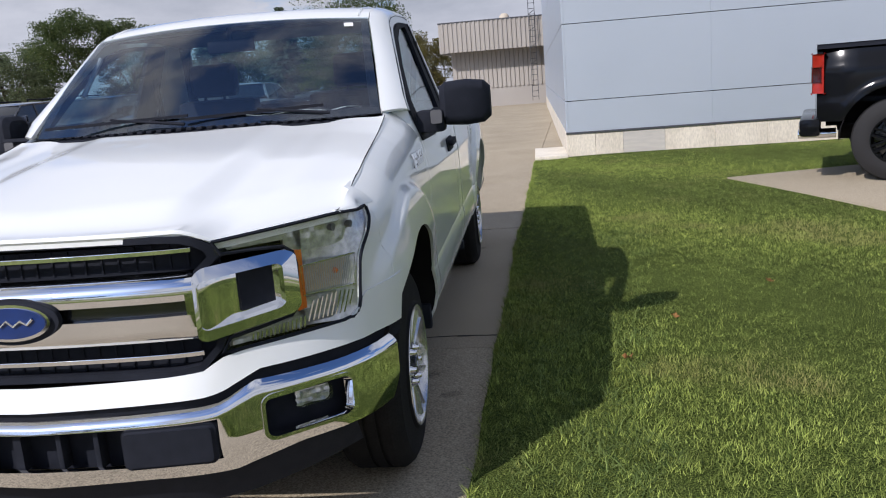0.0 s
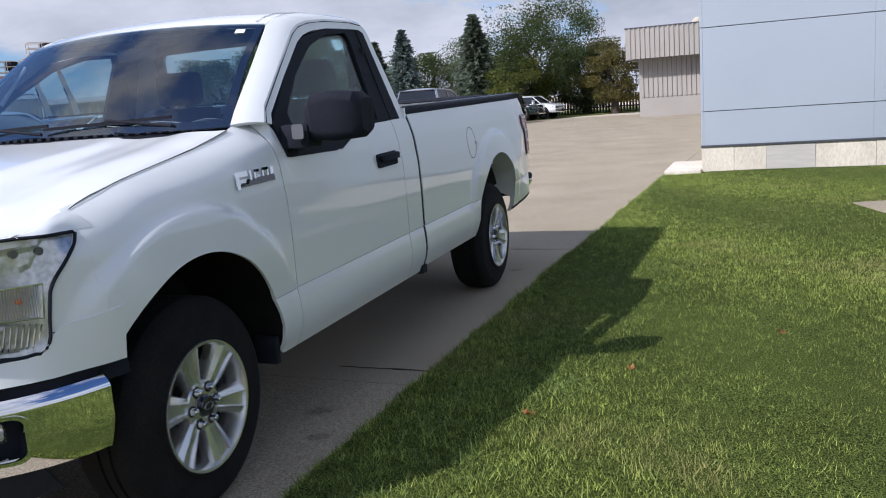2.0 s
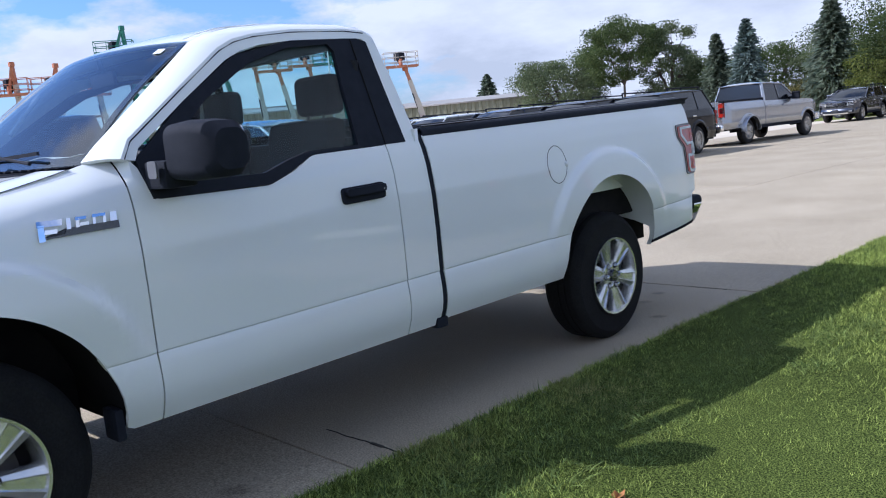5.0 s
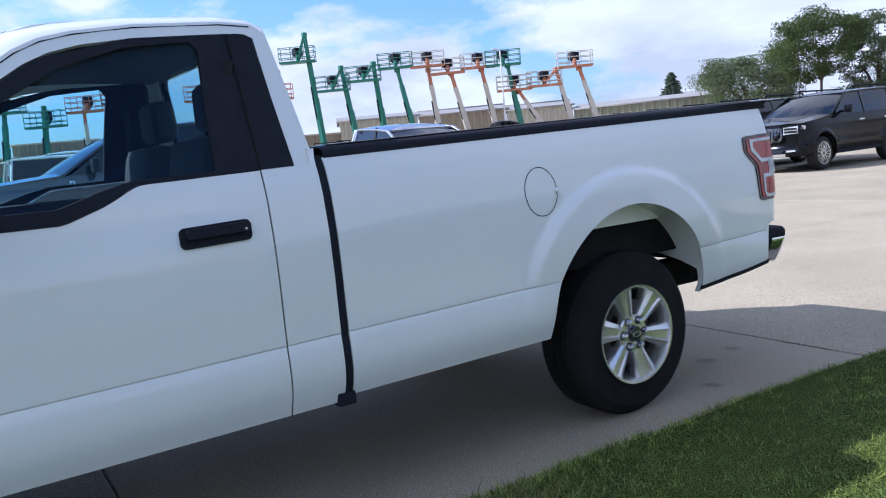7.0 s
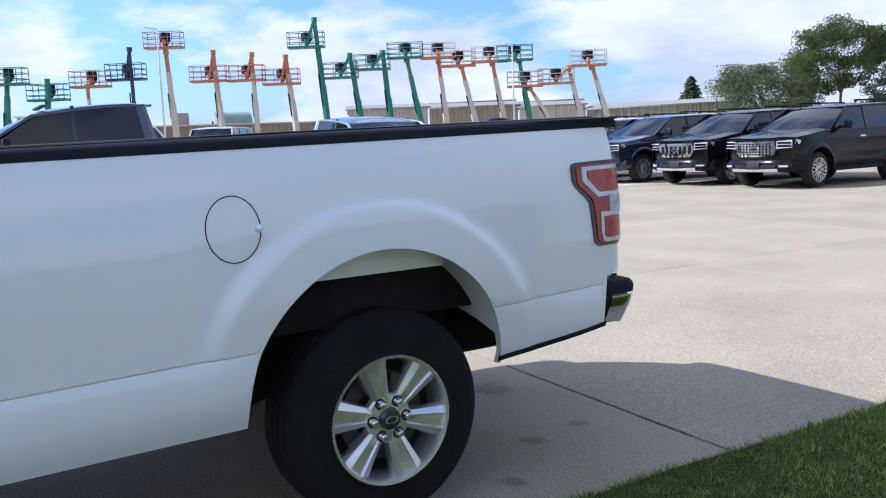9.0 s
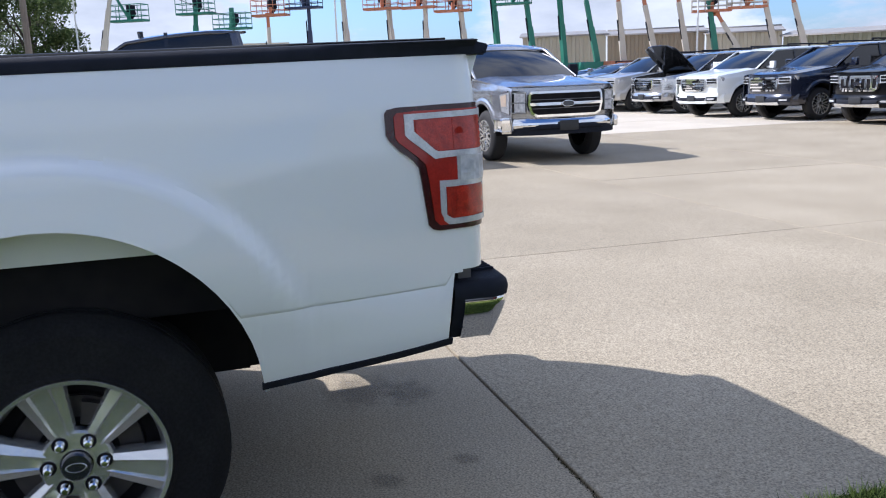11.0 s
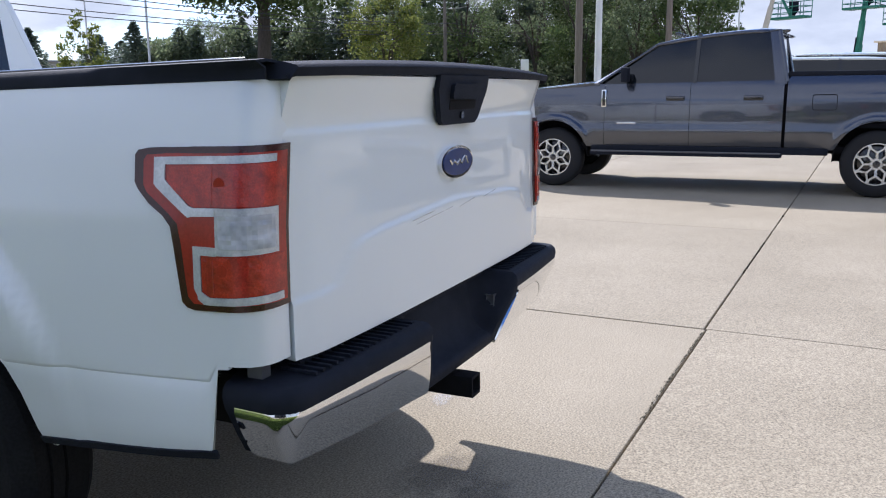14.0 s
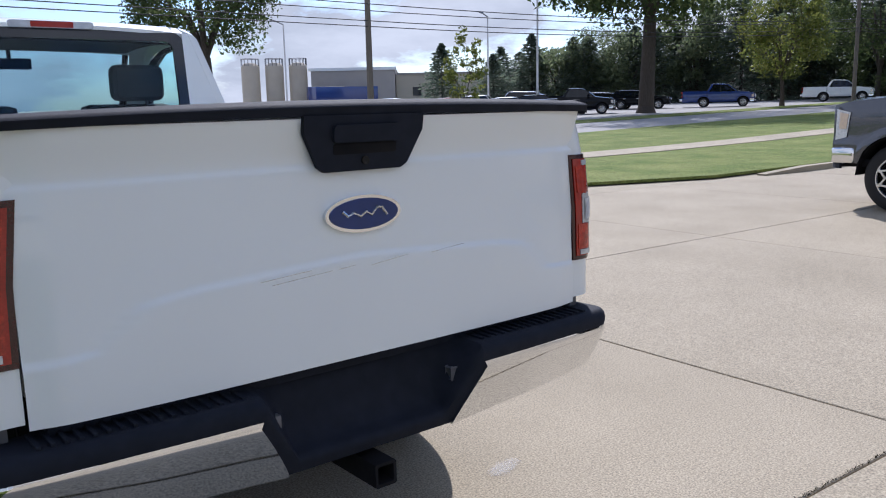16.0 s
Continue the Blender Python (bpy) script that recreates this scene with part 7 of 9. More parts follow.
    bz = lambda u, v: Vector((u * w * 0.975, -0.06 + 0.30 * abs(u) ** 4 + 0.05 * (2 * v - 1) ** 2, low + (nose_z + 0.06 - low) * v))
    part("front_bumper", grid(bm, bz, lin(-1, 1, 25), lin(0, 1, 7)), trim if kind == "pickup" else mat, t, thick=0.03)
    bm = bmesh.new()
    wide = (lambda v: 0.64 - 0.16 * v) if pick else (lambda v: 0.50 + 0.06 * v)
    grid(bm, lambda u, v: Vector((u * wide(v), -0.078 + 0.3 * abs(u * wide(v) / w) ** 4 + 0.05 * (2 * v - 1) ** 2 * 0.5, low + 0.03 + (nose_z - 0.07 - low) * v)), lin(-1, 1, 19), lin(0, 1, 4))
    part("bumper_intake", bm, M_BLACK, t, thick=0.012)
    if not pick:
        bm = bmesh.new()
        grid(bm, lambda x, v: Vector((x, -0.085 + 0.3 * abs(x / w) ** 4 + 0.02 * v, low - 0.01 + 0.055 * (1 - v) * (1 + 0.6 * abs(x)))), lin(-0.60, 0.60, 15), [0, 1])
        part("skid_plate", bm, M_ALLOY if bars != 5 else mat, t, thick=0.02)
    if kind == "pickup":
        for s in (1, -1):
            bm = bmesh.new()
            box(bm, s * w * 0.90, s * w * 0.985, 0.13, y1 - ar - 0.03, low + 0.02, nose_z + 0.05, 0.035, 3)
            part("bumper_end", bm, trim, t)
            bm = bmesh.new()
            lx = lambda y, z, d: Vector((s * (sx(y, z) + 0.004 + d), y, z))
            prism(bm, [(0.14, gz0 + 0.06), (0.30, gz0 + 0.10), (0.34, gz1 - 0.04), (0.14, gz1)], lx, 0.008)
            part("lamp_wrap", bm, M_FACET, t)
            bm = bmesh.new()
            prism(bm, [(0.19, zc - 0.02), (0.29, zc - 0.02), (0.31, gz1 - 0.06), (0.19, gz1 - 0.04)], lx, 0.014)
            part("side_marker", bm, M_TURNLAMP, t, "pale amber side marker")
        bm = bmesh.new()
        grid(bm, lambda u, v: Vector((u * w * 0.95, -0.066 + 0.30 * abs(u) ** 4, low - 0.05 + 0.13 * v)), lin(-1, 1, 25), [0, 1])
        part("lower_valance", bm, M_BLACK, t, thick=0.03)
    if plate:
        bm = bmesh.new()
        box(bm, -0.16, 0.16, -0.095, -0.075, nose_z - 0.13, nose_z + 0.02, 0.005)
        part("plate_holder", bm, M_PLATE, t)
    # windshield and roof
    bm = bmesh.new()
    part("windshield", grid(bm, lambda u, v: Vector((u * (w * 0.91 + (wr - w * 0.91) * v) * 0.985, cowl - 0.16 + 0.16 * u * u + (roof0 - cowl + 0.06) * v, belt + 0.03 + (H - 0.10 - drop - belt) * v + 0.025 * math.sin(3.14 * v))), lin(-1, 1, 13), lin(0, 1, 8)), M_DARKGLASS, t, thick=0.01)
    bm = bmesh.new()
    part("roof", grid(bm, lambda u, v: Vector((u * (wr + 0.02), roof0 - 0.10 + 0.08 * u * u + (roof1 - roof0 + 0.16) * v, H - 0.06 - drop * (1 - v) ** 2 + 0.06 * (1 - abs(u) ** 3) * math.sin(min(1, max(0, v * 5, )) * 1.57) * math.sin(min(1, (1 - v) * 6) * 1.57))), lin(-1, 1, 17), lin(0, 1, 16)), mat, t, thick=0.03)
    ge = tail if not bed else bed - 0.03
    bm = bmesh.new()
    part("rear_glass", grid(bm, lambda u, v: Vector((u * (w * 0.90 + (wr - w * 0.90) * v), ge + (roof1 + 0.03 - ge) * v, belt + (H - 0.05 - belt) * v)), lin(-1, 1, 9), lin(0, 1, 5)), M_DARKGLASS, t, thick=0.01)
    # tail
    bt = top(L) + (0.06 if bed else 0.0)
    bm = bmesh.new()
    part("tailgate", grid(bm, lambda u, v: Vector((u * w * 0.90, L - 0.03 - 0.03 * u * u - 0.02 * v, 0.62 + (bt - 0.62) * v)), lin(-1, 1, 13), lin(0, 1, 8)), mat, t, thick=0.04)
    for s in (1, -1):
        bm = bmesh.new()
        box(bm, s * w * 0.83, s * (sx(L - 0.12, 1.0) + 0.008), L - 0.13, L - 0.012, bt - 0.50, bt - 0.08, 0.02)
        tl = part("tail_lamp", bm, M_RED, t, "red tail lamp")
        bm = bmesh.new()
        box(bm, s * w * 0.86, s * (sx(L - 0.12, 1.0) + 0.012), L - 0.10, L - 0.006, bt - 0.38, bt - 0.22, 0.012)
        part("reversing_lens", bm, M_REDDARK, tl)
    bm = bmesh.new()
    box(bm, -w * 0.95, w * 0.95, L - 0.10, L + 0.12, 0.50, 0.70, 0.05)
    part("rear_bumper", bm, trim if kind == "pickup" else mat, t)
    if bed:
        bm = bmesh.new()
        box(bm, -w * 0.925, w * 0.925, bed - 0.06, bed + 0.02, sill + 0.04, belt - 0.03)
        part("bed_gap", bm, M_DARK, t)
        bm = bmesh.new()
        box(bm, -w * 0.80, w * 0.80, bed + 0.02, L - 0.06, 0.85, 0.90)
        box(bm, -w * 0.90, w * 0.90, bed - 0.0, bed + 0.04, 0.85, bt - 0.02)
        part("bed_floor", bm, M_BLACK, t)
        for s in (1, -1):
            bm = bmesh.new()
            box(bm, s * w * 0.80, s * (w * 0.925), bed + 0.01, L - 0.06, bt - 0.03, bt + 0.02, 0.01)
            part("rail_cap", bm, M_BLACK, t)
    bm = bmesh.new()
    box(bm, -w * 0.85, w * 0.85, 0.2, L - 0.15, sill - 0.05, 0.62)
    box(bm, -w * 0.80, w * 0.80, cowl, (bed or L) - 0.1, 0.6, belt - 0.05)
    part("underbody", bm, M_DARK, t)
    return t


PICK = dict(kind="pickup", category="truck")
grey = vehicle("crew_cab_pickup", "dark grey crew-cab pickup with chrome bumpers and tinted windows", mat=M_GREYPAINT, L=6.35, W=2.04, H=2.15, belt=1.43, hood=1.33, y1=0.95, y2=5.09, r=0.415, cowl=1.56, roof0=2.42, roof1=3.86, drop=0.13, handles=False, bed=4.02, sill=0.58, nose_z=0.72,
               rim=0.262, spokes="fork", **PICK)
grey.matrix_basis = pose(-10.28, 2.21, 0)


def letters(body, size, m, mat, parent, depth=0.004):
    c = bpy.data.curves.new("lettering", "FONT")
    c.body, c.size, c.extrude, c.align_x, c.align_y = body, size, depth, "CENTER", "CENTER"
    c.materials.append(mat)
    ob = new("lettering", c)
    ob.parent = parent
    ob.matrix_basis = m
    return tagged(ob, "raised silver lettering on the bedside")


letters("4X4", 0.17, pose(1.005, 5.86, 1.31, 84, 0, 90), M_ALLOY_DARK, grey)
bm = bmesh.new()
box(bm, 1.0, 1.012, 1.64, 1.71, 1.12, 1.36, 0.012)
fv = part("fender_vent", bm, M_CHROME, grey, "chrome framed fender vent")
bm = bmesh.new()
box(bm, 1.008, 1.016, 1.655, 1.695, 1.14, 1.34, 0.004)
part("vent_insert", bm, M_GLOSSBLACK, fv)
for s in (1, -1):
    bm = bmesh.new()
    box(bm, s * 0.93, s * 1.06, 1.5, 4.0, 0.47, 0.53, 0.02)
    board = part("running_board", bm, M_BLACK, grey)
    bm = bmesh.new()
    box(bm, s * 1.045, s * 1.064, 1.52, 3.98, 0.515, 0.537, 0.006)
    part("board_strip", bm, M_ALLOY_DARK, board)
    # door handles, fuel door seam and script plate
    for a, b in ((1.94, 2.82), (2.92, 3.80)):
        bm = bmesh.new()
        box(bm, s * 1.012, s * 1.030, b - 0.30, b - 0.06, 1.205, 1.265, 0.008)
        hp = part("handle_plate", bm, M_GLOSSBLACK, grey)
        bm = bmesh.new()
        box(bm, s * 1.028, s * 1.048, b - 0.29, b - 0.07, 1.238, 1.258, 0.006)
        part("handle_bar", bm, M_ALLOY_DARK, hp)
    bm = bmesh.new()
    tube(bm, [Vector((s * 1.0055, y, z)) for y, z in rounded(4.32, 4.60, 1.08, 1.27, 0.03)], 0.004, closed=True)
    part("fuel_door_seam", bm, M_DARK, grey)
    bm = bmesh.new()
    box(bm, s * 1.004, s * 1.012, 1.86, 2.12, 0.895, 0.918, 0.002)
    part("door_plate", bm, M_ALLOY, grey, "small silver script plate")
for k in range(5):
    bm = bmesh.new()
    box(bm, -0.5 + 0.24 * k, -0.42 + 0.24 * k, 2.52, 2.60, 2.085, 2.12, 0.01)
    part("roof_marker", bm, M_GLOSSBLACK, grey)

silver = vehicle("crew_cab_pickup", "silver crew-cab pickup with chrome grille and bumper", mat=M_SILVER, L=5.9, W=2.02, H=1.94, belt=1.28, hood=1.17, y1=0.95, y2=4.64, r=0.40, cowl=1.42, roof0=2.30, roof1=3.60, bed=3.80, sill=0.50, nose_z=0.62, bars=2, rim=0.25, fill=0.05, bar_mat=M_ALLOY_DARK, rim_w=0.035, drop=0.10, **PICK)
silver.matrix_basis = pose(-8.52, 10.83, 0, 0, 0, 91)
for s in (1, -1):
    bm = bmesh.new()
    rod(bm, (s * 1.02, 1.5, 0.42), (s * 1.02, 3.7, 0.42), 0.05, seg=10)
    part("side_step", bm, M_BLACK, silver)

black = vehicle("lifted_pickup", "black pickup on large tyres parked on the concrete pad", mat=M_BLACKPAINT, L=5.46, W=2.06, H=2.02, belt=1.37, hood=1.28, y1=0.95, y2=4.62, r=0.44, cowl=1.6, roof0=2.2, roof1=3.6, bed=3.8, sill=0.66, nose_z=0.75, rim=0.26, drop=0.1, trim=M_BLACKPAINT, rim_mat=M_BLACKPAINT, fender_r=0.12, **PICK)
a = radians(72)
lx, ly = -0.99, 4.62
black.matrix_basis = pose(5.24 - (lx * math.cos(a) - ly * math.sin(a)), 7.25 - (lx * math.sin(a) + ly * math.cos(a)), 0.05, 0, 0, 72)
bm = bmesh.new()
for q in (0.0, 0.11):
    rod(bm, (-0.55 + q, 5.2, 0.50), (-0.55 + q, 5.60, 0.50), 0.05, seg=16, caps=False)
part("exhaust_tip", bm, M_CHROME, black, "twin chrome exhaust tips", thick=0.006)

dually = vehicle("dual_wheel_pickup", "silver dual-rear-wheel crew-cab pickup parked in the yard", mat=M_SILVER, L=6.7, W=2.04, H=2.06, belt=1.36, hood=1.28, y1=0.95, y2=5.1, r=0.41, cowl=1.62, roof0=2.5, roof1=3.84, bed=4.02, sill=0.55, nose_z=0.72, **PICK)
dually.matrix_basis = pose(-9.15, 33.0, 0, 0, 0, 175)
for s in (1, -1):
    bm = bmesh.new()
    grid(bm, lambda a, v: Vector((s * (1.0 + 0.17 * math.sin(v * 1.57)), 5.1 + (0.53 - 0.03 * v) * math.cos(a), 0.42 + (0.53 - 0.03 * v) * math.sin(a))), lin(0, math.pi, 16), lin(0, 1, 5))
    part("wide_fender", bm, M_SILVER, dually, thick=0.02)

SUV = dict(kind="suv", category="car", group="row of parked cars", rail=M_BLACK)
suvs = [(-28.2, M_NAVY, "dark blue sedan-like car in the row of parked cars", dict(H=1.55, belt=1.0, hood=0.95, L=4.9, rail=None)),
        (-25.4, M_SILVER, "silver sport utility vehicle in the row of parked cars", dict(H=1.72)),
        (-23.05, M_BEIGE, "beige sport utility vehicle with chrome grille", dict(bars=3)),
        (-20.5, M_SILVER, "silver sport utility vehicle with its hood raised", dict(hood_open=True)),
        (-17.3, M_WHITE, "white sport utility vehicle with wide chrome grille", dict(bars=5)),
        (-14.65, M_NAVY, "dark blue sport utility vehicle with chrome bars", dict(bars=3)),
        (-11.65, M_BLACKPAINT, "black sport utility vehicle with a slotted grille", dict(grille="slots", L=5.5)),
        (-9.05, M_BLACKPAINT, "black sport utility vehicle with a chrome mesh grille", dict(grille="mesh", L=5.4))]
for x, m, lab, extra in suvs:
    o = dict(L=5.3, W=2.02, H=1.92, belt=1.28, hood=1.16, y1=0.95, y2=4.05, r=0.40, cowl=1.38, roof0=2.3, roof1=4.75, tail=5.1, nose_z=0.60, rim=0.27)
    o.update(SUV)
    o.update(extra)
    v = vehicle("parked_suv", lab, mat=m, **o)
    v.matrix_basis = pose(x, 19.55 + 0.2 * math.sin(x * 3), 0, 0, 0, 2 + 2 * math.sin(x))
VAN = dict(kind="suv", category="van", L=5.6, W=2.02, H=2.25, belt=1.35, hood=1.2, y1=0.95, y2=4.4, r=0.36, cowl=1.1, roof0=1.75, roof1=5.45, tail=5.55, nose_z=0.6, handles=False, group="vans in the yard")
far_cars = [("parked_suv", M_GREYPAINT, -11.25, 43.5, -3, dict(SUV, L=4.6, W=1.88, H=1.68, belt=1.12, hood=1.05, roof1=4.2, tail=4.5, y2=3.6), "dark grey sport utility vehicle facing out at the yard edge"),
            ("parked_suv", M_GREENPAINT, -9.9, 51.0, 82, dict(SUV, L=4.6, W=1.85, H=1.50, belt=0.98, hood=0.92, roof1=4.0, tail=4.5, y2=3.6), "dark green sport utility vehicle parked sideways at the yard edge"),
            ("parked_van", M_WHITE, -9.1, 53.2, 82, dict(VAN, H=1.60, belt=1.0, hood=0.88, L=4.9, roof1=4.6, tail=4.8, y2=3.8), "white minivan parked sideways at the yard edge"),
            ("parked_suv", M_NAVY, -15.5, 30.5, 178, dict(SUV, L=5.2, H=1.66, belt=1.14, hood=1.04), "dark blue sport utility vehicle behind the dual-wheel pickup"),
            ("parked_van", M_WHITE, -27.5, 12.0, 60, VAN, "white van parked behind the silver pickup"),
            ("parked_van", M_WHITE, -24.5, 11.2, 180, VAN, "white van parked behind the grey pickup"),
            ("parked_van", M_WHITE, -21.0, 9.8, 180, dict(VAN, H=2.1), "white van parked behind the grey pickup"),
            ("parked_suv", M_BLACKPAINT, -29.5, 15.5, 20, dict(SUV, group="cars far back in the yard"), "black sport utility vehicle far back in the yard"),
            ("parked_suv", M_RED, -33.5, 14.0, 20, dict(SUV, H=1.6, rail=None, group="cars far back in the yard"), "red car far back in the yard")]
for nm, m, x, y, rz, o, lab in far_cars:
    d = dict(L=5.2, W=2.0, H=1.9, belt=1.26, hood=1.14, y1=0.95, y2=4.0, r=0.39, cowl=1.45, roof0=2.2, roof1=4.6, tail=5.0, nose_z=0.6)
    d.update(o)
    v = vehicle(nm, lab, mat=m, **d)
    v.matrix_basis = pose(x, y, rise(x), 0, 0, rz)
lot = [("lot_pickup", M_BLUEPAINT, -60.7, -29.5, 211, dict(PICK, bed=3.7, L=5.7), "dark blue crew-cab pickup in the far lot"),
       ("lot_pickup", M_WHITE, -72.8, -25.7, 204, dict(PICK, bed=3.7, L=5.7), "white crew-cab pickup in the far lot"),
       ("lot_pickup", M_BLACKPAINT, -46.6, -32.1, 222, dict(PICK, bed=3.7, L=5.7), "black pickup in the far lot"),
       ("lot_car", M_SILVER, -57.0, -38.3, 216, dict(SUV, H=1.5, belt=1.0, hood=0.95, rail=None), "silver car in the far lot"),
       ("lot_car", M_BLACKPAINT, -57.0, -34.9, 214, dict(SUV, H=1.6, belt=1.05, hood=1.0, rail=None), "black car in the far lot"),
       ("lot_car", M_SILVER, -47.2, -37.4, 222, dict(SUV, H=1.8), "silver sport utility vehicle in the far lot")]
for nm, m, x, y, rz, o, lab in lot:
    d = dict(L=5.0, W=1.95, H=1.88, belt=1.22, hood=1.1, y1=0.95, y2=3.95, r=0.38, cowl=1.45, roof0=2.15, roof1=3.3 if "bed" in o else 4.3, tail=4.8, nose_z=0.6)
    d.update(o)
    d["group"] = "cars in the far lot"
    v = vehicle(nm, lab, mat=m, **d)
    v.matrix_basis = pose(x, y, rise(x), 0, 0, rz)
# a row of cars seen over the tailgate
for k in range(11):
    x, y = -27.0 - 2.6 * k * 0.45 - 0.0, -47.0 + 0.9 * k
    v = vehicle("lot_car", ("white", "grey", "black", "red")[k % 4] + " car in a row in the far lot", mat=(M_WHITE, M_SILVER, M_BLACKPAINT, M_RED)[k % 4], kind="suv", category="car", group="row of cars in the far lot", L=4.7, W=1.85, H=1.5 + 0.1 * (k % 3),
                belt=1.02, hood=0.95, y1=0.9, y2=3.6, r=0.34, cowl=1.4, roof0=2.1, roof1=3.7, tail=4.3, nose_z=0.55, handles=False)
    v.matrix_basis = pose(-24.5 - 2.55 * k * 0.62, -52.0 + 2.55 * k * 0.55, rise(-24.5 - 2.55 * k * 0.62) , 0, 0, 40)
# ---- boom lifts ----
M_LIFT_O = surface("lift_orange", (0.46, 0.17, 0.08), (0.40, 0.15, 0.075), scale=2, rough=0.5)
M_LIFT_G = surface("lift_green", (0.03, 0.19, 0.13), (0.025, 0.16, 0.11), scale=2, rough=0.5)
M_LIFT_B = surface("lift_blue", (0.02, 0.035, 0.09), (0.02, 0.03, 0.07), scale=2, rough=0.5)
M_LIFT_W = surface("lift_cream", (0.56, 0.52, 0.44), (0.46, 0.42, 0.35), scale=1, rough=0.55)


def boom_lift(colour, basket, top, base, label):
    t = thing("boom_lift", label, "boom lift", "boom lifts in the far yard")
    C = {"orange": M_LIFT_O, "green": M_LIFT_G, "blue": M_LIFT_B, "white": M_LIFT_G}[colour]
    B = {"orange": M_LIFT_W, "green": M_LIFT_G, "blue": M_LIFT_B, "white": M_LIFT_W}[colour]
    b, p, q = Vector(basket), Vector(top), Vector((base[0], base[1], 2.0))
    g = rise(q.x)
    bm = bmesh.new()
    box(bm, q.x - 1.1, q.x + 1.1, q.y - 1.6, q.y + 1.6, g + 0.5, g + 1.0, 0.05)
    part("chassis", bm, C, t)
    for sx in (-1, 1):
        for sy in (-1, 1):
            bm = bmesh.new()
            lathe(bm, [(-0.16, 0.2), (-0.16, 0.44), (0.16, 0.44), (0.16, 0.2), (0.1, 0.0)], (q.x + sx * 1.05, q.y + sy * 1.2, g + 0.45), axis="x", seg=20)
            part("wheel", bm, M_TYRE2, t)
    bm = bmesh.new()
    box(bm, q.x - 0.6, q.x + 0.6, q.y - 1.3, q.y + 1.3, g + 1.0, 2.1, 0.08)
    part("turret", bm, C, t)
    d = p - q
    bm = bmesh.new()
    beam(bm, q, q + d * 0.45, 0.30, 0.36)
    part("boom_base", bm, B, t)
    bm = bmesh.new()
    beam(bm, q + d * 0.30, q + d * 0.78, 0.24, 0.29)
    part("boom_middle", bm, B if colour != "green" else M_LIFT_W if basket[1] % 2 > 1 else M_LIFT_G, t)
    bm = bmesh.new()
    beam(bm, q + d * 0.6, p, 0.19, 0.22)
    beam(bm, p + Vector((0, 0, 0.06)), p - Vector((0, 0, 0.22)), 0.28, 0.3)
    part("boom_tip", bm, C if colour != "white" else M_LIFT_W, t)
    bm = bmesh.new()
    rod(bm, q + d * 0.28 + Vector((0, -0.2, 0)), q + d * 0.55 + Vector((0, -0.2, 0)), 0.05, seg=6)
    part("hose_carrier", bm, M_BLACK, t)
    bm = bmesh.new()
    low = Vector((b.x, b.y, b.z - 0.55))
    beam(bm, p - Vector((0, 0, 0.1)), low + Vector((0, 0, 0.2)), 0.14, 0.16)
    beam(bm, low + Vector((0, 0, 0.0)), low + Vector((0, 0, 0.6)), 0.2, 0.2)
    part("jib", bm, C, t)
    # basket across the view
    ax = Vector((0.55, 0.83, 0)).normalized()
    ay = Vector((-ax.y, ax.x, 0))
    W, D, Hh = 1.22, 0.42, 1.05
    bm = bmesh.new()
    m = Matrix.Translation(low + Vector((0, 0, 0.05))) @ ax.to_track_quat("X", "Z").to_matrix().to_4x4()
    bmesh.ops.create_cube(bm, size=1, matrix=m @ Matrix.Diagonal((2 * W, 2 * D, 0.14, 1)))
    bk = part("basket", bm, C if colour != "white" else M_LIFT_G, t)
    bm = bmesh.new()
    for h in (0.35, 0.70, Hh):
        c = [low + ax * (sx * W) + ay * (sy * D) + Vector((0, 0, h)) for sx, sy in ((-1, -1), (1, -1), (1, 1), (-1, 1))]
        for k in range(4):
            rod(bm, c[k], c[(k + 1) % 4], 0.026, seg=6)
    for sx in (-1, -0.33, 0.33, 1):
        for sy in (-1, 1):
            o = low + ax * (sx * W) + ay * (sy * D)
            rod(bm, o, o + Vector((0, 0, Hh)), 0.024, seg=6)
    part("rail", bm, M_LIFT_W if colour == "orange" and basket[1] > 30 else C, bk)
    bm = bmesh.new()
    bmesh.ops.create_cube(bm, size=1, matrix=Matrix.Translation(low + ay * 0.3 + Vector((0, 0, 0.78))) @ Matrix.Diagonal((0.5, 0.55, 0.55, 1)))
    bmesh.ops.create_cone(bm, cap_ends=True, segments=4, radius1=0.1, radius2=0.36, depth=0.4, matrix=Matrix.Translation(low + ay * 0.3 + Vector((0, 0, 0.4))))
    part("control_box", bm, M_BLACK, bk)
    return t


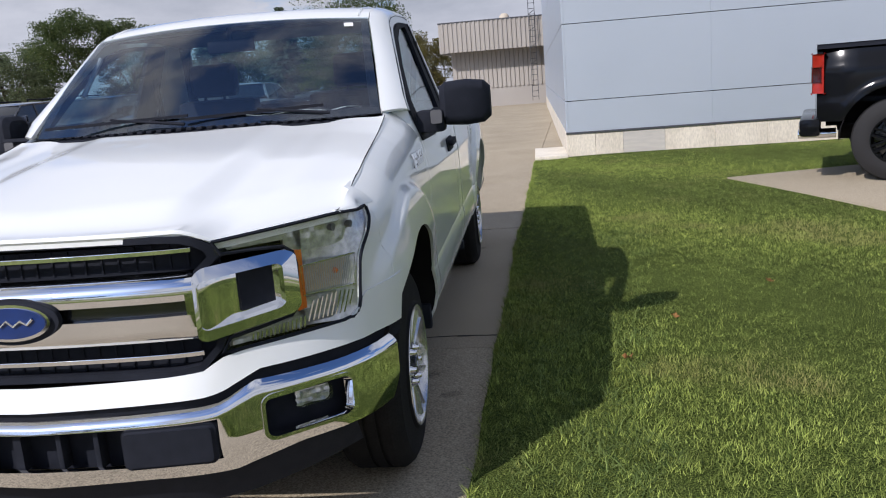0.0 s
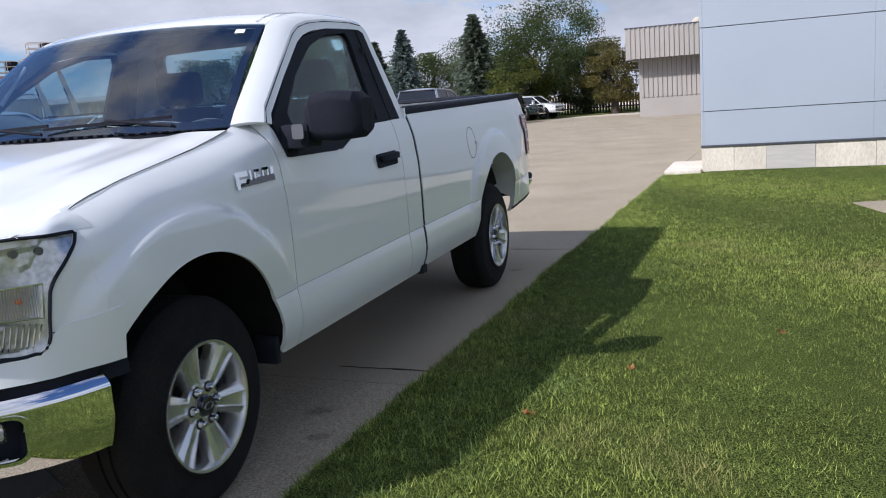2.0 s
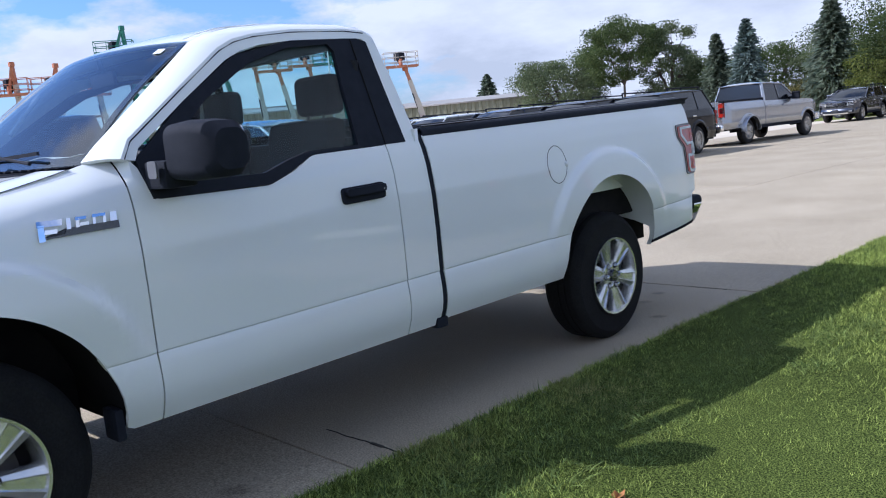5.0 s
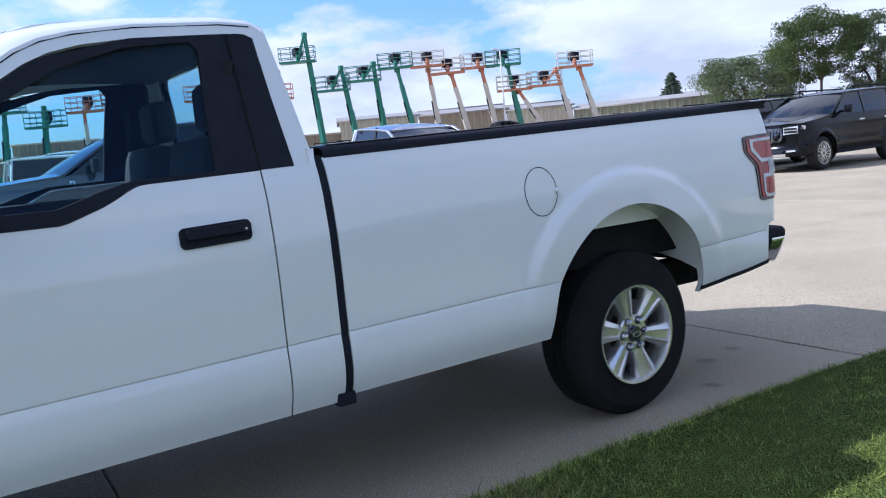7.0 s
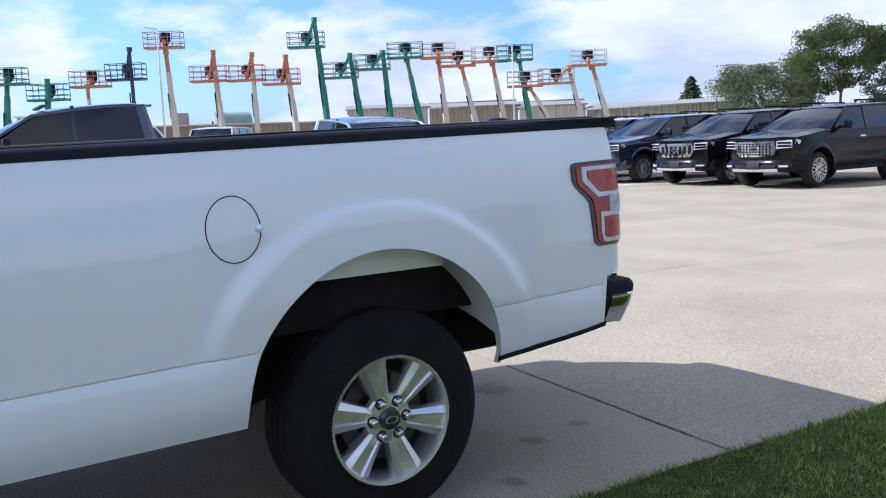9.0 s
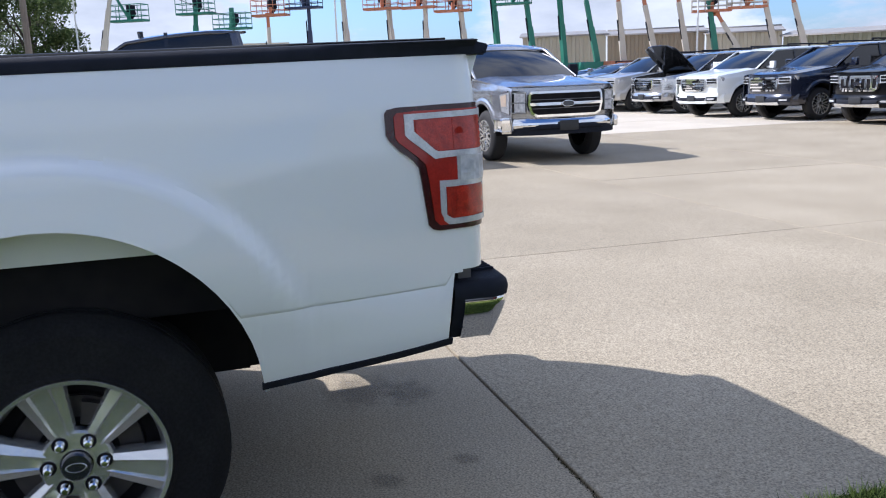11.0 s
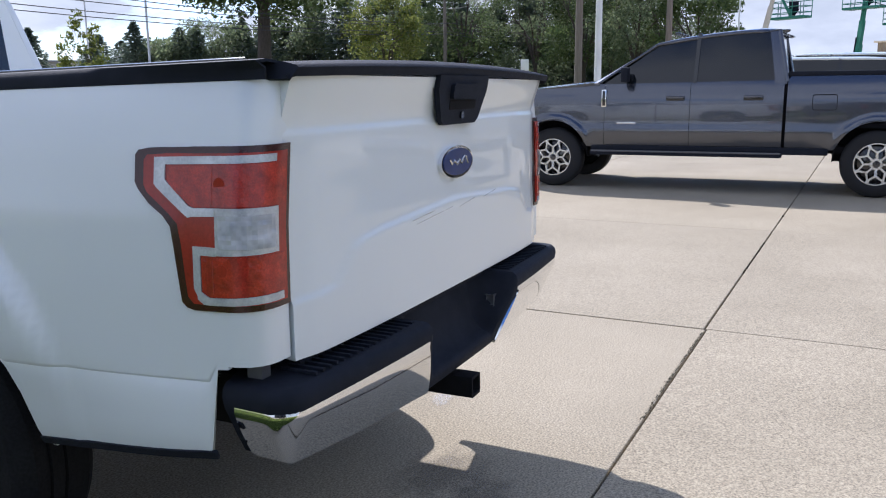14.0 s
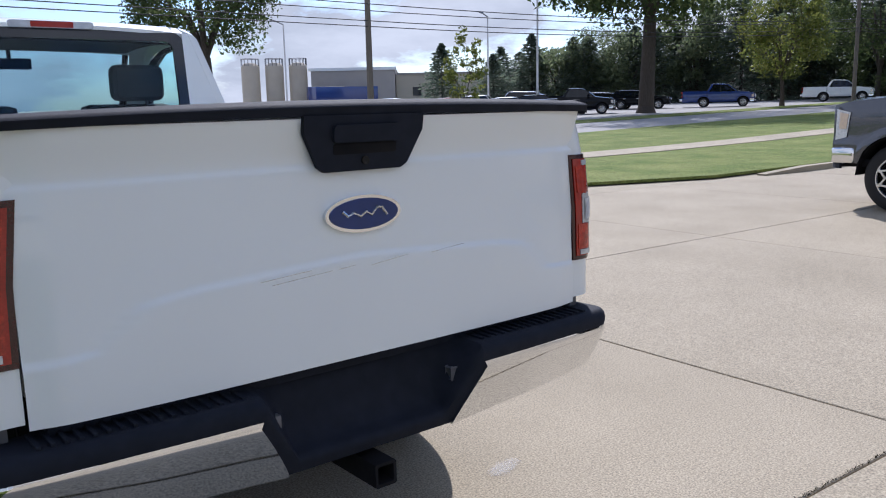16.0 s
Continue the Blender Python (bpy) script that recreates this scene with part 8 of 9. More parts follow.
LIFTS_SOUTH = [
    ("white", (-56.5, 4.0, 6.2), (-56.4, 3.1, 7.7), (-56.7, 1.9)),
    ("green", (-56.4, 8.2, 6.6), (-56.4, 8.2, 6.3), (-56.7, 7.9)),
    ("green", (-56.2, 10.5, 5.6), (-56.2, 10.5, 6.4), (-56.5, 10.3)),
    ("orange", (-55.6, 13.0, 6.4), (-55.6, 12.8, 6.0), (-55.8, 12.8)),
    ("blue", (-54.8, 15.1, 6.8), (-54.6, 15.4, 8.3), (-55.1, 15.5)),
    ("orange", (-54.0, 17.5, 8.8), (-54.1, 17.6, 8.1), (-54.5, 18.0)),
    ("orange", (-53.5, 20.2, 6.6), (-53.3, 20.5, 8.1), (-53.6, 20.9)),
    ("orange", (-52.7, 22.5, 6.6), (-52.5, 22.9, 7.9), (-52.8, 23.1)),
    ("orange", (-51.9, 24.7, 6.3), (-51.7, 25.0, 7.7), (-51.8, 25.6)),
    ("green", (-51.0, 26.3, 8.7), (-50.6, 26.8, 10.1), (-50.9, 27.6)),
    ("green", (-50.3, 28.4, 6.6), (-49.9, 29.0, 7.7), (-49.9, 29.8)),
]
LIFTS_NORTH = [
    ("green", (-49.3, 30.4, 7.1), (-48.8, 31.0, 7.8), (-49.0, 31.6)),
    ("green", (-48.1, 32.4, 7.8), (-48.1, 32.5, 7.2), (-47.9, 33.5)),
    ("orange", (-46.9, 34.3, 7.7), (-47.0, 34.4, 7.0), (-46.9, 34.9)),
    ("orange", (-46.2, 35.5, 7.1), (-46.1, 35.7, 6.6), (-45.8, 36.7)),
    ("orange", (-45.0, 37.3, 7.3), (-44.9, 37.5, 6.7), (-44.6, 38.3)),
    ("green", (-43.9, 38.7, 7.3), (-43.8, 39.0, 6.8), (-43.5, 39.7)),
    ("orange", (-43.6, 39.3, 5.5), (-43.5, 39.6, 4.9), (-42.5, 41.0)),
    ("orange", (-42.3, 41.0, 5.6), (-41.7, 41.6, 6.2), (-41.2, 42.5)),
    ("orange", (-40.8, 42.6, 6.7), (-40.6, 42.8, 6.1), (-40.0, 43.8)),
]
for c, b, p, q in LIFTS_SOUTH + LIFTS_NORTH:
    boom_lift(c, b, p, q, {"orange": "orange boom lift with cream boom and raised basket", "green": "green boom lift with raised basket", "blue": "dark blue boom lift with raised basket", "white": "white-boomed lift with green basket"}[c])

# ---- sheds beyond the lifts ----


def shed(name, label, p0, p1, h, mat, depth=14, roof=0.5, pitch=0.6, flat=False):
    t = thing(name, label, "building")
    a, b = Vector((*p0, 0)), Vector((*p1, 0))
    ax = (b - a).normalized()
    n = Vector((-ax.y, ax.x, 0))
    if n.dot(Vector((-1, 0.2, 0))) < 0:
        n = -n
    L = (b - a).length
    bm = bmesh.new()
    k = int(L / pitch)
    prof = []
    for i in range(k):
        q = i * pitch
        prof += [(q, 0), (q + pitch * 0.5, 0), (q + pitch * 0.6, 0.08), (q + pitch * 0.9, 0.08)]
    prof.append((L, 0))
    rows = [[bm.verts.new(a + ax * q - n * d + Vector((0, 0, z))) for q, d in prof] for z in (-0.2, h)]
    for i in range(len(prof) - 1):
        bm.faces.new((rows[0][i], rows[0][i + 1], rows[1][i + 1], rows[1][i]))
    part("wall", bm, mat, t, angle=10, thick=0.05)
    bm = bmesh.new()
    c = [a, b, b + n * depth, a + n * depth]
    lo = [bm.verts.new(p + Vector((0, 0, -0.2))) for p in (a + n * 0.06, b + n * 0.06, c[2], c[3])]
    hi = [bm.verts.new(p + Vector((0, 0, h - 0.01))) for p in (a + n * 0.06, b + n * 0.06, c[2], c[3])]
    for i in range(4):
        bm.faces.new((lo[i], lo[(i + 1) % 4], hi[(i + 1) % 4], hi[i]))
    part("side_wall", bm, mat, t)
    bm = bmesh.new()
    e = 0.25
    r0 = [a - ax * e - n * e, b + ax * e - n * e]
    r1 = [a - ax * e + n * depth / 2, b + ax * e + n * depth / 2]
    r2 = [a - ax * e + n * (depth + e), b + ax * e + n * (depth + e)]
    for p, q, z0, z1 in ((r0, r1, h, h + roof), (r1, r2, h + roof, h)):
        bm.faces.new([bm.verts.new(p[0] + Vector((0, 0, z0))), bm.verts.new(p[1] + Vector((0, 0, z0))), bm.verts.new(q[1] + Vector((0, 0, z1))), bm.verts.new(q[0] + Vector((0, 0, z1)))])
    part("roof", bm, M_NEWCON if flat else M_SIDING_DK, t, thick=0.12)
    return t


shed("long_shed", "long low tan shed behind the boom lifts", (-64.5, 2.0), (-60.5, 34.0), 3.4, M_TAN, roof=0.25, flat=True)
shed("ribbed_shed", "cream and brown ribbed metal shed", (-60.2, 33.6), (-57.3, 39.5), 4.3, M_TANLIGHT, depth=10)
shed("ribbed_shed", "brown ribbed metal shed", (-57.2, 39.6), (-53.2, 45.8), 4.3, M_TAN, depth=10)
shed("ribbed_shed", "cream ribbed metal shed", (-53.1, 45.9), (-49.8, 50.2), 4.1, M_TANLIGHT, depth=10)
shed("olive_shed", "long olive metal shed", (-49.7, 50.3), (-40.5, 57.5), 3.55, M_OLIVE, depth=10)
shed("tan_block", "small flat tan block building", (-67.0, 9.5), (-66.0, 15.5), 4.6, M_TAN, depth=6, roof=0.1, flat=True)
M_PALEGREEN = surface("pale_green_sheet", (0.25, 0.33, 0.29), (0.21, 0.28, 0.25), scale=0.8, rough=0.5)
t = thing("roof_unit", "green domed tank on the shed roof", "tank")
bm = bmesh.new()
lathe(bm, [(-1.6, 0.3), (-1.5, 1.0), (1.5, 1.0), (1.6, 0.3)], (-66, 25.5, 3.6), axis="y", seg=20)
part("tank", bm, M_PALEGREEN, t)
bm = bmesh.new()
box(bm, -67.0, -66.0, 21.0, 22.0, 3.4, 4.6, 0.05)
tagged(part("roof_cooler", bm, M_SIDING_DK, None), "grey metal box cooler on the shed roof", "air conditioner")

# ---- works across the road ----
t = thing("factory", "low cream factory across the road", "building")
bm = bmesh.new()
box(bm, 11.7, 80, 0, 28, 0.3, 5.5)
part("wall", bm, M_TANLIGHT, t)
bm = bmesh.new()
box(bm, 0, 11.6, -0.6, 28, 0.3, 6.2)
part("hall", bm, M_SIDING, t)
bm = bmesh.new()
box(bm, -0.3, 11.8, -0.9, 28, 6.2, 6.6)
part("hall_roof", bm, M_WHITE, t)
bm = bmesh.new()
box(bm, 11.8, 80, -0.2, 28, 5.5, 5.75)
part("roof", bm, M_SIDING_DK, t)
for k in range(12):
    bm = bmesh.new()
    box(bm, 14 + 5.2 * k, 15.2 + 5.2 * k, -0.06, 0.1, 2.6, 3.8)
    part("window", bm, M_DARKGLASS, t)
t.matrix_basis = pose(-58.9, -96.0, 0, 0, 0, 142.9)
for k in range(3):
    s = thing("storage_silo", "pale grey cylindrical storage silo with railing", "silo", "silos by the factory")
    x, y = -51.7 - 2.85 * k, -100 + 1.5 * k
    bm = bmesh.new()
    lathe(bm, [(0.3, 1.25), (7.0, 1.25), (7.4, 0.8), (7.5, 0.01)], (x, y, 0), axis="z", seg=28)
    part("tank", bm, M_NEWCON, s)
    bm = bmesh.new()
    for j in range(14):
        a = 2 * math.pi * j / 14
        b = 2 * math.pi * (j + 1) / 14
        rod(bm, (x + 1.2 * math.cos(a), y + 1.2 * math.sin(a), 7.0), (x + 1.2 * math.cos(a), y + 1.2 * math.sin(a), 8.0), 0.04, seg=5)
        rod(bm, (x + 1.2 * math.cos(a), y + 1.2 * math.sin(a), 8.0), (x + 1.2 * math.cos(b), y + 1.2 * math.sin(b), 8.0), 0.04, seg=5)
    part("railing", bm, M_FLASH, s)
bm = bmesh.new()
box(bm, -66, -56, -92.5, -90, 1.6, 4.0, 0.05)
t = thing("truck_trailer", "blue box trailer in front of the factory", "trailer")
part("box_body", bm, M_BLUEPAINT, t)
bm = bmesh.new()
box(bm, -65.5, -56.5, -92.3, -90.2, 0.7, 1.6)
part("undercarriage", bm, M_DARK, t)

# ---- verge, sidewalk and road ----


def strip(name, x0, x1, y0, y1, z, mat, label, category, bend=None):
    bm = bmesh.new()
    xs = lin(x0, x1, 40)
    grid(bm, lambda x, v: Vector((x, y0(x) + (y1(x) - y0(x)) * v, rise(x) + z)), xs, lin(0, 1, 6))
    return structure(part(name, bm, mat, None, thick=0.05), label, category)


edge = lambda x: interp(((-140, -4.0), (-30, -1.0), (-12, -0.9), (-10.5, -1.6), (-9.0, -2.4), (-4, -3.2), (60, -4.5)), x)
walk0, walk1 = (lambda x: -5.9 + 0.012 * (x + 14)), (lambda x: -7.3 + 0.012 * (x + 14))
road0, road1 = (lambda x: -15.6 + 0.02 * (x + 25)), (lambda x: -22.3 + 0.02 * (x + 25))
strip("verge", 60, -140, edge, walk0, 0.02, M_TURF, "green grass verge beside the yard", "grass")
strip("sidewalk", 60, -140, walk0, walk1, 0.035, M_CONCRETE, "pale concrete sidewalk between grass strips", "sidewalk")
strip("verge_outer", 60, -140, walk1, road0, 0.02, M_TURF, "green grass strip between sidewalk and road", "grass")
strip("road", 60, -140, road0, road1, 0.0, M_ASPHALT, "grey asphalt road", "road")
strip("verge_far", 60, -140, road1, lambda x: road1(x) - 3.0, 0.02, M_TURF, "green grass strip across the road", "grass")
strip("lot", 60, -140, lambda x: road1(x) - 3.0, lambda x: -140, 0.0, M_ASPHALT, "asphalt car park across the road", "car park")
bm = bmesh.new()
pts = [(-12.9, -0.72), (-14.2, -0.62), (-18, -0.6), (-26, -0.75), (-40, -1.2)]
for p, q in zip(pts, pts[1:]):
    a, b = Vector((*p, rise(p[0]) + (0.02 if p[0] < -13 else -0.05))), Vector((*q, rise(q[0]) + 0.02))
    beam(bm, a, b, 0.18, 0.16)
structure(part("kerb", bm, M_CONCRETE, None), "pale concrete kerb along the verge", "kerb")


def verge_area(rg, n):
    x = -9.0 - 26 * rg.random(n) ** 1.2
    y = -1.0 - 5.2 * rg.random(n)
    k = y < np.interp(x, [-40, -12, -10.5, -9.0], [-1.1, -0.88, -1.54, -2.34]) + 0.05 * np.sin(x * 3.1) * np.sin(x * 7.7)
    x, y = x[k], y[k]
    return x, y, 0.02 + 0.016 * np.maximum(0, -x - 20)


tagged(blades("verge_grass", 36000, verge_area, 0.022, 0.055, 0.0075, M_GRASS, 9, lean=1.0), "short green grass on the verge", "grass", kind="stuff")
strip("far_lawn", 40, -140, lambda x: 60 + 0 * x, lambda x: 75 + 0 * x, 0.02, M_TURF, "grass bank under the far trees", "grass")
bm = bmesh.new()
front_line = ((-16.0, 47.5), (-12.0, 49.3), (-9.0, 54.3), (-5.2, 58.3), (-2.6, 60.0))
grid(bm, lambda x, v: Vector((x, interp(front_line, x) * (1 - v) + 63.0 * v, 0.015)), lin(-16.0, -2.6, 24), lin(0, 1, 8))
structure(part("yard_grass", bm, M_TURF, None, thick=0.03), "grass strip at the yard edge", "grass")

# ---- poles and wires ----
M_POLE = surface("pole_wood", (0.20, 0.17, 0.14), (0.14, 0.115, 0.095), scale=4, rough=0.9, stretch=(4, 4, 0.4))
# fence wood darker than pole wood: the trees' shade is put into its colour
M_FENCE = surface("shaded_fence", (0.085, 0.068, 0.052), (0.055, 0.044, 0.034), scale=5, rough=0.95, stretch=(4, 4, 0.4))
M_POLEWHITE = surface("pole_white", (0.72, 0.72, 0.70), (0.64, 0.64, 0.62), scale=2, rough=0.5)
M_WIRE = surface("wire", (0.03, 0.03, 0.032), scale=5, rough=0.7)


def pole(x, y, h, r, mat, label, arm=None, name="utility_pole", cat="pole"):
    t = thing(name, label, cat)
    z = rise(x)
    part("shaft", rod(bmesh.new(), (x, y, z), (x, y, z + h), r, r * 0.7, 14), mat, t)
    if arm:
        bm = bmesh.new()
        beam(bm, (x - arm * 0.25, y - arm * 0.97, z + h - 0.6), (x + arm * 0.25, y + arm * 0.97, z + h - 0.6), 0.1, 0.12)
        part("crossarm", bm, mat, t)
        for k in (-1, -0.4, 0.4, 1):
            bm = bmesh.new()
            rod(bm, (x + arm * 0.25 * k, y + arm * 0.97 * k, z + h - 0.55), (x + arm * 0.25 * k, y + arm * 0.97 * k, z + h - 0.3), 0.04, 0.03, 8)
            part("insulator", bm, M_ALLOY_DARK, t)
    return t


pole(-24.7, -0.15, 9.5, 0.12, M_POLEWHITE, "white round lamp post in the yard", name="lamp_post")
pole(-36.9, -4.2, 11, 0.19, M_POLE, "brown wooden utility pole", arm=1.1)
pole(-37.2, -3.3, 9, 0.10, M_POLE, "thin wooden service pole")
pole(-20.9, -25.2, 9, 0.16, M_POLE, "grey wooden utility pole by the road", arm=1.0)
pole(-68.0, -25.2, 11, 0.17, M_POLE, "wooden utility pole by the road", arm=1.0)
pole(-33.0, 0.6, 9, 0.14, M_POLE, "wooden pole with dark transformer cans", arm=0.8)
pole(-62.0, 0.4, 9, 0.07, M_POLEWHITE, "thin white flag pole", name="flag_pole")
t = thing("transformer", "pair of dark transformer cans on a pole", "transformer")
for dx in (-0.35, 0.35):
    bm = bmesh.new()
    rod(bm, (-33.0 + dx * 0.3, 0.6 + dx, 7.5), (-33.0 + dx * 0.3, 0.6 + dx, 8.3), 0.2, seg=14)
    part("can", bm, M_FLASH, t)
for x, y, h in ((-53.6, 17.0, 8.9), (-43.5, 38.2, 7.4)):
    t = pole(x, y, h, 0.07, M_POLEWHITE, "thin white lamp post among the lifts", name="lamp_post")
    bm = bmesh.new()
    beam(bm, (x, y, h + rise(x)), (x + 0.3, y - 0.9, h + 0.05 + rise(x)), 0.08, 0.08)
    part("lamp_head", bm, M_POLEWHITE, t)
for x, y, h in ((-42.5, -35.8, 9.0), (-50.5, -50.0, 8.5), (-36.5, -62.0, 8.5)):
    t = pole(x, y, h, 0.09, M_POLEWHITE, "grey car park lamp post", name="lamp_post")
    bm = bmesh.new()
    beam(bm, (x, y, h + rise(x)), (x + 1.2, y + 0.6, h + 0.25 + rise(x)), 0.07, 0.07)
    beam(bm, (x + 1.1, y + 0.55, h + 0.22 + rise(x)), (x + 1.7, y + 0.85, h + 0.28 + rise(x)), 0.2, 0.09)
    part("lamp_head", bm, M_ALLOY_DARK, t)


def wire(p, q, sag, r=0.018):
    p, q = Vector(p), Vector(q)
    bm = bmesh.new()
    n = 16
    pts = [p.lerp(q, k / n) - Vector((0, 0, 4 * sag * (k / n) * (1 - k / n))) for k in range(n + 1)]
    tube(bm, pts, r, 5)
    return tagged(part("power_line", bm, M_WIRE, None), "thin black overhead power line", "cable", "overhead lines along the road")


for z, dy in ((5.85, 0.9), (5.80, -0.9), (5.22, 0.1), (4.97, 0.1)):
    wire((60, -24.5 + dy, z + 1.2), (-20.9, -25.2 + dy, z), 0.25, 0.022)
    wire((-20.9, -25.2 + dy, z), (-68, -25.2 + dy, z + 1.45), 0.45, 0.024)
    wire((-68, -25.2 + dy, z + 1.45), (-130, -22 + dy, z + 2.6), 0.5, 0.026)
for z in (9.6, 8.4):
    wire((-20.9, -25.2, z - 0.2), (-36.9, -4.2, z), 0.9, 0.02)
    wire((-36.9, -4.2, z), (-66.0, -24, z), 0.9, 0.02)
wire((-36.9, -4.2, 9.4), (-33.0, 0.6, 8.0), 0.3)
wire((-33.0, 0.6, 8.2), (-60, 12, 6.0), 0.8)
# road sign
t = thing("road_sign", "small pale sign board on a grey post by the sidewalk", "sign")
sx, sy = -33.9, -5.8
bm = bmesh.new()
rod(bm, (sx, sy, rise(sx)), (sx, sy, rise(sx) + 2.5), 0.03, seg=8)
part("post", bm, M_ALLOY_DARK, t)
bm = bmesh.new()
box(bm, sx + 0.03, sx + 0.05, sy - 0.19, sy + 0.19, rise(sx) + 2.0, rise(sx) + 2.5, 0.005)
part("board", bm, M_POLEWHITE, t)

# ---- trees ----
M_BARK = surface("bark", (0.085, 0.068, 0.052), (0.05, 0.04, 0.03), scale=6, rough=0.95, stretch=(3, 3, 0.5), bump=0.02, bump_scale=9)
M_LEAF_A = leafy("maple_leaf", (0.042, 0.070, 0.024), (0.12, 0.15, 0.054), trans=0.55, patch=0.25)
M_LEAF_B = leafy("dark_leaf", (0.092, 0.126, 0.066), (0.205, 0.235, 0.122), trans=0.65, patch=0.25)
M_LEAF_C = leafy("yellow_green_leaf", (0.09, 0.125, 0.028), (0.23, 0.24, 0.06), trans=0.55, patch=0.3)
M_LEAF_R = leafy("reddish_leaf", (0.085, 0.085, 0.03), (0.19, 0.16, 0.05), trans=0.35, patch=0.3)
M_NEEDLE = leafy("spruce_needle", (0.10, 0.136, 0.098), (0.21, 0.245, 0.175), trans=0.62, patch=0.3)
M_NEEDLE_B = leafy("blue_spruce_needle", (0.068, 0.100, 0.090), (0.15, 0.19, 0.172), trans=0.1, patch=0.3)


def leaf_cloud(name, pts, size, mat, parent, seed, flat=0.0, dirs=None):
    """Many small bent leaf quads at pts (n x 3), as one crown."""
    rg = np.random.default_rng(seed)
    n = len(pts)
    a = rg.normal(size=(n, 3))
    a /= np.linalg.norm(a, axis=1, keepdims=True)
    if dirs is not None:
        a = dirs + a * 0.35
        a /= np.linalg.norm(a, axis=1, keepdims=True)
    b = rg.normal(size=(n, 3))
    b -= (b * a).sum(1, keepdims=True) * a
    b /= np.linalg.norm(b, axis=1, keepdims=True)
    s = size * rg.uniform(0.6, 1.4, (n, 1))
    asp = 0.55 if dirs is None else 0.30
    v = np.stack((pts - a * s, pts + b * s * asp, pts + a * s, pts - b * s * asp), 1)
    me = bpy.data.meshes.new(name)
    me.vertices.add(n * 4)
    me.vertices.foreach_set("co", v.ravel())
    me.loops.add(n * 4)
    me.loops.foreach_set("vertex_index", np.arange(n * 4))
    me.polygons.add(n)
    me.polygons.foreach_set("loop_start", np.arange(n) * 4)
    me.update()
    me.validate()
    me.materials.append(mat)
    ob = new(name, me)
    ob.parent = parent
    return ob


def broadleaf(x, y, h, w, mat, label, seed, trunk=0.25, clear_h=0.25, n=8200, leaf=0.115, lobes=60, open_=0.0, z0=None):
    """Tapered trunk, limbs and a crown of leaf clumps with gaps."""
    rg = np.random.default_rng(seed)
    z0 = rise(x) if z0 is None else z0
    t = thing("tree", label, "tree")
    bm = bmesh.new()
    p = Vector((x, y, z0))
    lean = Vector((rg.normal(0, 0.03), rg.normal(0, 0.03), 1)).normalized()
    fork = p + lean * h * max(0.18, clear_h)
    rod(bm, p - Vector((0, 0, 0.2)), p + lean * 0.5, trunk * 1.45, trunk, 12)
    rod(bm, p + lean * 0.5, fork, trunk, trunk * 0.75, 12)
    tips = []
    centre = p + lean * h * (clear_h + (1 - clear_h) * 0.5)
    rz, rx = h * (1 - clear_h) * 0.5, w / 2
    for k in range(lobes):
        u = rg.normal(size=3)
        u /= np.linalg.norm(u)
        rad = rg.uniform(0.45, 0.98) ** 0.6
        c = centre + Vector((u[0] * rx * rad, u[1] * rx * rad, u[2] * rz * rad))
        # narrower towards the top and the bottom
        tips.append(c)
    mains = []
    for k in range(6):
        a = 2 * math.pi * k / 6 + rg.uniform(-0.4, 0.4)
        e = fork + Vector((math.cos(a) * rx * 0.45, math.sin(a) * rx * 0.45, h * (1 - clear_h) * rg.uniform(0.25, 0.6)))
        m = fork.lerp(e, 0.5) + Vector((0, 0, 0.08 * h))
        rod(bm, fork, m, trunk * 0.55, trunk * 0.36, 8)
        rod(bm, m, e, trunk * 0.36, trunk * 0.14, 8)
        mains.append((m, e))
    for c in tips:
        m, e = min(mains, key=lambda q: (q[1] - c).length)
        rod(bm, m.lerp(e, rg.uniform(0.2, 0.9)), c, trunk * 0.13, trunk * 0.03, 5, caps=False)
    part("trunk", bm, M_BARK, t)
    per = int(n * 1.9) // lobes
    pts = []
    for c in tips:
        r = w * rg.uniform(0.06, 0.12) * (1 - 0.2 * open_)
        q = np.clip(rg.normal(size=(per, 3)), -1.5, 1.5) * r * 0.8
        q[:, 2] *= 0.75
        pts.append(q + np.array(c))
    leaf_cloud("crown", np.concatenate(pts), leaf, mat, t, seed + 1)
    return t


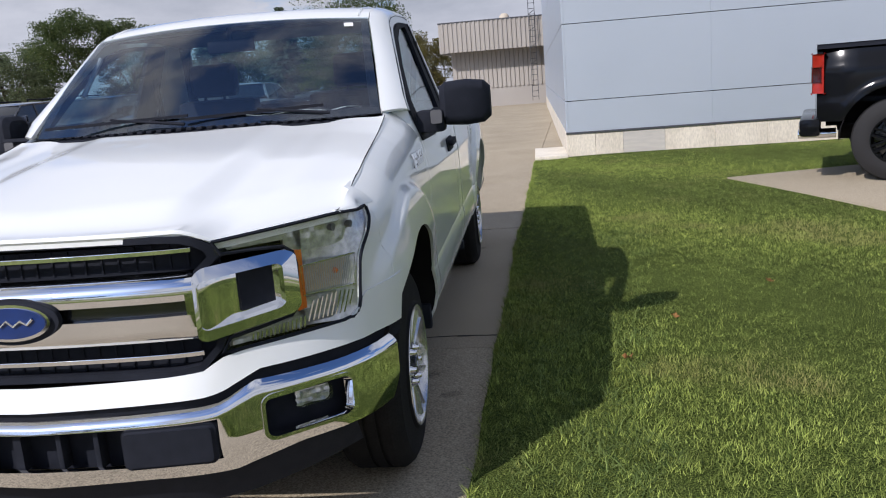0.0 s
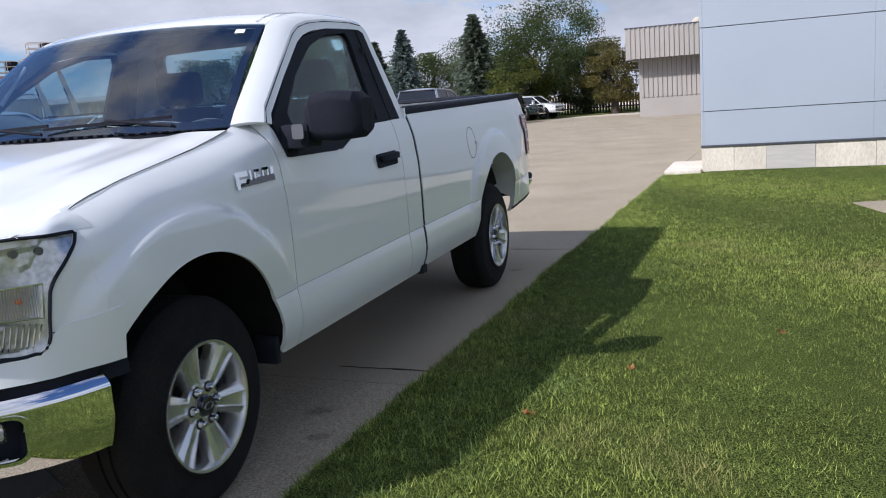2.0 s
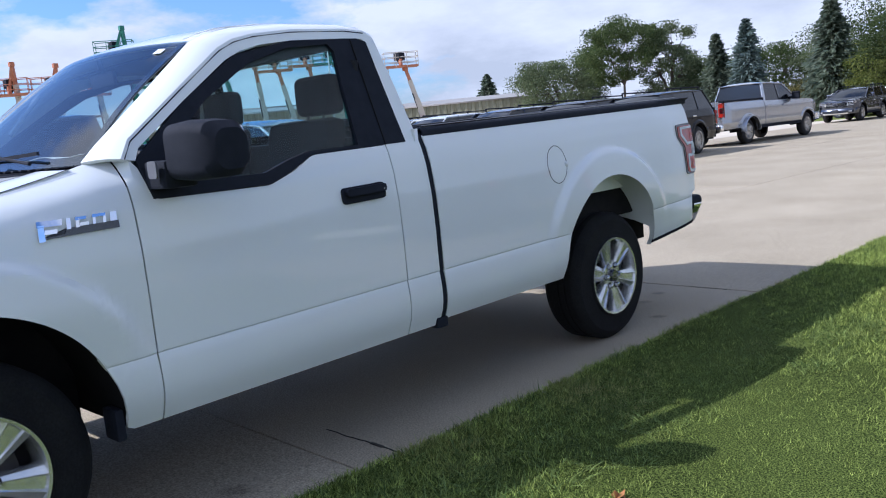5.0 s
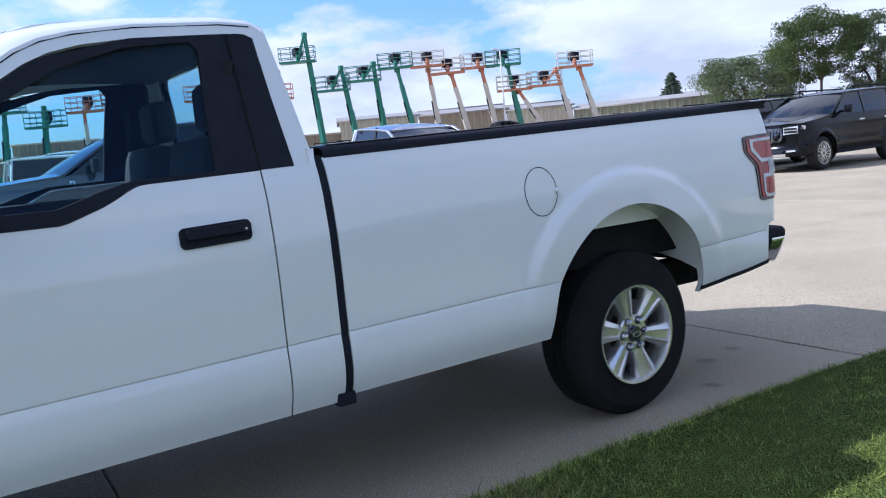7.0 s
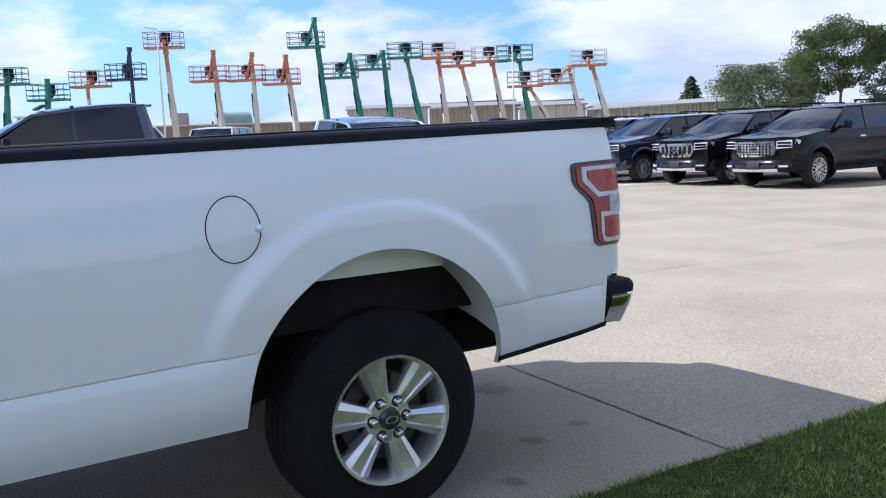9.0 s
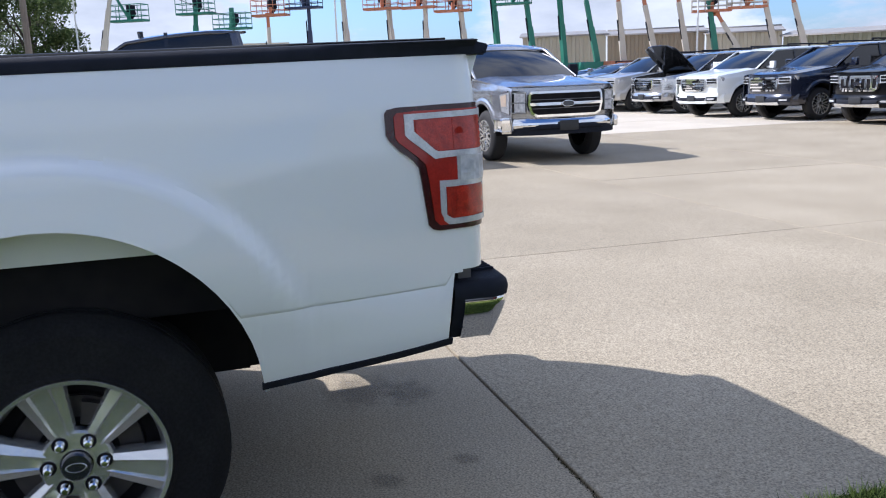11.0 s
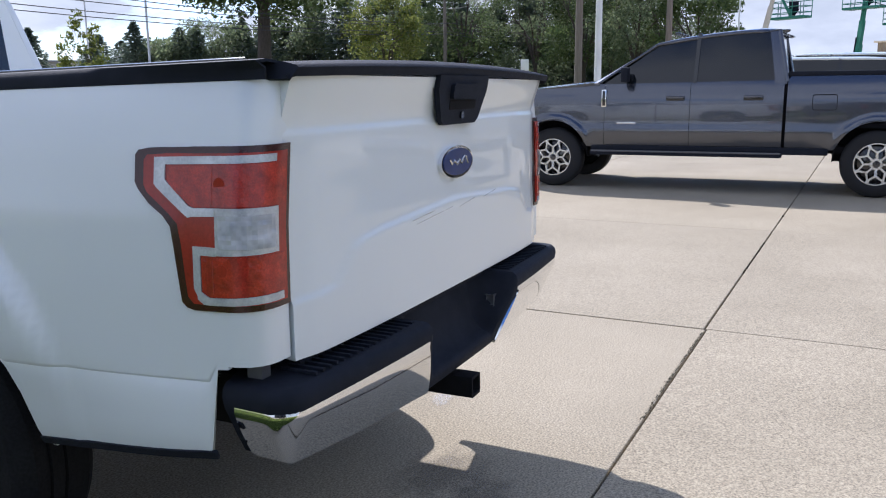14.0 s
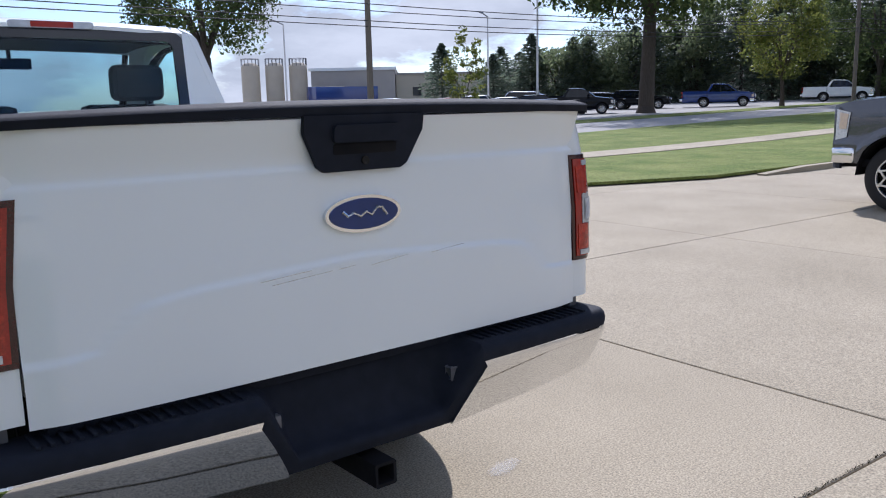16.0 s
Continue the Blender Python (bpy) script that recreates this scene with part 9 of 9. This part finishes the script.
def spruce(x, y, h, w, mat, label, seed, n=5600, z0=None):
    rg = np.random.default_rng(seed)
    z0 = rise(x) if z0 is None else z0
    t = thing("spruce_tree", label, "tree")
    bm = bmesh.new()
    rod(bm, (x, y, z0 - 0.2), (x, y, z0 + h * 0.97), 0.018 * h, 0.01, 10)
    pts, dirs = [], []
    tiers = 26
    for k in range(tiers):
        f = k / (tiers - 1)
        z = z0 + h * (0.05 + 0.93 * f)
        R = w / 2 * (1 - f) ** 0.85 + 0.12
        m = max(5, int(12 * (1 - f) + 4))
        for j in range(m):
            a = 2 * math.pi * (j + 0.5 * (k % 2)) / m + rg.normal(0, 0.16)
            r = R * rg.uniform(0.72, 1.12)
            d = np.array((math.cos(a), math.sin(a), -0.30 + 0.55 * f))
            if k % 2 == 0:
                rod(bm, (x, y, z), (x + d[0] * r * 0.8, y + d[1] * r * 0.8, z + d[2] * r * 0.8), 0.03, 0.01, 4, caps=False)
            c = max(5, int(1.5 * n / (tiers * m)))
            q = rg.random((c, 1)) ** 0.6 * r
            pp = np.array((x, y, z)) + d * q + rg.normal(0, 1, (c, 3)) * np.array((0.10, 0.10, 0.09)) * (0.5 + r * 0.35)
            pts.append(pp)
            dd = np.tile(d, (c, 1))
            dd[:, 2] -= 0.25
            dirs.append(dd)
    part("trunk", bm, M_BARK, t)
    leaf_cloud("crown", np.concatenate(pts), 0.20 * h / 10 + 0.04, mat, t, seed + 1, dirs=np.concatenate(dirs))
    return t


# trees beyond the yard, to the north
broadleaf(-37.3, 57.0, 6.5, 7.8, M_LEAF_B, "round dark green broadleaf tree", 11, n=22100, clear_h=0.05, leaf=0.074)
broadleaf(-30.2, 55.0, 8.2, 6.2, M_LEAF_A, "tall open tree with bare grey stems and airy crown", 12, trunk=0.11, clear_h=0.40, n=17850, lobes=75, open_=1, leaf=0.063)
broadleaf(-28.0, 58.0, 7.5, 4.6, M_LEAF_B, "dark broadleaf tree among the spruces", 13, n=16150, clear_h=0.05, leaf=0.067)
broadleaf(-28.6, 66.0, 5.4, 7.5, M_LEAF_A, "green broadleaf tree among the spruces", 31, n=10200, clear_h=0.03, leaf=0.074)
spruce(-24.1, 57.5, 6.3, 3.4, M_NEEDLE, "dark green spruce tree beyond the yard", 14)
spruce(-21.2, 56.0, 6.9, 3.8, M_NEEDLE_B, "blue-green spruce tree beyond the yard", 15)
broadleaf(-23.6, 66.0, 6.0, 7.5, M_LEAF_A, "green broadleaf tree behind the spruces", 16, n=11050, clear_h=0.03, leaf=0.074)
broadleaf(-19.0, 65.0, 6.6, 6.0, M_LEAF_B, "green broadleaf tree behind the spruces", 32, n=10200, clear_h=0.03, leaf=0.074)
spruce(-15.9, 56.5, 7.5, 4.8, M_NEEDLE, "tall dark spruce tree beyond the yard", 17, n=8000)
broadleaf(-11.4, 58.5, 8.4, 8.6, M_LEAF_A, "large broadleaf tree with loose crown", 18, trunk=0.22, n=23800, lobes=80, clear_h=0.08, leaf=0.067)
broadleaf(-12.4, 55.5, 4.6, 4.6, M_LEAF_C, "lower yellow-green tree beyond the yard", 19, n=10200, clear_h=0.05, leaf=0.059)
broadleaf(-8.8, 60.5, 5.2, 6.0, M_LEAF_B, "dark broadleaf tree beyond the yard", 20, n=11050, clear_h=0.05, leaf=0.067)
broadleaf(-6.2, 57.0, 4.9, 4.6, M_LEAF_R, "olive and reddish autumn tree", 21, n=12750, clear_h=0.04, lobes=50, leaf=0.059)
broadleaf(-18.0, 58.0, 2.6, 5.0, M_LEAF_R, "low reddish bush under the spruces", 22, n=6800, clear_h=0.02, trunk=0.08, leaf=0.059)
spruce(-61.6, 76.0, 6.8, 5.2, M_NEEDLE, "lone dark spruce behind the olive shed", 23)
# fence under the northern trees
t = thing("wooden_fence", "brown wooden slat fence under the trees", "fence")
bm = bmesh.new()
box(bm, -14, -1.8, 60.55, 60.60, 0.35, 0.45)
box(bm, -14, -1.8, 60.55, 60.60, 0.95, 1.05)
part("rail", bm, M_FENCE, t)
slat = finish(box(bmesh.new(), -0.07, 0.07, -0.012, 0.012, 0, 1.25))
slat.materials.append(M_FENCE)
for k in range(56):
    o = part("slat", slat, M_FENCE, t)
    o.matrix_basis = pose(-13.9 + 0.216 * k, 60.5, 0.03)
# trees across the road, to the south-west
broadleaf(-46.5, -29.3, 16.5, 17.0, M_LEAF_A, "large spreading maple with thick trunk", 41, trunk=0.55, clear_h=0.40, n=9500, lobes=90, leaf=0.19)
broadleaf(-59.0, -26.3, 9.5, 6.8, M_LEAF_C, "young bright green tree on the verge", 42, trunk=0.17, clear_h=0.2, n=4600)
broadleaf(-22.0, -19.8, 4.6, 1.7, M_LEAF_C, "thin sapling with sparse pale leaves", 43, trunk=0.05, clear_h=0.1, n=800, lobes=60, leaf=0.08)
broadleaf(-20.5, -42.0, 14.0, 10.0, M_LEAF_A, "tall broadleaf tree behind the cab", 44, trunk=0.35, clear_h=0.32, n=10500, lobes=44)
k = 0
for x, y, h in ((-62, -62, 6.5), (-66, -60, 8.8), (-69.5, -57, 8.2), (-72, -56, 8.2), (-75, -53, 9.3), (-78.5, -50, 8.8), (-80, -47, 13.5), (-83, -44, 14.5), (-85, -40, 13.5), (-88, -37, 15), (-88, -33, 14.5), (-91, -29, 15), (-90, -25, 14),
                (-92, -21, 15), (-92, -17, 14), (-93, -13, 15), (-58, -66, 8)):
    k += 1
    if k % 4 == 0:
        broadleaf(x, y, h * 1.05, 8.5, M_LEAF_B, "tall dark tree in the wood across the road", 60 + k, trunk=0.3, n=4200, clear_h=0.1)
    else:
        spruce(x, y, h * (0.92 if y < -45 else 1.05), 6.6, M_NEEDLE, "tall dark spruce in the wood across the road", 60 + k, n=4200)
for k, (x, y, h, w) in enumerate(((-74, -14, 13, 9), (-70, -8.5, 12, 9), (-78, -20, 14, 10), (-67, -3.0, 10.0, 7.5), (-80, -8, 14, 10), (-84, -14, 15, 10), (-76, -27, 14, 10))):
    broadleaf(x, y, h, w, M_LEAF_B if k % 3 else M_LEAF_A, "dark broadleaf tree in the wood beyond the yard", 90 + k, trunk=0.25, n=5600, lobes=40, clear_h=0.08)

# darker trees that close the wood
rw = random.Random(3)
for k in range(22):
    f = k / 21
    x, y = -66 - 30 * f + rw.uniform(-1.5, 1.5), -66 + 54 * f + rw.uniform(-1.5, 1.5)
    if k % 3 == 2:
        broadleaf(x, y, (9 + 2.5 * rw.random()) * (0.72 if k < 8 else 1.0), 9.5, M_LEAF_B, "dark broadleaf tree deep in the wood", 120 + k, trunk=0.25, n=3600, lobes=50, clear_h=0.04, leaf=0.2)
    else:
        spruce(x, y, (8.5 + 3.5 * rw.random()) * (0.72 if k < 8 else 1.0), 7.5, M_NEEDLE, "dark spruce deep in the wood", 120 + k, n=3000)

# ---- concrete slabs of the yard ----
slab_parent = structure(new("yard_paving"), "jointed concrete yard slabs", "pavement")
bm = bmesh.new()
box(bm, -PITCH / 2 + 0.0038, PITCH / 2 - 0.0038, -PITCH / 2 + 0.0052, PITCH / 2 - 0.0052, -0.05, 0, 0.004, 1)
MESHES = {}
for mat in (M_CONCRETE, M_AGGREGATE, M_NEWCON):
    b2 = bm.copy()
    MESHES[mat.name] = finish(b2)
    MESHES[mat.name].materials.append(mat)
bm.free()
rs = random.Random(5)
for i in range(-5, 2):
    for j in range(-4, 12):
        cx, cy = slab_point(i + 0.5, j + 0.5)
        if cx - PITCH / 2 > 1.6 and cy < 12:
            continue
        m = M_CONCRETE
        if j >= -2 and i >= -3:
            m = M_AGGREGATE
        if i <= -4 and j >= 2:
            m = M_NEWCON
        if i == 1 and cy < 12.0:
            continue
        wide = 1.16 if i == 0 and cy < 12.0 else 1.0
        o = part("slab", MESHES[m.name], m, slab_parent)
        o.matrix_basis = pose(cx + (wide - 1) * PITCH / 2, cy, -rs.random() * 0.003, 0, 0, math.degrees(SLAB)) @ Matrix.Diagonal((wide, 1, 1, 1))
structure(part("joint_bed", box(bmesh.new(), -21.5, 1.9, -9.0, 51.0, -0.034, -0.022), M_JOINT, None), "dirt-filled joints between the slabs", "ground")
# crack that runs in from the lawn edge
rk = random.Random(12)
bm = bmesh.new()
path = [Vector((0.62 + 0.57 * k / 14, 2.548 + 0.006 * rk.uniform(-1, 1) - 0.012 * (k / 14) ** 2, 0.0005)) for k in range(15)]
for k, (p, q) in enumerate(zip(path, path[1:])):
    beam(bm, p, q, 0.003 + 0.0045 * k / 14 + (0.012 if k in (8, 9) else 0.0), 0.003)
structure(part("crack", bm, M_JOINT, None), "dark crack in the concrete drive", "crack")
# pale scuff behind the truck
bm = bmesh.new()
bmesh.ops.create_circle(bm, cap_ends=True, segments=20, radius=1.0)
st = part("scuff", bm, M_SCUFF, None)
st.matrix_basis = pose(-0.94, 5.24, 0.0024, 0, 0, 20) @ Matrix.Diagonal((0.13, 0.07, 1, 1))
structure(st, "pale scuffed patch on the concrete", "stain")
# stains
for x, y, r in ((-0.25, 5.55, 0.30), (-0.15, 5.75, 0.22), (0.60, 5.45, 0.10), (0.55, 5.75, 0.09), (0.86, 1.9, 0.12), (1.0, 1.62, 0.09), (0.92, 5.1, 0.09)):
    bm = bmesh.new()
    bmesh.ops.create_circle(bm, cap_ends=True, segments=20, radius=1.0)
    st = part("stain", bm, M_STAIN, None)
    st.matrix_basis = pose(x, y, 0.0022, 0, 0, 40 * x) @ Matrix.Diagonal((r, r * 0.7, 1, 1))
    structure(st, "dark oil drip stain on the concrete", "stain")


def area_joint(rg, n):
    # dirt and moss gather in runs along the joints that cross behind the truck
    j = np.zeros(n)
    i = rg.uniform(-1.3, 0.95, n)
    keep = np.sin(i * 7.3 + j * 2.1) + 0.6 * np.sin(i * 23.0 + j) > 0.35
    i, j = i[keep], j[keep]
    a, b = i * PITCH, j * PITCH + rg.normal(0, 0.004, len(i))
    x = -2.53 + a * math.cos(SLAB) - b * math.sin(SLAB)
    y = 6.17 + a * math.sin(SLAB) + b * math.cos(SLAB)
    return x, y, np.full(len(x), -0.004)


M_MOSS = leafy("joint_moss", (0.020, 0.018, 0.010), (0.055, 0.050, 0.024), trans=0.05, rough=0.9, patch=8.0)
tagged(blades("joint_moss", 3200, area_joint, 0.004, 0.009, 0.002, M_MOSS, 21, lean=1.6), "dark dirt and moss in the slab joints", "moss", kind="stuff")
